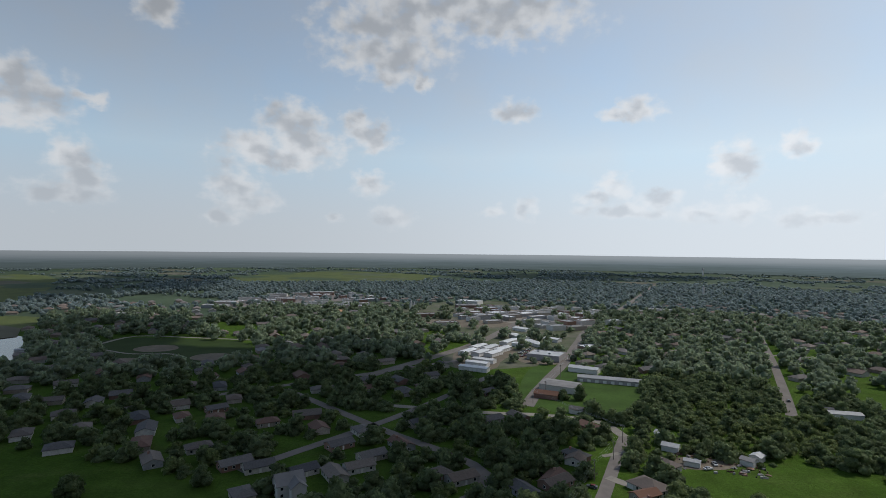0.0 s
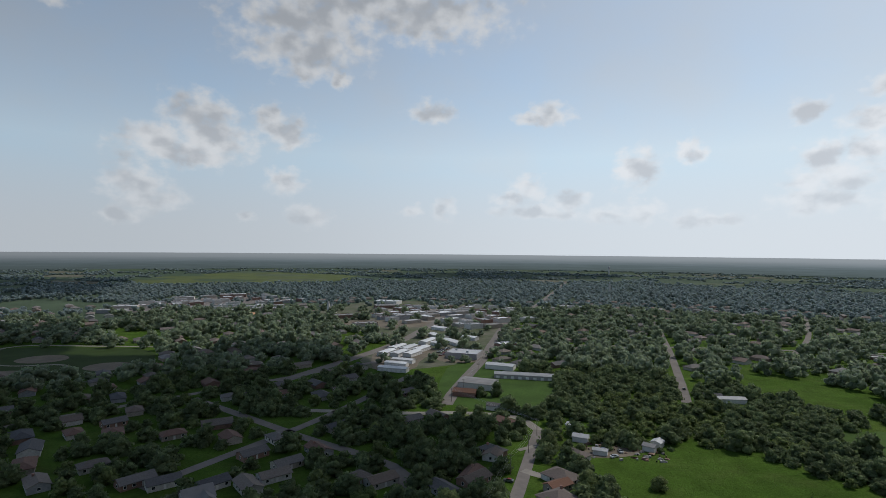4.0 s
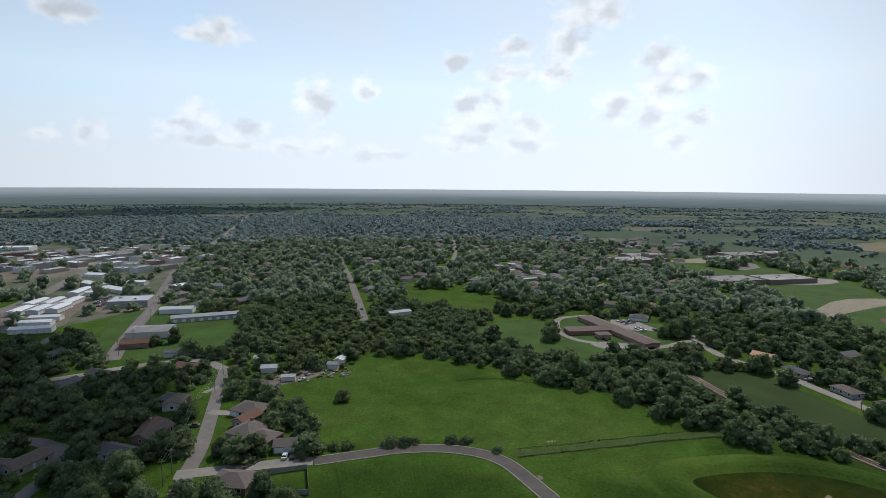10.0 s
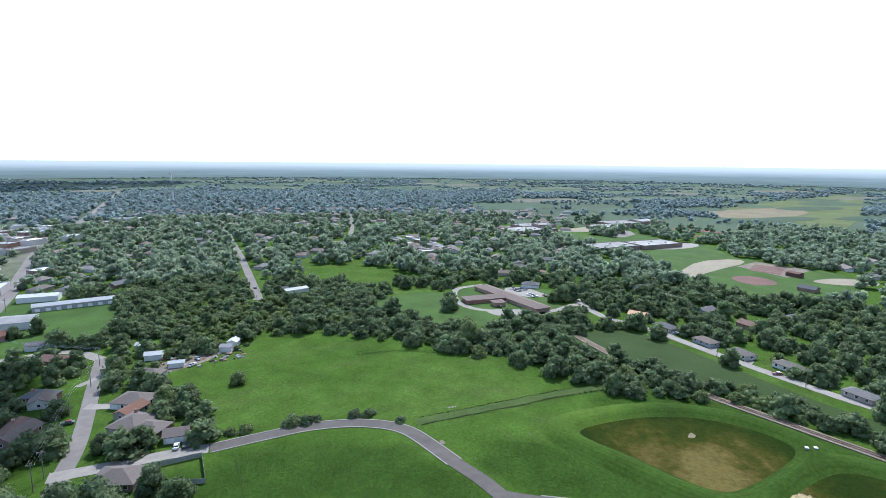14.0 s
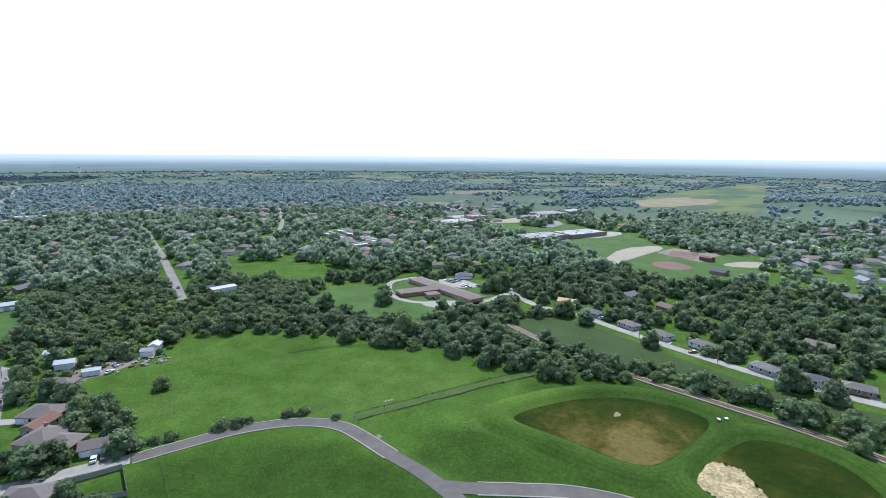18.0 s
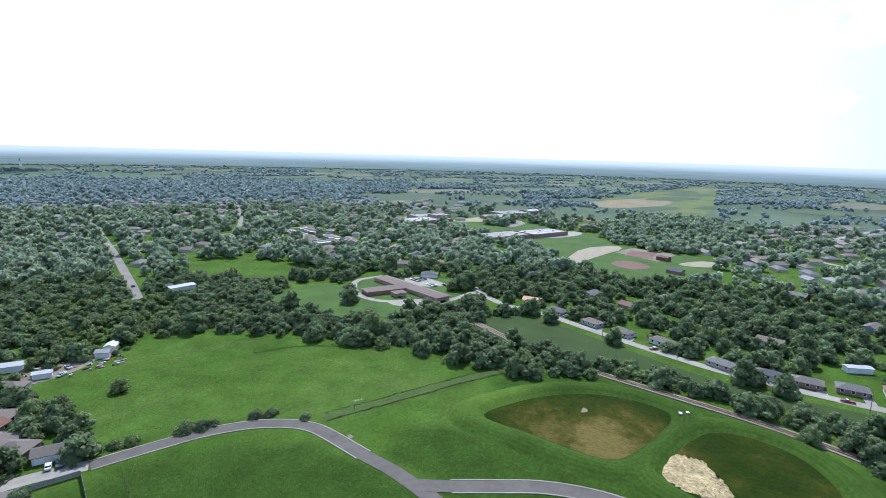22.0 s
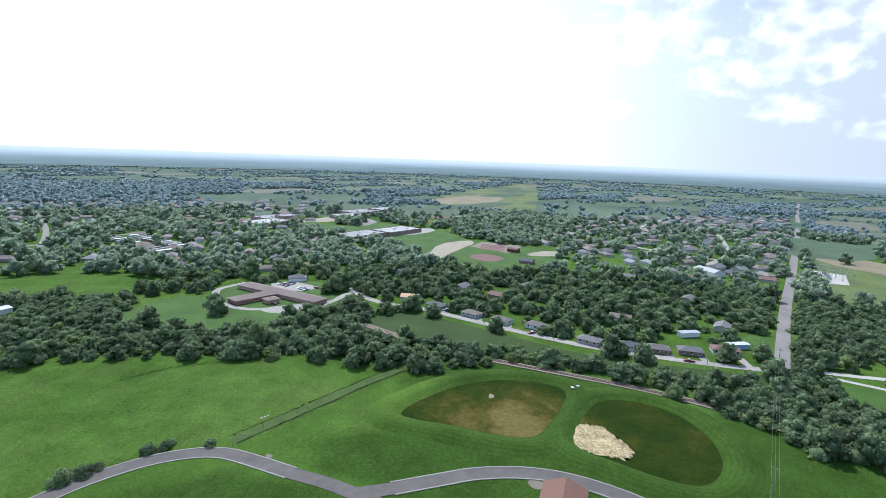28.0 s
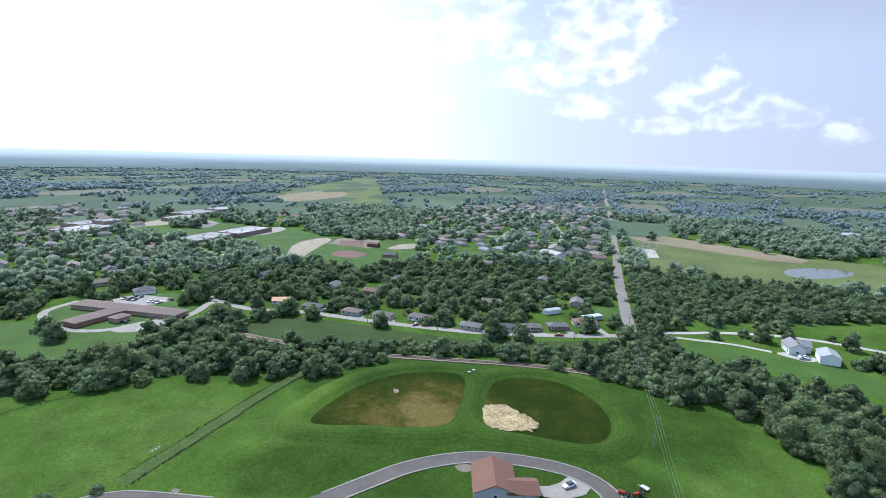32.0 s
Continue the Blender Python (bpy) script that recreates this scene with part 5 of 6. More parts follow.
def more_town():
    rng = np.random.default_rng(77)
    downtown = [(20, 740), (40, 960), (260, 910), (225, 700), (150, 670), (100, 700)]
    strip = [(-420, 890), (-370, 1100), (-230, 1220), (-110, 1060), (-150, 850), (-340, 880)]
    for poly, n in ((downtown, 60), (strip, 48)):
        made, tries = 0, 0
        while made < n and tries < 900:
            tries += 1
            x, y = rng.uniform(-430, 270), rng.uniform(670, 1230)
            X, Y = np.array([x]), np.array([y])
            L, W = rng.uniform(14, 30), rng.uniform(10, 17)
            if not inside(poly, X, Y)[0] or road_gap(X, Y)[0] < W * 0.55 or any((x - b[0]) ** 2 + (y - b[1]) ** 2 < (b[2] + L * 0.5) ** 2 for b in BUILT):
                continue
            shed(x, y, rng.choice([25, 115]), L, W, rng.uniform(3.5, 5.5), (M_SHEDROOF, M_METALROOF, M_GREYROOF)[made % 3], (M_WALLS, M_WALLS, M_WHITE)[made % 3], name="town_building", label="small flat-roofed town building", group="town buildings", flat=True)
            made += 1


more_town()

# ---- school ----
for (x, y, L, W, r, h) in ((668, 368, 58, 38, -28, 4.2), (722, 384, 52, 34, -28, 4.2), (712, 358, 28, 22, -28, 8), (606, 218, 56, 34, -28, 4.5), (658, 186, 60, 34, -28, 4.5),
                           (786, 290, 52, 34, -28, 4.5), (842, 292, 60, 40, -28, 5), (880, 262, 40, 30, -28, 7), (694, 352, 40, 24, -28, 3.8)):
    shed(x, y, r, L, W, h, M_SCHOOLROOF if L > 50 else M_GREYROOF, M_SCHOOLWALL, name="school_building", label="large flat-roofed brick school building", flat=True)
patch("school_parking", [(566, 235), (585, 262), (610, 300), (650, 300), (640, 250), (600, 232)], M_DIRT, 0.1, "brown school car park", "pavement")
patch("school_parking", [(690, 240), (740, 300), (800, 300), (770, 235)], M_STREET, 0.1, "worn school car park", "pavement")
patch("school_parking", [(625, 395), (700, 420), (760, 415), (770, 400), (690, 350), (640, 335)], M_STREET, 0.09, "worn paving round the school", "pavement")
patch("school_parking", [(540, 262), (575, 275), (625, 300), (640, 262), (600, 240), (548, 205), (536, 230)], M_DIRT, 0.085, "brown school car park", "pavement")
patch("school_parking", [(706, 345), (760, 330), (822, 312), (800, 300), (752, 282), (716, 310)], M_SAND, 0.09, "pale gravel school yard", "pavement")
patch("school_parking", [(640, 165), (625, 206), (705, 176), (720, 150), (690, 140)], M_CONC, 0.09, "concrete school yard", "pavement")
patch("dirt_lot", [(508, 121), (591, 121), (632, 90), (611, 79), (555, 95), (489, 108)], M_SAND, 0.12, "pale gravel lot beside the ball field", "pavement")
patch("tennis_courts", [(584, 84), (624, 73), (612, 24), (555, 39)], M_DIRT, 0.14, "dull red tennis courts", "court", rounds=0)
for k in range(4):
    patch("tennis_court", [(570 + 10 * k, 73 - 9 * k % 3), (578 + 10 * k, 71), (573 + 10 * k, 44), (565 + 10 * k, 46)], M_RED, 0.2, "red tennis court with pale surround", "court", rounds=0)
patch("infield", [(523, 84), (547, 63), (522, 38), (497, 59)], M_RED, 0.14, "red clay ball field infield", "ball field", rounds=2)
patch("infield", [(552, 26), (592, -4), (573, -33), (545, 6)], M_SAND, 0.14, "pale sandy ball field infield", "ball field", rounds=2)
shed(566, 35, 62, 12, 7, 3.5, M_RED, M_RED, 0.3, "small red building by the tennis courts")
TRACK = []
for k in range(25):
    u, v = (26 + 30 * abs(math.cos(k * math.pi / 12))) * math.cos(k * math.pi / 12), 38 * math.sin(k * math.pi / 12)
    TRACK.append((820 + 0.4 * u + 0.92 * v, 188 - 0.92 * u + 0.4 * v))
ribbon("running_track", TRACK, 13, M_TRACK, 0.2, "red oval running track round the sports field", "running track", step=8)

# ---- scattered houses of town and suburb ----
def far_house_stuff(spots):
    """The houses farthest out, joined."""
    V, F, M, b = [], [], [], 0
    for x, y, rot, L, W, hip in spots:
        c, s = math.cos(radians(rot)), math.sin(radians(rot))
        w = wall_mesh(L, W, 2.7, 0.42, hip)
        wv, wf = [v.co[:] for v in w.vertices], [tuple(q.vertices) for q in w.polygons]
        rv, rf = gable(L, W, 2.7, 0.42, 0.5, hip)
        bpy.data.meshes.remove(w)
        for vs, fs, m in ((wv, wf, 0), (rv, rf, 1)):
            V += [(x + c * p[0] - s * p[1], y + s * p[0] + c * p[1], gz(x, y) + p[2]) for p in vs]
            F += [tuple(i + b for i in f) for f in fs]
            M += [m] * len(fs)
            b += len(vs)
    me = mesh_from("far_houses", V, F, [M_WALLS_FAR, M_ROOF_FAR])
    me.polygons.foreach_set("material_index", M)
    tagged(new("far_houses", me), "far houses with shingle roofs among trees", "houses", kind="stuff")


M_WALLS_FAR = random_colors("far siding", [(0.46, 0.44, 0.41), (0.58, 0.57, 0.55), (0.34, 0.30, 0.26), (0.25, 0.16, 0.125), (0.42, 0.38, 0.33)], 0.8, 0.8, by_island=True)
M_ROOF_FAR = random_colors("far shingles", [(0.16, 0.125, 0.105), (0.12, 0.115, 0.115), (0.19, 0.15, 0.125), (0.15, 0.11, 0.09), (0.13, 0.125, 0.12), (0.21, 0.20, 0.195), (0.17, 0.13, 0.11)], 1.2, 0.9, by_island=True)


def scatter_houses():
    far = []
    rng = np.random.default_rng(5)
    count = 0
    for region, n, lab in (("town", 440, "house with shingle roof under town trees"), ("suburb", 230, "newer house with grey-brown roof in the suburb")):
        made = 0
        while made < n:
            if region == "town":
                a, r = radians(rng.uniform(-40, 66)), rng.uniform(300, 1100)
                x, y = r * math.sin(a), r * math.cos(a)
            else:
                x, y = rng.uniform(460, 1100), rng.uniform(-480, 0)
            X, Y = np.array([x]), np.array([y])
            made += 0.05
            if region == "suburb" and not inside(P_SUBURB, X, Y)[0]:
                continue
            if region == "town" and (a > radians(20) and r < 420 or any(inside(p, X, Y)[0] for p in OPEN + [B_WOOD, B_CREEK, P_SCRUB, [(225, 225), (225, 420), (380, 420), (400, 240), (330, 150), (250, 150)]])):
                continue
            if road_gap(X, Y)[0] < 10 or any((x - b[0]) ** 2 + (y - b[1]) ** 2 < (b[2] + 11) ** 2 for b in BUILT):
                continue
            if math.hypot(x, y) > 540:
                far.append((x, y, rng.choice([28, 118]) + rng.uniform(-8, 8), rng.uniform(12, 17), rng.uniform(8.5, 11), rng.uniform() < 0.6))
                BUILT.append((x, y, 7.5))
                if rng.uniform() < 0.55:
                    k = 1 - 20 / math.hypot(x, y)
                    BUILT.append((x * k, y * k, 8.0))
                made += 0.95
                continue
            house(x, y, rng.choice([28, 118]) + rng.uniform(-8, 8), rng.uniform(11, 16), rng.uniform(8, 10), hip=rng.uniform() < 0.5, fine=False, label=lab,
                  group="houses of the suburb" if region == "suburb" else "houses of the town", walls=M_WALLS)
            made += 0.95
            count += 1
    far_house_stuff(far)


scatter_houses()

# ---- single trees and bushes ----
for x, y, r in ((116.5, 161, 3.3), (121, 158, 3.0), (125, 156, 2.0), (136, 147.5, 2.6), (140.5, 143.5, 2.6), (144.5, 130.5, 2.3), (98, 172.5, 2.4), (102.5, 170, 2.7), (90.5, 180.5, 2.6), (229, 83, 1.8), (94.5, 190, 3.0)):
    tree(x, y, r * 1.25, "bush", "bushes along the lane")
for x, y, r, k in ((125.5, 211, 4.2, "pale"), (199, 247, 3.6, "broad"), (94, 212, 5.5, "broad"), (100, 206, 5.2, "tall"), (219, -40, 4.6, "broad"), (64, 196, 4.6, "broad"), (69, 148, 3.8, "broad"), (55, 213, 5.2, "broad"),
                   (100, 314, 4.6, "tall"), (105, 310, 4.6, "tall"), (95, 261, 5.2, "broad"), (82, 361, 4.5, "broad"), (93, 360, 4.6, "tall"), (-148, 214, 6.0, "pale"), (-100, 226, 4.5, "broad"), (232, 158, 6.8, "tall"), (252, 174, 5.0, "pale"), (352, 160, 7.0, "broad"), (360, 156, 6.0, "tall"), (346, 164, 5.0, "broad")):
    tree(x, y, r, k)

# ---- far distance, and the unseen clouds added to shade the old neighbourhood and the far land ----
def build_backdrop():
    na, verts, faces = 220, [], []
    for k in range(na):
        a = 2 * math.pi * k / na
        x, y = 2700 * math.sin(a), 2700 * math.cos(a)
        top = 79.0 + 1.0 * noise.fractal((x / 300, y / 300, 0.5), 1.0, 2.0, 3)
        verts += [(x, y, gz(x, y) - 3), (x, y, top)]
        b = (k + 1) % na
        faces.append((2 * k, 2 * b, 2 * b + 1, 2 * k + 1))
    tagged(new("backdrop", mesh_from("backdrop", verts, faces, M_BACKDROP)), "glowing backdrop of woods and fields with painted haze", "backdrop", kind="structure")


build_backdrop()


def cloud_overhead(x, y, z, rx, ry, rz, seed, mat):
    rng = np.random.default_rng(seed)
    V, F, base = [], [], 0
    v0, f0 = ICO[2]
    for i in range(64):
        a, q = rng.uniform(0, 6.283), math.sqrt(rng.uniform(0, 1))
        r = rng.uniform(0.25, 0.42) * (1.15 - 0.5 * q)
        c = np.array([q * math.cos(a) * 0.8, q * math.sin(a) * 0.8, rng.uniform(-0.1, 0.4) * (1 - q)])
        V.append(((v0 * (1 + rng.normal(0, 0.07, len(v0)))[:, None]) * r + c) * np.array([rx, ry, rz]))
        F.append(f0 + base)
        base += len(v0)
    ob = new("cloud", mesh_from("cloud", np.concatenate(V).tolist(), np.concatenate(F).tolist(), mat, True))
    ob.location = (x, y, z)
    tagged(ob, "unseen cumulus cloud added to shade the ground", "cloud", kind="structure")


def shade_at(x, y, rx, ry, seed, mat, height=680.0):
    """A cloud so placed that its shade falls round (x, y)."""
    s = height / SUN_DIR.z
    cloud_overhead(x + SUN_DIR.x * s, y + SUN_DIR.y * s, height, rx, ry, min(110, rx * 0.6), seed, mat)


# Clouds above the view, added only to throw shade on parts of the land.
shade_at(-175, 325, 245, 290, 3, M_CLOUD)
shade_at(-430, 480, 190, 260, 4, M_CLOUD, 900.0)
shade_at(-950, 1350, 420, 520, 5, M_CLOUD, 3200.0)
shade_at(500, 2050, 560, 260, 6, M_CLOUD, 3200.0)

# ---- twin ponds with grass embankment ----
POND_A = [(181, 73), (193, 67), (208, 56), (219, 42), (223, 26), (221, 12), (215, 5), (196, 10), (178, 17), (171, 22), (171, 33), (175, 51), (177, 70)]
POND_B = [(176, 6), (188, 3), (201, -2), (211, -9), (212, -23), (205, -36), (189, -44), (171, -44), (158, -38), (152, -30), (155, -19), (162, -6), (168, 6)]


def edge_distance(poly, X, Y):
    """Distance to the outline, negative inside it."""
    best = np.full(X.shape, 1e9)
    for (x0, y0), (x1, y1) in zip(poly, poly[1:] + poly[:1]):
        t = np.clip(((X - x0) * (x1 - x0) + (Y - y0) * (y1 - y0)) / ((x1 - x0) ** 2 + (y1 - y0) ** 2), 0, 1)
        best = np.minimum(best, np.hypot(X - x0 - t * (x1 - x0), Y - y0 - t * (y1 - y0)))
    return np.where(inside(poly, X, Y), -best, best)


GLARE_FLAT = [(182, 7.5), (187, 2), (186, -6), (178, -9), (171, -14), (164, -12), (164.5, -2), (168, 6.5), (174, 9)]


def build_ponds():
    step = 1.5
    gx, gy = np.arange(128, 250, step), np.arange(-70, 100, step)
    X, Y = np.meshgrid(gx, gy)
    sa, sb = soft_outline(POND_A, 2), soft_outline(POND_B, 2)
    d = np.minimum(edge_distance(sa, X, Y), edge_distance(sb, X, Y))
    up = np.clip(d / 4.5, 0, 1)
    down = np.clip((d - 7.0) / 7.0, 0, 1)
    Z = 0.25 + 1.75 * up * up * (3 - 2 * up)
    Z = Z * (1 - down * down * (3 - 2 * down))
    lump = np.array([noise.fractal((x / 9, y / 9, 1.0), 1.0, 2.0, 3) for x, y in zip(X.ravel(), Y.ravel())]).reshape(X.shape)
    Z = Z + np.where(d > 0, 0.09 * lump, 0)
    Z[d > 13.8] = -0.4
    idx = np.arange(X.size).reshape(X.shape)
    verts = np.stack([X.ravel(), Y.ravel(), Z.ravel()], 1)
    F = []
    for j in range(X.shape[0] - 1):
        for i in range(X.shape[1] - 1):
            if min(d[j, i], d[j + 1, i], d[j, i + 1], d[j + 1, i + 1]) < 14.2:
                F.append((int(idx[j, i]), int(idx[j, i + 1]), int(idx[j + 1, i + 1]), int(idx[j + 1, i])))
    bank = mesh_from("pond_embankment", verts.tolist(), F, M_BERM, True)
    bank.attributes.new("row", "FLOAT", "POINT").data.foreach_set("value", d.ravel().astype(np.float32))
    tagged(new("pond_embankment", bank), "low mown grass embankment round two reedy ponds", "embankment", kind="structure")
    for poly, nm in ((POND_A, "brown green reed-filled pond beside the railway"), (POND_B, "green reed-filled pond with a pale glare patch")):
        patch("pond", poly, M_REED, 0.36, nm, "pond", rounds=2)
    # pale flat coloured as sky glare on water, its rim eaten into by clumps of reed
    rag = []
    for x, y in soft_outline(GLARE_FLAT, 5):
        u = noise.noise((x / 0.9, y / 0.9, 7.0)) + 0.8 * noise.noise((x / 3.0, y / 3.0, 2.0))
        rag.append((x + (x - 175) * 0.14 * u, y + (y + 2) * 0.14 * u))
    patch("pale_flat", rag, M_CREAM, 0.42, "pale patch painted as sky glare on pond water", "mud flat", rounds=0)
    spot = [(203 + 2.0 * math.cos(k) * (1 + 0.4 * math.sin(3 * k)), 38 + 1.6 * math.sin(k) * (1 + 0.3 * math.cos(2 * k))) for k in [0.524 * q for q in range(12)]]
    patch("pale_flat", spot, M_TAN, 0.42, "small pale dry spot among reeds", "mud flat", rounds=1)
    # reeds
    rng = np.random.default_rng(21)
    V, F, b = [], [], 0
    water = GLARE_FLAT
    P = np.stack([rng.uniform(150, 224, 60000), rng.uniform(-46, 76, 60000)], 1)
    dd = np.minimum(edge_distance(sa, P[:, 0], P[:, 1]), edge_distance(sb, P[:, 0], P[:, 1]))
    dw = edge_distance(water, P[:, 0], P[:, 1])
    n2 = np.array([noise.noise((x / 3.0, y / 3.0, 4.0)) for x, y in P])
    ok = (dd < -0.5) & ((dw > 0) | ((dw > -8) & (n2 > -0.10 - 0.07 * dw - 0.012 * (185 - P[:, 0]) + 0.02 * (P[:, 1] + 6))))
    for (x, y), inw in zip(P[ok][:9000], (dw[ok] < 0)[:9000]):
        a, s, h = rng.uniform(0, 3.14), rng.uniform(0.06, 0.16), rng.uniform(0.05, 0.16) + (0.25 if inw else 0.0)
        dx, dy = math.cos(a) * s, math.sin(a) * s
        V += [(x - dx, y - dy, 0.34), (x + dx, y + dy, 0.34), (x + rng.uniform(-0.2, 0.2), y + rng.uniform(-0.2, 0.2), 0.36 + h)]
        F.append((b, b + 1, b + 2))
        b += 3
    tagged(new("reeds", mesh_from("reeds", V, F, M_REED)), "dense green and brown reeds filling the ponds", "reeds", kind="stuff")
    for x, y in ((215.5, 3.5), (217.5, 1.0)):
        t = thing("outlet_box", x, y, 20, "small white concrete outlet box on the embankment", "outlet", z=1.7)
        part("box", boxes("box", M_CONC, (0, 0, 0, 1.4, 1.1, 0.7), bevel=0.05), None, t)
        part("lid", boxes("lid", M_STEEL, (0, 0, 0.7, 1.5, 1.2, 0.08)), None, t)


build_ponds()

# ---- rails and ties ----
def build_railway():
    line = smooth_line(RAIL, 0.62)
    V, F, b = [], [], 0
    for i, v in enumerate(line[1:-1], 1):
        if not -80 < v.y < 60:
            continue
        t = (line[i + 1] - line[i - 1]).normalized()
        s = Vector((-t.y, t.x, 0))
        q = [v + s * 1.3 + t * 0.12, v - s * 1.3 + t * 0.12, v - s * 1.3 - t * 0.12, v + s * 1.3 - t * 0.12]
        V += [(p.x, p.y, 0.44) for p in q] + [(p.x, p.y, 0.3) for p in q]
        F += [(b, b + 1, b + 2, b + 3)] + [(b + j, b + 4 + j, b + 4 + (j + 1) % 4, b + (j + 1) % 4) for j in range(4)]
        b += 8
    tagged(new("railway_ties", mesh_from("railway_ties", V, F, M_TIE)), "dark wooden railway ties", "railway ties", kind="stuff")
    for side in (-0.75, 0.75):
        pts = []
        ln = smooth_line(RAIL, 8)
        for i, v in enumerate(ln):
            t = (ln[min(i + 1, len(ln) - 1)] - ln[max(i - 1, 0)]).normalized()
            pts.append((v.x - t.y * side, v.y + t.x * side))
        ribbon("rail", pts, 0.14, M_RAIL, 0.60, "rusty steel rail", "rail", keep=False, step=8, thick=0.16)


build_railway()

# ---- kerbs ----
def kerbs(pts, width, z):
    for side in (-1, 1):
        ln = smooth_line(pts, 3)
        out = []
        for i, v in enumerate(ln):
            t = (ln[min(i + 1, len(ln) - 1)] - ln[max(i - 1, 0)]).normalized()
            o = side * (width / 2 + 0.2)
            out.append((v.x - t.y * o, v.y + t.x * o))
        ribbon("kerb", out, 0.5, M_CONC, z, "pale concrete kerb edging the road", "kerb", keep=False, step=3, thick=0.2)


kerbs(LOOP[1:], 6.0, 0.24)
kerbs(LANE[:-3], 5.6, 0.22)
patch("driveway", [(131.5, 1.5), (131, -6), (136, -13), (130, -18), (124, -12), (126, 1.5)], M_CONC, 0.1, "concrete driveway of the loop house", "pavement", rounds=1)
patch("bare_soil", [(141, 22), (146, 24), (146, 18), (142, 17)], M_DIRT, 0.07, "bare brown soil beside the loop house", "soil", rounds=2)
patch("bare_soil", [(166, 87), (169, 88), (168, 85.5), (166.5, 85)], M_TALL, 0.07, "small bare patch in the grass", "soil", rounds=2)
patch("farm_yard", [(231, -168), (224, -171), (216, -176), (218, -186), (226, -184), (231, -178)], M_GRAVEL, 0.14, "pale gravel farm yard", "pavement")
for (x, y, a, b) in ((284, -12, 277, -15), (280, -32, 272, -35), (279, -47, 270, -49), (280, -64, 267, -66), (286, -84, 266, -86), (303, 16, 290, 19), (318, 57, 306, 55), (331, 82, 321, 80), (346, 103, 330, 104), (309, 38, 298, 37)):
    ribbon("driveway", [(x - 3, y - 5), (a, b - 3)], 4.0, M_CONC, 0.11, "short concrete driveway", "pavement", keep=False)
ribbon("driveway", [(82, 229), (77, 234), (74, 238)], 5.0, M_CONC, 0.12, "concrete driveway of the hip-roofed house", "pavement", keep=False)
ribbon("driveway", [(79, 262), (92, 268), (98, 272)], 3.0, M_CONC, 0.12, "short concrete drive off the street", "pavement", keep=False)

# ---- cars and machines ----
def wheel(parent, x, y, r, w):
    bm = bmesh.new()
    bmesh.ops.create_cone(bm, cap_ends=True, segments=14, radius1=r, radius2=r, depth=w, matrix=Matrix.Translation((0, 0, 0)) @ Matrix.Rotation(math.pi / 2, 4, "X"))
    t = part("wheel", bm, M_BLACK, parent)
    t.location = (x, y, r)
    bm = bmesh.new()
    bmesh.ops.create_cone(bm, cap_ends=True, segments=10, radius1=r * 0.6, radius2=r * 0.55, depth=w + 0.03, matrix=Matrix.Rotation(math.pi / 2, 4, "X"))
    part("rim", bm, M_STEEL, t)


def car_model(kind):
    L, W = (4.6, 1.8) if kind == "car" else (5.4, 1.95)
    root = thing("car" if kind == "car" else "pickup_truck", 0, 0, 0, "parked car with dark windows" if kind == "car" else "parked pickup truck with open bed", "car" if kind == "car" else "truck", z=0.1)
    prof = [(-L / 2, 0.3), (L / 2, 0.3), (L / 2, 0.75), (L / 2 - 0.2, 0.88), (L / 2 - 1.2, 0.98), (-L / 2 + 0.1, 1.0), (-L / 2, 0.8)]
    bm = bmesh.new()
    a = [bm.verts.new((x, -W / 2, z)) for x, z in prof]
    b = [bm.verts.new((x, W / 2, z)) for x, z in prof]
    bm.faces.new(a)
    bm.faces.new(b[::-1])
    for i in range(len(prof)):
        j = (i + 1) % len(prof)
        bm.faces.new((a[j], a[i], b[i], b[j]))
    bmesh.ops.recalc_face_normals(bm, faces=bm.faces[:])
    bmesh.ops.bevel(bm, geom=bm.edges[:], offset=0.06, segments=1, affect="EDGES")
    part("body", bm, M_CAR, root)
    x0, x1 = (-1.75, 0.95) if kind == "car" else (-0.7, 1.2)
    for nm, mat, lo, hi, s in (("cabin_glass", M_GLASS, 0.95, 1.38, 0.0), ("cabin_roof", M_CAR, 1.37, 1.45, 0.12)):
        bm = bmesh.new()
        k = 0.25 if nm == "cabin_glass" else 0.5
        base = [(x0 + s + (0.4 if nm == "cabin_roof" else 0), -W / 2 + 0.1 + s), (x1 - s - (0.5 if nm == "cabin_roof" else 0), -W / 2 + 0.1 + s)]
        bl, br = base[0][0], base[1][0]
        hw, tw = W / 2 - 0.08 - s * 0.8, W / 2 - 0.08 - 0.12
        tl, tr = (bl + 0.45, br - 0.6) if nm == "cabin_glass" else (bl, br)
        vs = [bm.verts.new(q) for q in ((bl, -hw, lo), (br, -hw, lo), (br, hw, lo), (bl, hw, lo), (tl, -tw, hi), (tr, -tw, hi), (tr, tw, hi), (tl, tw, hi))]
        for f in ((0, 3, 2, 1), (4, 5, 6, 7), (0, 1, 5, 4), (1, 2, 6, 5), (2, 3, 7, 6), (3, 0, 4, 7)):
            bm.faces.new([vs[i] for i in f])
        part(nm, bm, mat, root)
    for sx in (-1, 1):
        for sy in (-1, 1):
            wheel(root, sx * L * 0.31, sy * (W / 2 - 0.08), 0.33, 0.22)
    for sy in (-1, 1):
        put("headlight", boxes("headlight", M_TRIM, (0, 0, 0, 0.06, 0.36, 0.16)), root, L / 2, sy * 0.6, 0.58)
        put("tail_light", boxes("tail_light", M_RED, (0, 0, 0, 0.06, 0.3, 0.18)), root, -L / 2, sy * 0.62, 0.62)
    return root


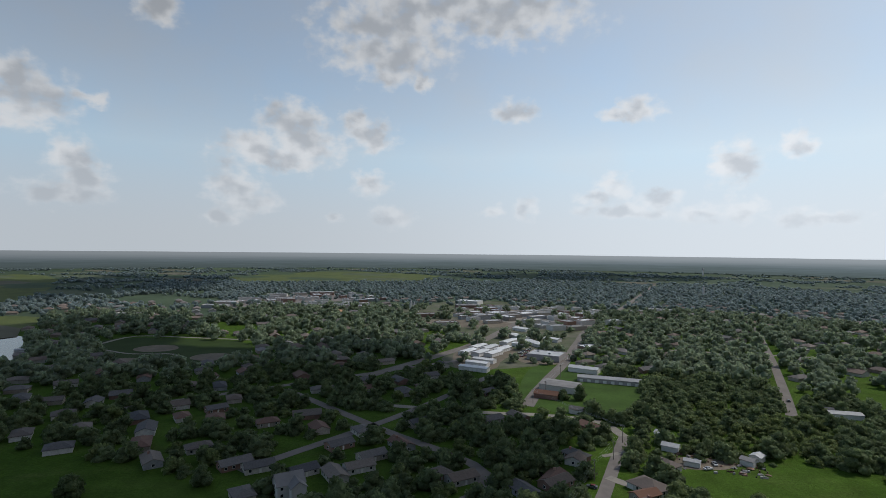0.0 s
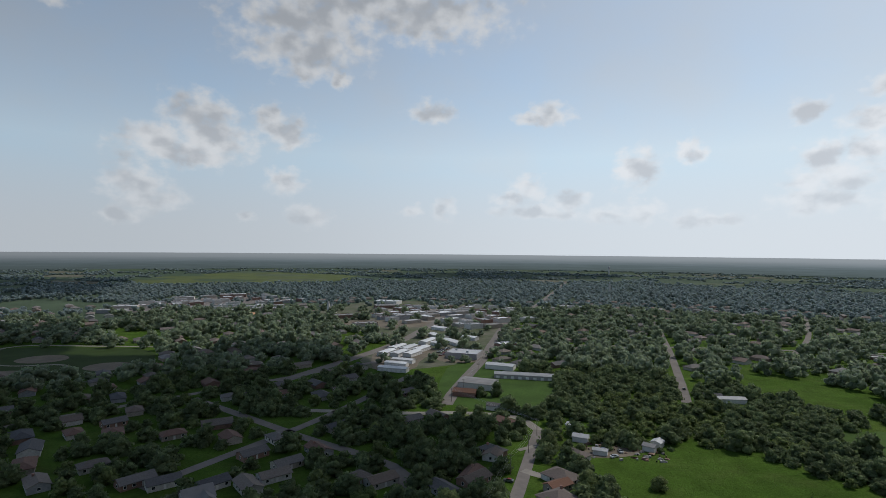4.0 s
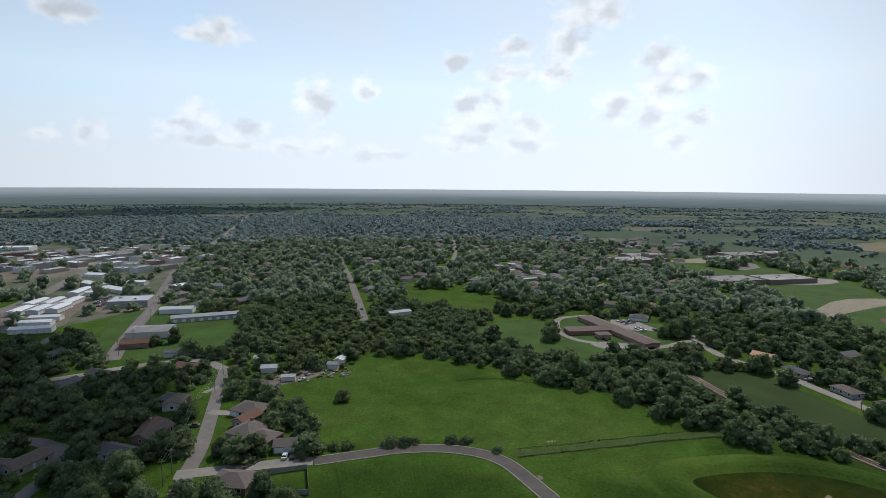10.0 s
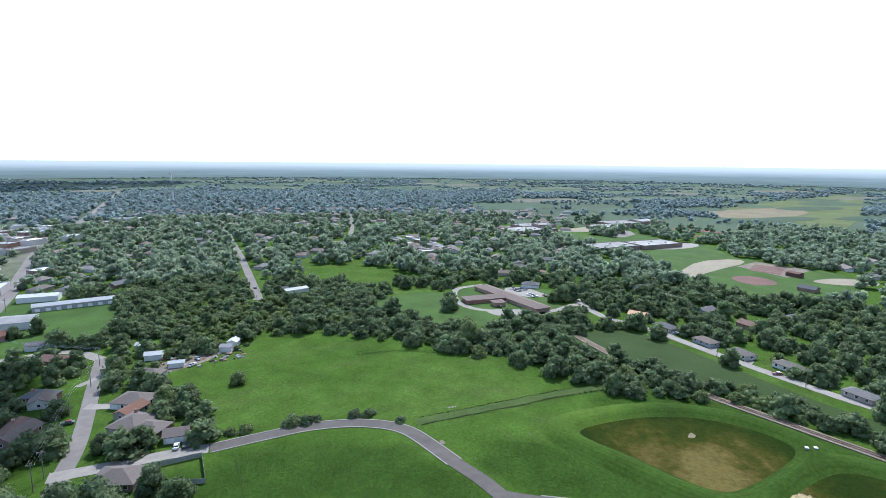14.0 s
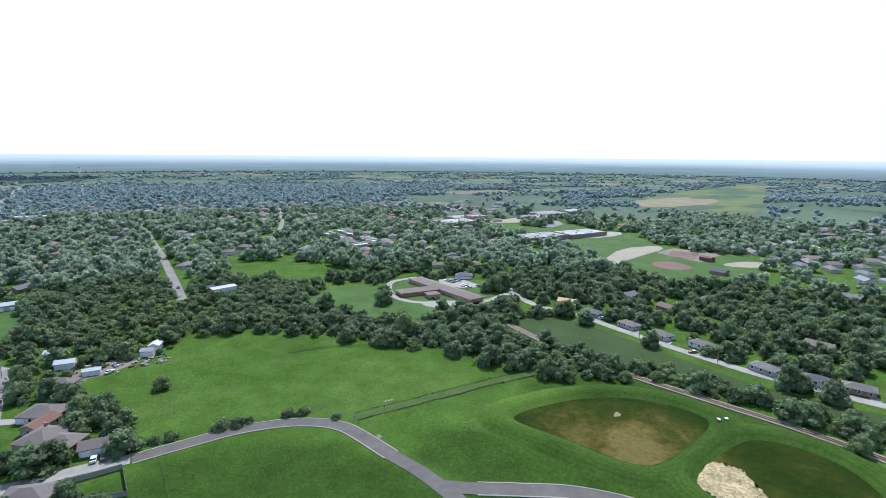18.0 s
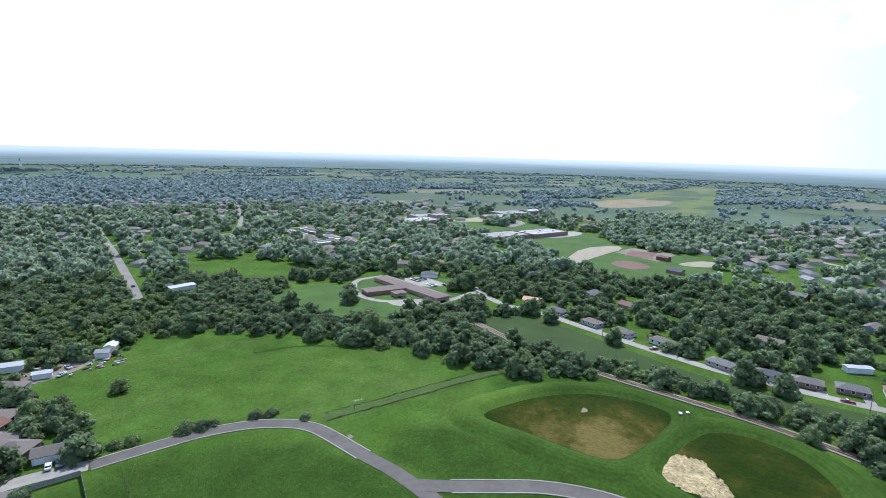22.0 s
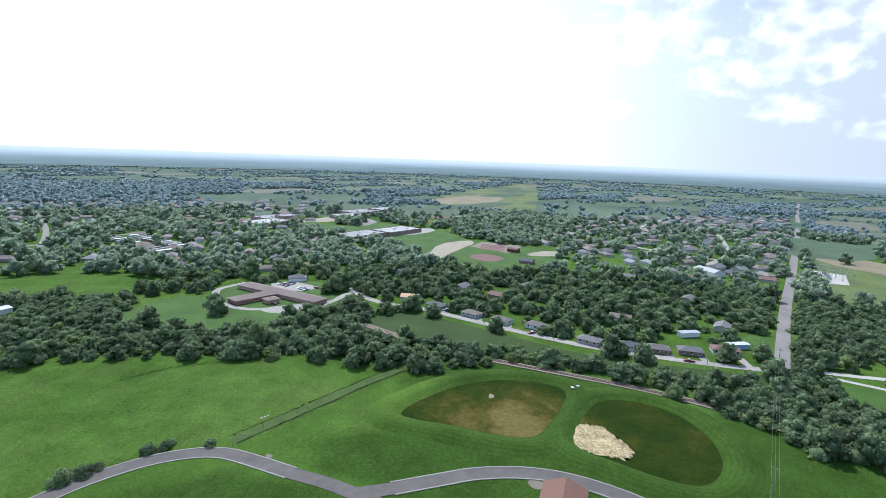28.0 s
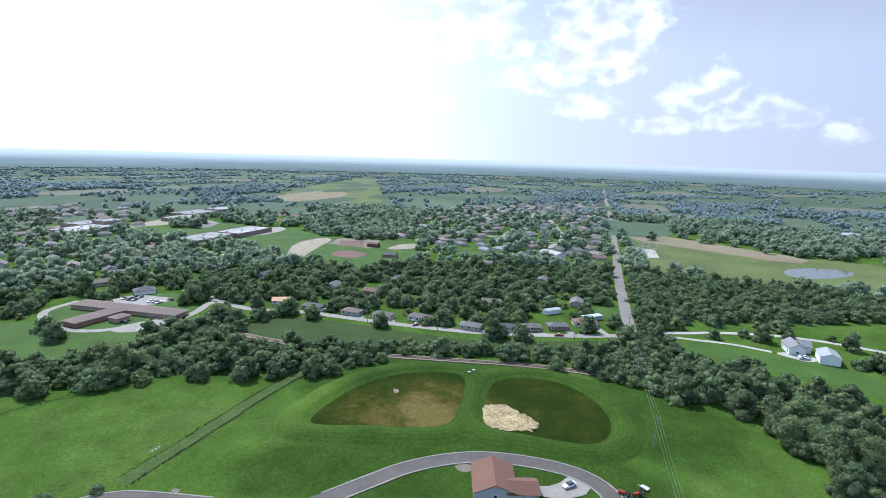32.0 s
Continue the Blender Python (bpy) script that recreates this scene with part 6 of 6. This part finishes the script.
CAR, TRUCK = car_model("car"), car_model("truck")
CAR.matrix_world = pose(81.2, 178.6, 0.12, 0, 0, 57)
TRUCK.matrix_world = pose(83.8, 177.2, 0.12, 0, 0, 57)
PARKED = [(361, 206, 155), (359, 202, 155), (357.5, 198.5, 155), (366, 201, 155), (364, 197, 155), (353, 187, 155), (351.5, 184, 155), (350, 181, 155), (357, 176, 60)]
PARKED += [(309, 186, 60), (222.5, -178.5, 70), (220, -177, 70), (123, 247, 20), (129, 253, 80), (122, 256, 10), (113, 262, 75)]
PARKED += [(274, -80, 86), (292, 20, 120), (325, 75, 115), (267, -60, 86), (64, 227, 150), (45, 240, 60), (70, 262, 60), (238, 350, 60), (234, 362, 63), (130, -10, 110)]
for i, (x, y, r) in enumerate(PARKED):
    copy_thing(TRUCK if i % 4 == 3 else CAR, pose(x, y, 0.12 if i < 10 else 0.1, 0, 0, r))
rngp = np.random.default_rng(31)
for i in range(70):
    base, rot = (((610, 262), -28), ((735, 268), -28), ((100, 790), 62), ((75, 505), 60), ((150, 800), 62))[i % 5]
    k = i // 5
    copy_thing(TRUCK if i % 5 == 2 and k % 3 == 0 else CAR, pose(base[0] + (k % 7) * 4.5 * math.cos(radians(rot)) + rngp.uniform(-0.5, 0.5), base[1] + (k % 7) * 4.5 * math.sin(radians(rot)) + (k // 7) * 14, 0.16, 0, 0, rot + 90))


def tractor(x, y, rot):
    root = thing("tractor", x, y, rot, "old red farm tractor parked on the grass", "tractor")
    part("hood", boxes("hood", M_TRACTOR, (0.9, 0, 0.7, 1.9, 0.7, 0.75), (1.87, 0, 0.75, 0.06, 0.6, 0.6), bevel=0.06), None, root)
    part("chassis", boxes("chassis", M_BLACK, (0.3, 0, 0.45, 3.0, 0.45, 0.3)), None, root)
    part("seat", boxes("seat", M_BLACK, (-0.75, 0, 1.05, 0.5, 0.5, 0.12), (-1.0, 0, 1.15, 0.1, 0.5, 0.4)), None, root)
    part("fender", boxes("fender", M_TRACTOR, (-0.8, 0.62, 1.3, 1.0, 0.3, 0.08), (-0.8, -0.62, 1.3, 1.0, 0.3, 0.08)), None, root)
    for sy in (-1, 1):
        wheel(root, -0.8, sy * 0.8, 0.75, 0.4)
        wheel(root, 1.5, sy * 0.6, 0.4, 0.25)


tractor(123.5, -25, 40)
tractor(123.0, -29.5, 100)
t = thing("trailer", 126, -33, 30, "small flat white utility trailer on the grass", "trailer")
part("deck", boxes("deck", M_TRIM, (0, 0, 0.5, 2.6, 1.5, 0.12), (0, 0.7, 0.62, 2.6, 0.06, 0.3), (0, -0.7, 0.62, 2.6, 0.06, 0.3)), None, t)
part("drawbar", boxes("drawbar", M_STEEL, (1.8, 0, 0.48, 1.2, 0.1, 0.1)), None, t)
wheel(t, -0.2, 0.85, 0.3, 0.2)
wheel(t, -0.2, -0.85, 0.3, 0.2)

# ---- fences ----
def board_fence(a, b, h=1.8, label="weathered grey board fence", every=2.4):
    d = Vector((b[0] - a[0], b[1] - a[1]))
    root = thing("fence", a[0], a[1], math.degrees(math.atan2(d.y, d.x)), label, "fence")
    n = max(1, round(d.length / every))
    w = d.length / n
    post = boxes("post", M_FENCE, (0, 0, 0, 0.12, 0.12, h + 0.1))
    board = boxes("board", M_FENCE, (0, 0, 0.08, w / 8 - 0.015, 0.03, h - 0.08))
    for i in range(n + 1):
        put("post", post, root, i * w, 0, 0)
        if i < n:
            for k in range(8):
                put("board", board, root, (i + (k + 0.5) / 8) * w, 0.08 + 0.02 * (k % 2), 0)


board_fence((66, 174), (83.5, 166))
board_fence((83.5, 166), (76.5, 151))
board_fence((76.5, 151), (63, 164))


def wire_fence(a, b, label="thin wire fence on short posts"):
    d = Vector((b[0] - a[0], b[1] - a[1]))
    root = thing("fence", a[0], a[1], math.degrees(math.atan2(d.y, d.x)), label, "fence")
    n = max(1, round(d.length / 4))
    post = boxes("post", M_TIE, (0, 0, 0, 0.12, 0.12, 1.2))
    for i in range(n + 1):
        put("post", post, root, i * d.length / n, 0, 0)
    part("wire", boxes("wire", M_TIE, *[(d.length / 2, 0, z, d.length, 0.02, 0.02) for z in (0.4, 0.8, 1.2)]), None, root)


wire_fence((93, 162), (78, 131))
wire_fence((145, 122.5), (231, 75))

# ---- poles and wires ----
def pole(x, y, h=10.5, rot=0.0, arms=1):
    root = thing("utility_pole", x, y, rot, "weathered wooden utility pole with crossarm", "utility pole", "utility poles")
    bm = bmesh.new()
    bmesh.ops.create_cone(bm, cap_ends=True, segments=8, radius1=0.19, radius2=0.12, depth=h, matrix=Matrix.Translation((0, 0, h / 2)))
    part("post", bm, M_POLE, root)
    for k in range(arms):
        part("crossarm", boxes("crossarm", M_POLE, (0, 0, h - 0.8 - 0.9 * k, 0.14, 2.4, 0.16)), None, root)
        for y_ in (-1.1, -0.5, 0.5, 1.1):
            put("insulator", INSULATOR, root, 0, y_, h - 0.64 - 0.9 * k)
    return root


INSULATOR = boxes("insulator", M_STEEL, (0, 0, 0, 0.1, 0.1, 0.22))


def wires(pts, h=10.0, n=3):
    """Sagging wires from pole to pole."""
    for (x0, y0), (x1, y1) in zip(pts, pts[1:]):
        root = thing("power_line", x0, y0, 0, "thin sagging overhead wires between poles", "power line")
        d = Vector((x1 - x0, y1 - y0, 0))
        s = Vector((-d.y, d.x, 0)).normalized()
        for k in range(n):
            o = s * (k - (n - 1) / 2) * 1.0
            V, F = [], []
            for i in range(13):
                u = i / 12
                p = d * u + o
                z = h - 4 * 0.9 * u * (1 - u)
                w = 0.018
                V += [(p.x, p.y, z + w), (p.x + s.x * w, p.y + s.y * w, z - w), (p.x - s.x * w, p.y - s.y * w, z - w)]
                if i:
                    b = 3 * i
                    F += [(b - 3, b - 2, b + 1, b), (b - 2, b - 1, b + 2, b + 1), (b - 1, b - 3, b, b + 2)]
            part("wire", mesh_from("wire", V, F, M_STEEL), None, root)


LINE_EAST = [(262, -100), (203, -73), (148, -49), (95, -26)]
for x, y in LINE_EAST:
    pole(x, y, 12.5, -23, 1)
wires(LINE_EAST, 12)
LINE_STREET = [(42, 187), (67, 234), (83, 258), (95, 281), (60, 352)]
for x, y in LINE_STREET:
    pole(x, y, 9.5, 62, 1)
wires(LINE_STREET, 9, 3)
pole(46.5, 193, 9.5, 62, 1)
LINE_MAIN = [(72, 372), (94, 425), (119, 486), (151, 570)]
for x, y in LINE_MAIN:
    pole(x, y, 10, 66, 2)
wires(LINE_MAIN, 9.6, 3)
for x, y in ((300, 48), (283, 8), (270, -25), (259, -66), (250, -100), (330, -123), (400, -157), (470, -190), (540, -224), (640, -272)):
    pole(x, y, 9, 65)

# ---- substation ----
patch("substation_yard", [(540, -242), (565, -258), (546, -284), (497, -261), (500, -234)], M_GRAVEL, 0.25, "pale gravel yard of the substation", "pavement", rounds=0)


def gantry(x, y, rot, w=8, h=7):
    root = thing("gantry", x, y, rot, "steel lattice gantry with insulators in the substation", "gantry", "substation gantries")
    for sx in (-w / 2, w / 2):
        put("leg", boxes("leg", M_STEEL, (-0.2, 0, 0, 0.14, 0.14, h), (0.2, 0, 0, 0.14, 0.14, h), *[(0, 0, 0.8 * k + 0.4, 0.5, 0.1, 0.1) for k in range(int(h / 0.8))]), root, sx, 0, 0)
    part("beam", boxes("beam", M_STEEL, (0, 0, h, w + 1, 0.3, 0.4)), None, root)
    for k in range(3):
        put("insulator", boxes("insulator", M_TIE, (0, 0, -1.2, 0.2, 0.2, 1.2)), root, (k - 1) * w / 3, 0, h)


for i in range(9):
    gantry(512 + (i % 3) * 17, -248 - (i // 3) * 10 - (i % 3) * 3, 62, 8, 7 + i % 2 * 2)
for i in range(4):
    t = thing("transformer", 520 + i * 9, -256 - i * 3, 62, "grey steel transformer with cooling fins", "transformer", "substation transformers")
    part("tank", boxes("tank", M_STEEL, (0, 0, 0.3, 3, 2, 2.4), bevel=0.1), None, t)
    part("fins", boxes("fins", M_GREYWALL, *[(-1.2 + 0.4 * k, 1.25, 0.6, 0.12, 0.5, 1.8) for k in range(7)]), None, t)
    part("bushing", boxes("bushing", M_TIE, (-0.8, 0, 2.7, 0.25, 0.25, 1.2), (0, 0, 2.7, 0.25, 0.25, 1.2), (0.8, 0, 2.7, 0.25, 0.25, 1.2)), None, t)

# ---- towers ----
def tower(x, y, r, z0, z1, name, label, cap):
    root = thing(name, x, y, 0, label, name.replace("_", " "), z=z0)
    bm = bmesh.new()
    bmesh.ops.create_cone(bm, cap_ends=True, segments=20, radius1=r, radius2=r * 0.96, depth=z1 - z0, matrix=Matrix.Translation((0, 0, (z1 - z0) / 2)))
    part("shaft", bm, M_WHITE, root)
    bm = bmesh.new()
    bmesh.ops.create_cone(bm, cap_ends=True, segments=20, radius1=r * cap, radius2=r * 0.2, depth=r * 2, matrix=Matrix.Translation((0, 0, z1 - z0 + r)))
    part("cap", bm, M_METALROOF, root)


tower(1085, 2240, 4, 0, 27, "water_tower", "white water tower rising over far woods", 1.3)
tower(581, 1196, 2.2, 0, 22, "church_steeple", "white church steeple above the trees", 1.0)
for i in range(3):
    tower(-50 + 5 * i, 854 + 4 * i, 2.3, 0, 15 - 4 * i, "grain_silo", "pale concrete grain silo by the tracks", 1.05)

# ---- trailers ----
for i in range(22):
    x, y = 446 + (i % 11) * 4.6 + (i // 11) * 24, 362 + (i % 11) * 9.0 - (i // 11) * 6
    shed(x, y, -22 + 5 * (i % 3), 15, 4.2, 2.6, M_GREYROOF if i % 3 else M_METALROOF, M_WALLS, 0.15, "pale mobile home in a row", "mobile_home", "mobile home park")
shed(640, -640, -55, 46, 26, 5, M_METALROOF, M_RED, 0.1, "large pale-roofed red building in the pasture", "hall")
patch("hall_paving", [(680, -600), (690, -660), (620, -710), (590, -640), (620, -590)], M_ASPH, 0.2, "dark paving round the red hall", "pavement")
shed(506, -146, 28, 24, 14, 4.5, M_METALROOF, M_WHITE, 0.3, "white church hall with pale roof", "hall")

# ---- far fields ----
def far_fields():
    rng = np.random.default_rng(17)
    n, taken = 0, []
    while n < 210:
        a, r = radians(rng.uniform(-46, 148)), math.sqrt(rng.uniform(650 ** 2, 2600 ** 2))
        x, y = r * math.sin(a), r * math.cos(a)
        A = math.degrees(a)
        n += 0.1
        if -22 < A < 58 and r < 1800 or A <= -22 and r < 800 or 58 <= A < 115 and r < 1000:
            continue
        L, W = rng.uniform(90, 260), rng.uniform(60, 160)
        c, s = math.cos(radians(-28)), math.sin(radians(-28))
        if any((x - q[0]) ** 2 + (y - q[1]) ** 2 < (0.42 * (L + q[2])) ** 2 for q in taken):
            continue
        taken.append((x, y, L))
        pts = [(x + c * u * L / 2 - s * v * W / 2, y + s * u * L / 2 + c * v * W / 2) for u, v in ((-1, -1), (1, -1), (1, 1), (-1, 1))]
        patch("farm_field", pts, M_FARFIELD, 0.3 + 0.0015 * n, "far farm field in haze-greyed green or straw", "field", rounds=1)
        FIELDS.append(pts)
        n += 0.9


FIELDS = []
far_fields()
for p in FIELDS:
    OPEN.append(p)

# ---- ball fields in the park ----
for x, y, r in ((-281, 528, 24), (-210, 490, 22), (-279, 466, 20)):
    patch("infield", [(x + r * math.cos(k), y + r * 0.9 * math.sin(k)) for k in (0, 1.2, 2.4, 3.6, 4.8, 5.6)], M_DIRT, 0.14, "tan dirt infield of a park ball field", "ball field", rounds=2)
ribbon("park_path", [(-330, 520), (-290, 500), (-250, 500), (-230, 470)], 3, M_CONC, 0.13, "pale path between ball fields", "path", step=8)
shed(-392, 500, 20, 9, 6, 2.8, M_METALROOF, M_WHITE, 0.35, "white boat shelter at the lake shore", "shelter")

# ---- junk yard behind the white sheds ----
def junk_yard():
    rng = np.random.default_rng(61)
    kinds = (("crate", M_FENCE, "weathered wooden crate among junk"), ("barrel", M_RAIL, "rusty steel barrel among junk"), ("scrap_metal", M_RAIL, "heap of rusty scrap metal in the yard"),
             ("tarpaulin", M_GREYROOF, "grey tarpaulin thrown over stored goods"), ("tyre_stack", M_BLACK, "stack of old black tyres"))
    for i in range(64):
        x, y = (rng.uniform(106, 146), rng.uniform(243, 268)) if i < 46 else (rng.uniform(132, 150), rng.uniform(238, 250))
        if min((x - b[0]) ** 2 + (y - b[1]) ** 2 for b in BUILT if b[2] > 6.5 or b[2] < 4.5) < 9:
            continue
        nm, mat, lab = kinds[i % 5]
        t = thing(nm, x, y, rng.uniform(0, 180), lab, nm.replace("_", " "), "junk of the yard")
        w = rng.uniform(0.8, 1.9)
        if nm == "crate":
            part("box", boxes("box", mat, (0, 0, 0, w, w * 0.7, 0.8), bevel=0.03), None, t)
            part("lid", boxes("lid", mat, (0.1, 0.05, 0.8, w * 1.06, w * 0.76, 0.06)), None, t)
        elif nm in ("barrel", "tyre_stack"):
            for k in range(2 if nm == "barrel" else 3):
                bm = bmesh.new()
                bmesh.ops.create_cone(bm, cap_ends=True, segments=12, radius1=0.36, radius2=0.36, depth=0.42 if nm == "barrel" else 0.22, matrix=Matrix.Translation((0.03 * k, 0, (0.42 if nm == "barrel" else 0.22) * (k + 0.5))))
                bmesh.ops.bevel(bm, geom=bm.edges[:], offset=0.04, segments=1, affect="EDGES")
                part("drum" if nm == "barrel" else "tyre", bm, mat, t)
        else:
            q = ICO[2][0].copy()
            q[:, 2] = np.abs(q[:, 2])
            q *= (1 + 0.22 * np.sin(q @ rng.normal(0, 4, 3)) + rng.normal(0, 0.08, len(q)))[:, None] * np.array([w, w * 0.6, w * 0.5])
            part("sheet" if nm == "tarpaulin" else "lump", mesh_from("lump", q.tolist(), ICO[2][1].tolist(), mat), None, t)
    for x, y, r in ((110, 257, 3.0), (135, 262, 3.4), (141, 257, 2.4), (149, 250, 2.6), (128, 264, 4.2), (133, 268, 4.6), (121, 266, 3.2), (156, 252, 2.2)):
        tree(x, y, r, "bush" if r < 2.8 else "broad")


patch("bare_soil", [(108, 250), (112, 262), (128, 262), (142, 256), (136, 248), (120, 246)], M_DIRT, 0.06, "trodden dirt of the junk yard", "soil", rounds=2)
junk_yard()

# ---- round pool ----
t = thing("pool", 75.5, 187, 0, "round blue garden pool with white rim", "pool")
bm = bmesh.new()
bmesh.ops.create_cone(bm, cap_ends=True, segments=24, radius1=1.3, radius2=1.3, depth=0.8, matrix=Matrix.Translation((0, 0, 0.4)))
part("wall", bm, M_POOL, t)
bm = bmesh.new()
bmesh.ops.create_cone(bm, cap_ends=True, segments=24, radius1=1.42, radius2=1.38, depth=0.08, matrix=Matrix.Translation((0, 0, 0.82)))
part("rim", bm, M_TRIM, t)
bm = bmesh.new()
bmesh.ops.create_cone(bm, cap_ends=True, segments=24, radius1=1.2, radius2=1.2, depth=0.02, matrix=Matrix.Translation((0, 0, 0.875)))
part("water", bm, M_POOL, t)

# ---- rows of uncut grass along the field edges ----
def grass_row(pts, off, wide, n, tall, name, label, seed, mat):
    """Tussocks strewn along a line."""
    rng = np.random.default_rng(seed)
    ln = smooth_line(pts, 1.0)
    V, F, b = [], [], 0
    for _ in range(n):
        i = rng.integers(1, len(ln) - 1)
        t = (ln[i + 1] - ln[i - 1]).normalized()
        o = off + rng.normal(0, wide) + 0.5 * noise.noise((i * 0.08, off, 1.0))
        x, y = ln[i].x - t.y * o + rng.uniform(-0.6, 0.6), ln[i].y + t.x * o + rng.uniform(-0.6, 0.6)
        for _ in range(3):
            a, s, h = rng.uniform(0, 6.28), rng.uniform(0.12, 0.35), tall * rng.uniform(0.4, 1.2)
            dx, dy = math.cos(a) * s, math.sin(a) * s
            V += [(x - dx, y - dy, 0.0), (x + dx, y + dy, 0.0), (x + rng.uniform(-0.2, 0.2), y + rng.uniform(-0.2, 0.2), h)]
            F.append((b, b + 1, b + 2))
            b += 3
    tagged(new(name, mesh_from(name, V, F, mat)), label, "grass", kind="stuff")


grass_row(STRIP, 2.9, 0.2, 300, 0.3, "tussocks", "dark tussocks along the edge of the uncut strip", 51, M_WEED_DARK)
grass_row(STRIP, -2.9, 0.2, 420, 0.34, "tussocks", "dark tussocks along the wire fence", 52, M_WEED_DARK)
grass_row(STRIP, 0.0, 1.5, 1100, 0.16, "tall_grass", "pale tall grass in the uncut strip", 53, M_WEED)
grass_row([(183, 196), (200, 185), (213, 165)], 0.0, 1.0, 380, 0.18, "tall_grass", "dry grass row across the meadow", 54, M_WEED)
for k in range(12):
    a, b = (96 + 2.5 * k, 158 - 2.0 * k), (81 + 2.5 * k, 127 - 2.0 * k)
    grass_row([a, ((a[0] + b[0]) / 2, (a[1] + b[1]) / 2), b], 0.0, 0.12, 16 + (7 * k) % 9, 0.16, "seedling_row", "sparse pale seedlings in a drilled row", 60 + k, M_SEEDLING)
patch("bare_soil", [(216, 163), (219, 164), (221, 159), (218, 158)], M_GRAVEL, 0.07, "pale rubble heap at the creek edge", "soil", rounds=2)
for x, y, r in ((217.5, 161.5, 0.7), (218.8, 160.4, 0.55), (217.2, 159.8, 0.45), (165.5, 122.4, 0.4), (166.6, 121.6, 0.45), (167.8, 121.0, 0.35)):
    q = ICO[2][0] * (1 + 0.14 * np.sin(ICO[2][0] @ np.array([3.1, 4.7, 2.3]) + x))[:, None] * np.array([r, r * 0.8, r * 0.55])
    o = new("rubble", mesh_from("rubble", q.tolist(), ICO[2][1].tolist(), M_GRAVEL, True))
    o.location = (x, y, 0.25 * r)
    tagged(o, "lump of pale concrete rubble in the grass", "rubble", "rubble lumps")
patch("bare_soil", [(163, 124), (167, 123.5), (169.5, 120.5), (166, 120.5)], M_PALE, 0.075, "bare ground round concrete rubble", "soil", rounds=2)
patch("bare_soil", [(140.5, 107), (142, 109.5), (143.5, 109), (142.5, 106.5)], M_DIRT, 0.075, "bare soil by the lane", "soil", rounds=2)

# ---- weeds and tall grass in the meadows ----
def weeds():
    rng = np.random.default_rng(41)
    P = np.stack([rng.uniform(60, 245, 90000), rng.uniform(-150, 260, 90000)], 1)
    ok = inside(P_MEADOW, P[:, 0], P[:, 1]) & (road_gap(P[:, 0], P[:, 1]) > 1.0)
    ok &= np.minimum(edge_distance(POND_A, P[:, 0], P[:, 1]), edge_distance(POND_B, P[:, 0], P[:, 1])) > 14
    n1 = np.array([noise.fractal((x / 25, y / 25, 2.0), 0.9, 2.0, 4) for x, y in P])
    ok &= n1 > rng.uniform(-0.6, 0.9, len(P))
    V, F, b = [], [], 0
    for x, y in P[ok][:9000]:
        a, s, h = rng.uniform(0, 6.28), rng.uniform(0.08, 0.28), rng.uniform(0.08, 0.3)
        dx, dy = math.cos(a) * s, math.sin(a) * s
        V += [(x - dx, y - dy, 0.0), (x + dx, y + dy, 0.0), (x + dy * 0.5, y - dx * 0.5, h), (x - dy, y + dx, 0.02)]
        F += [(b, b + 1, b + 2), (b + 1, b + 3, b + 2)]
        b += 4
    tagged(new("weeds", mesh_from("weeds", V, F, M_WEED)), "scattered weeds and tall grass in the meadow", "weeds", kind="stuff")


weeds()
plant()

# the car and the truck beside the garage
for ob, paint in ((CAR, M_PAINT_WHITE), (TRUCK, M_PAINT_DARK)):
    for c in ob.children:
        if c.name.startswith(("body", "cabin_roof")):
            c.material_slots[0].link = "OBJECT"
            c.material_slots[0].material = paint
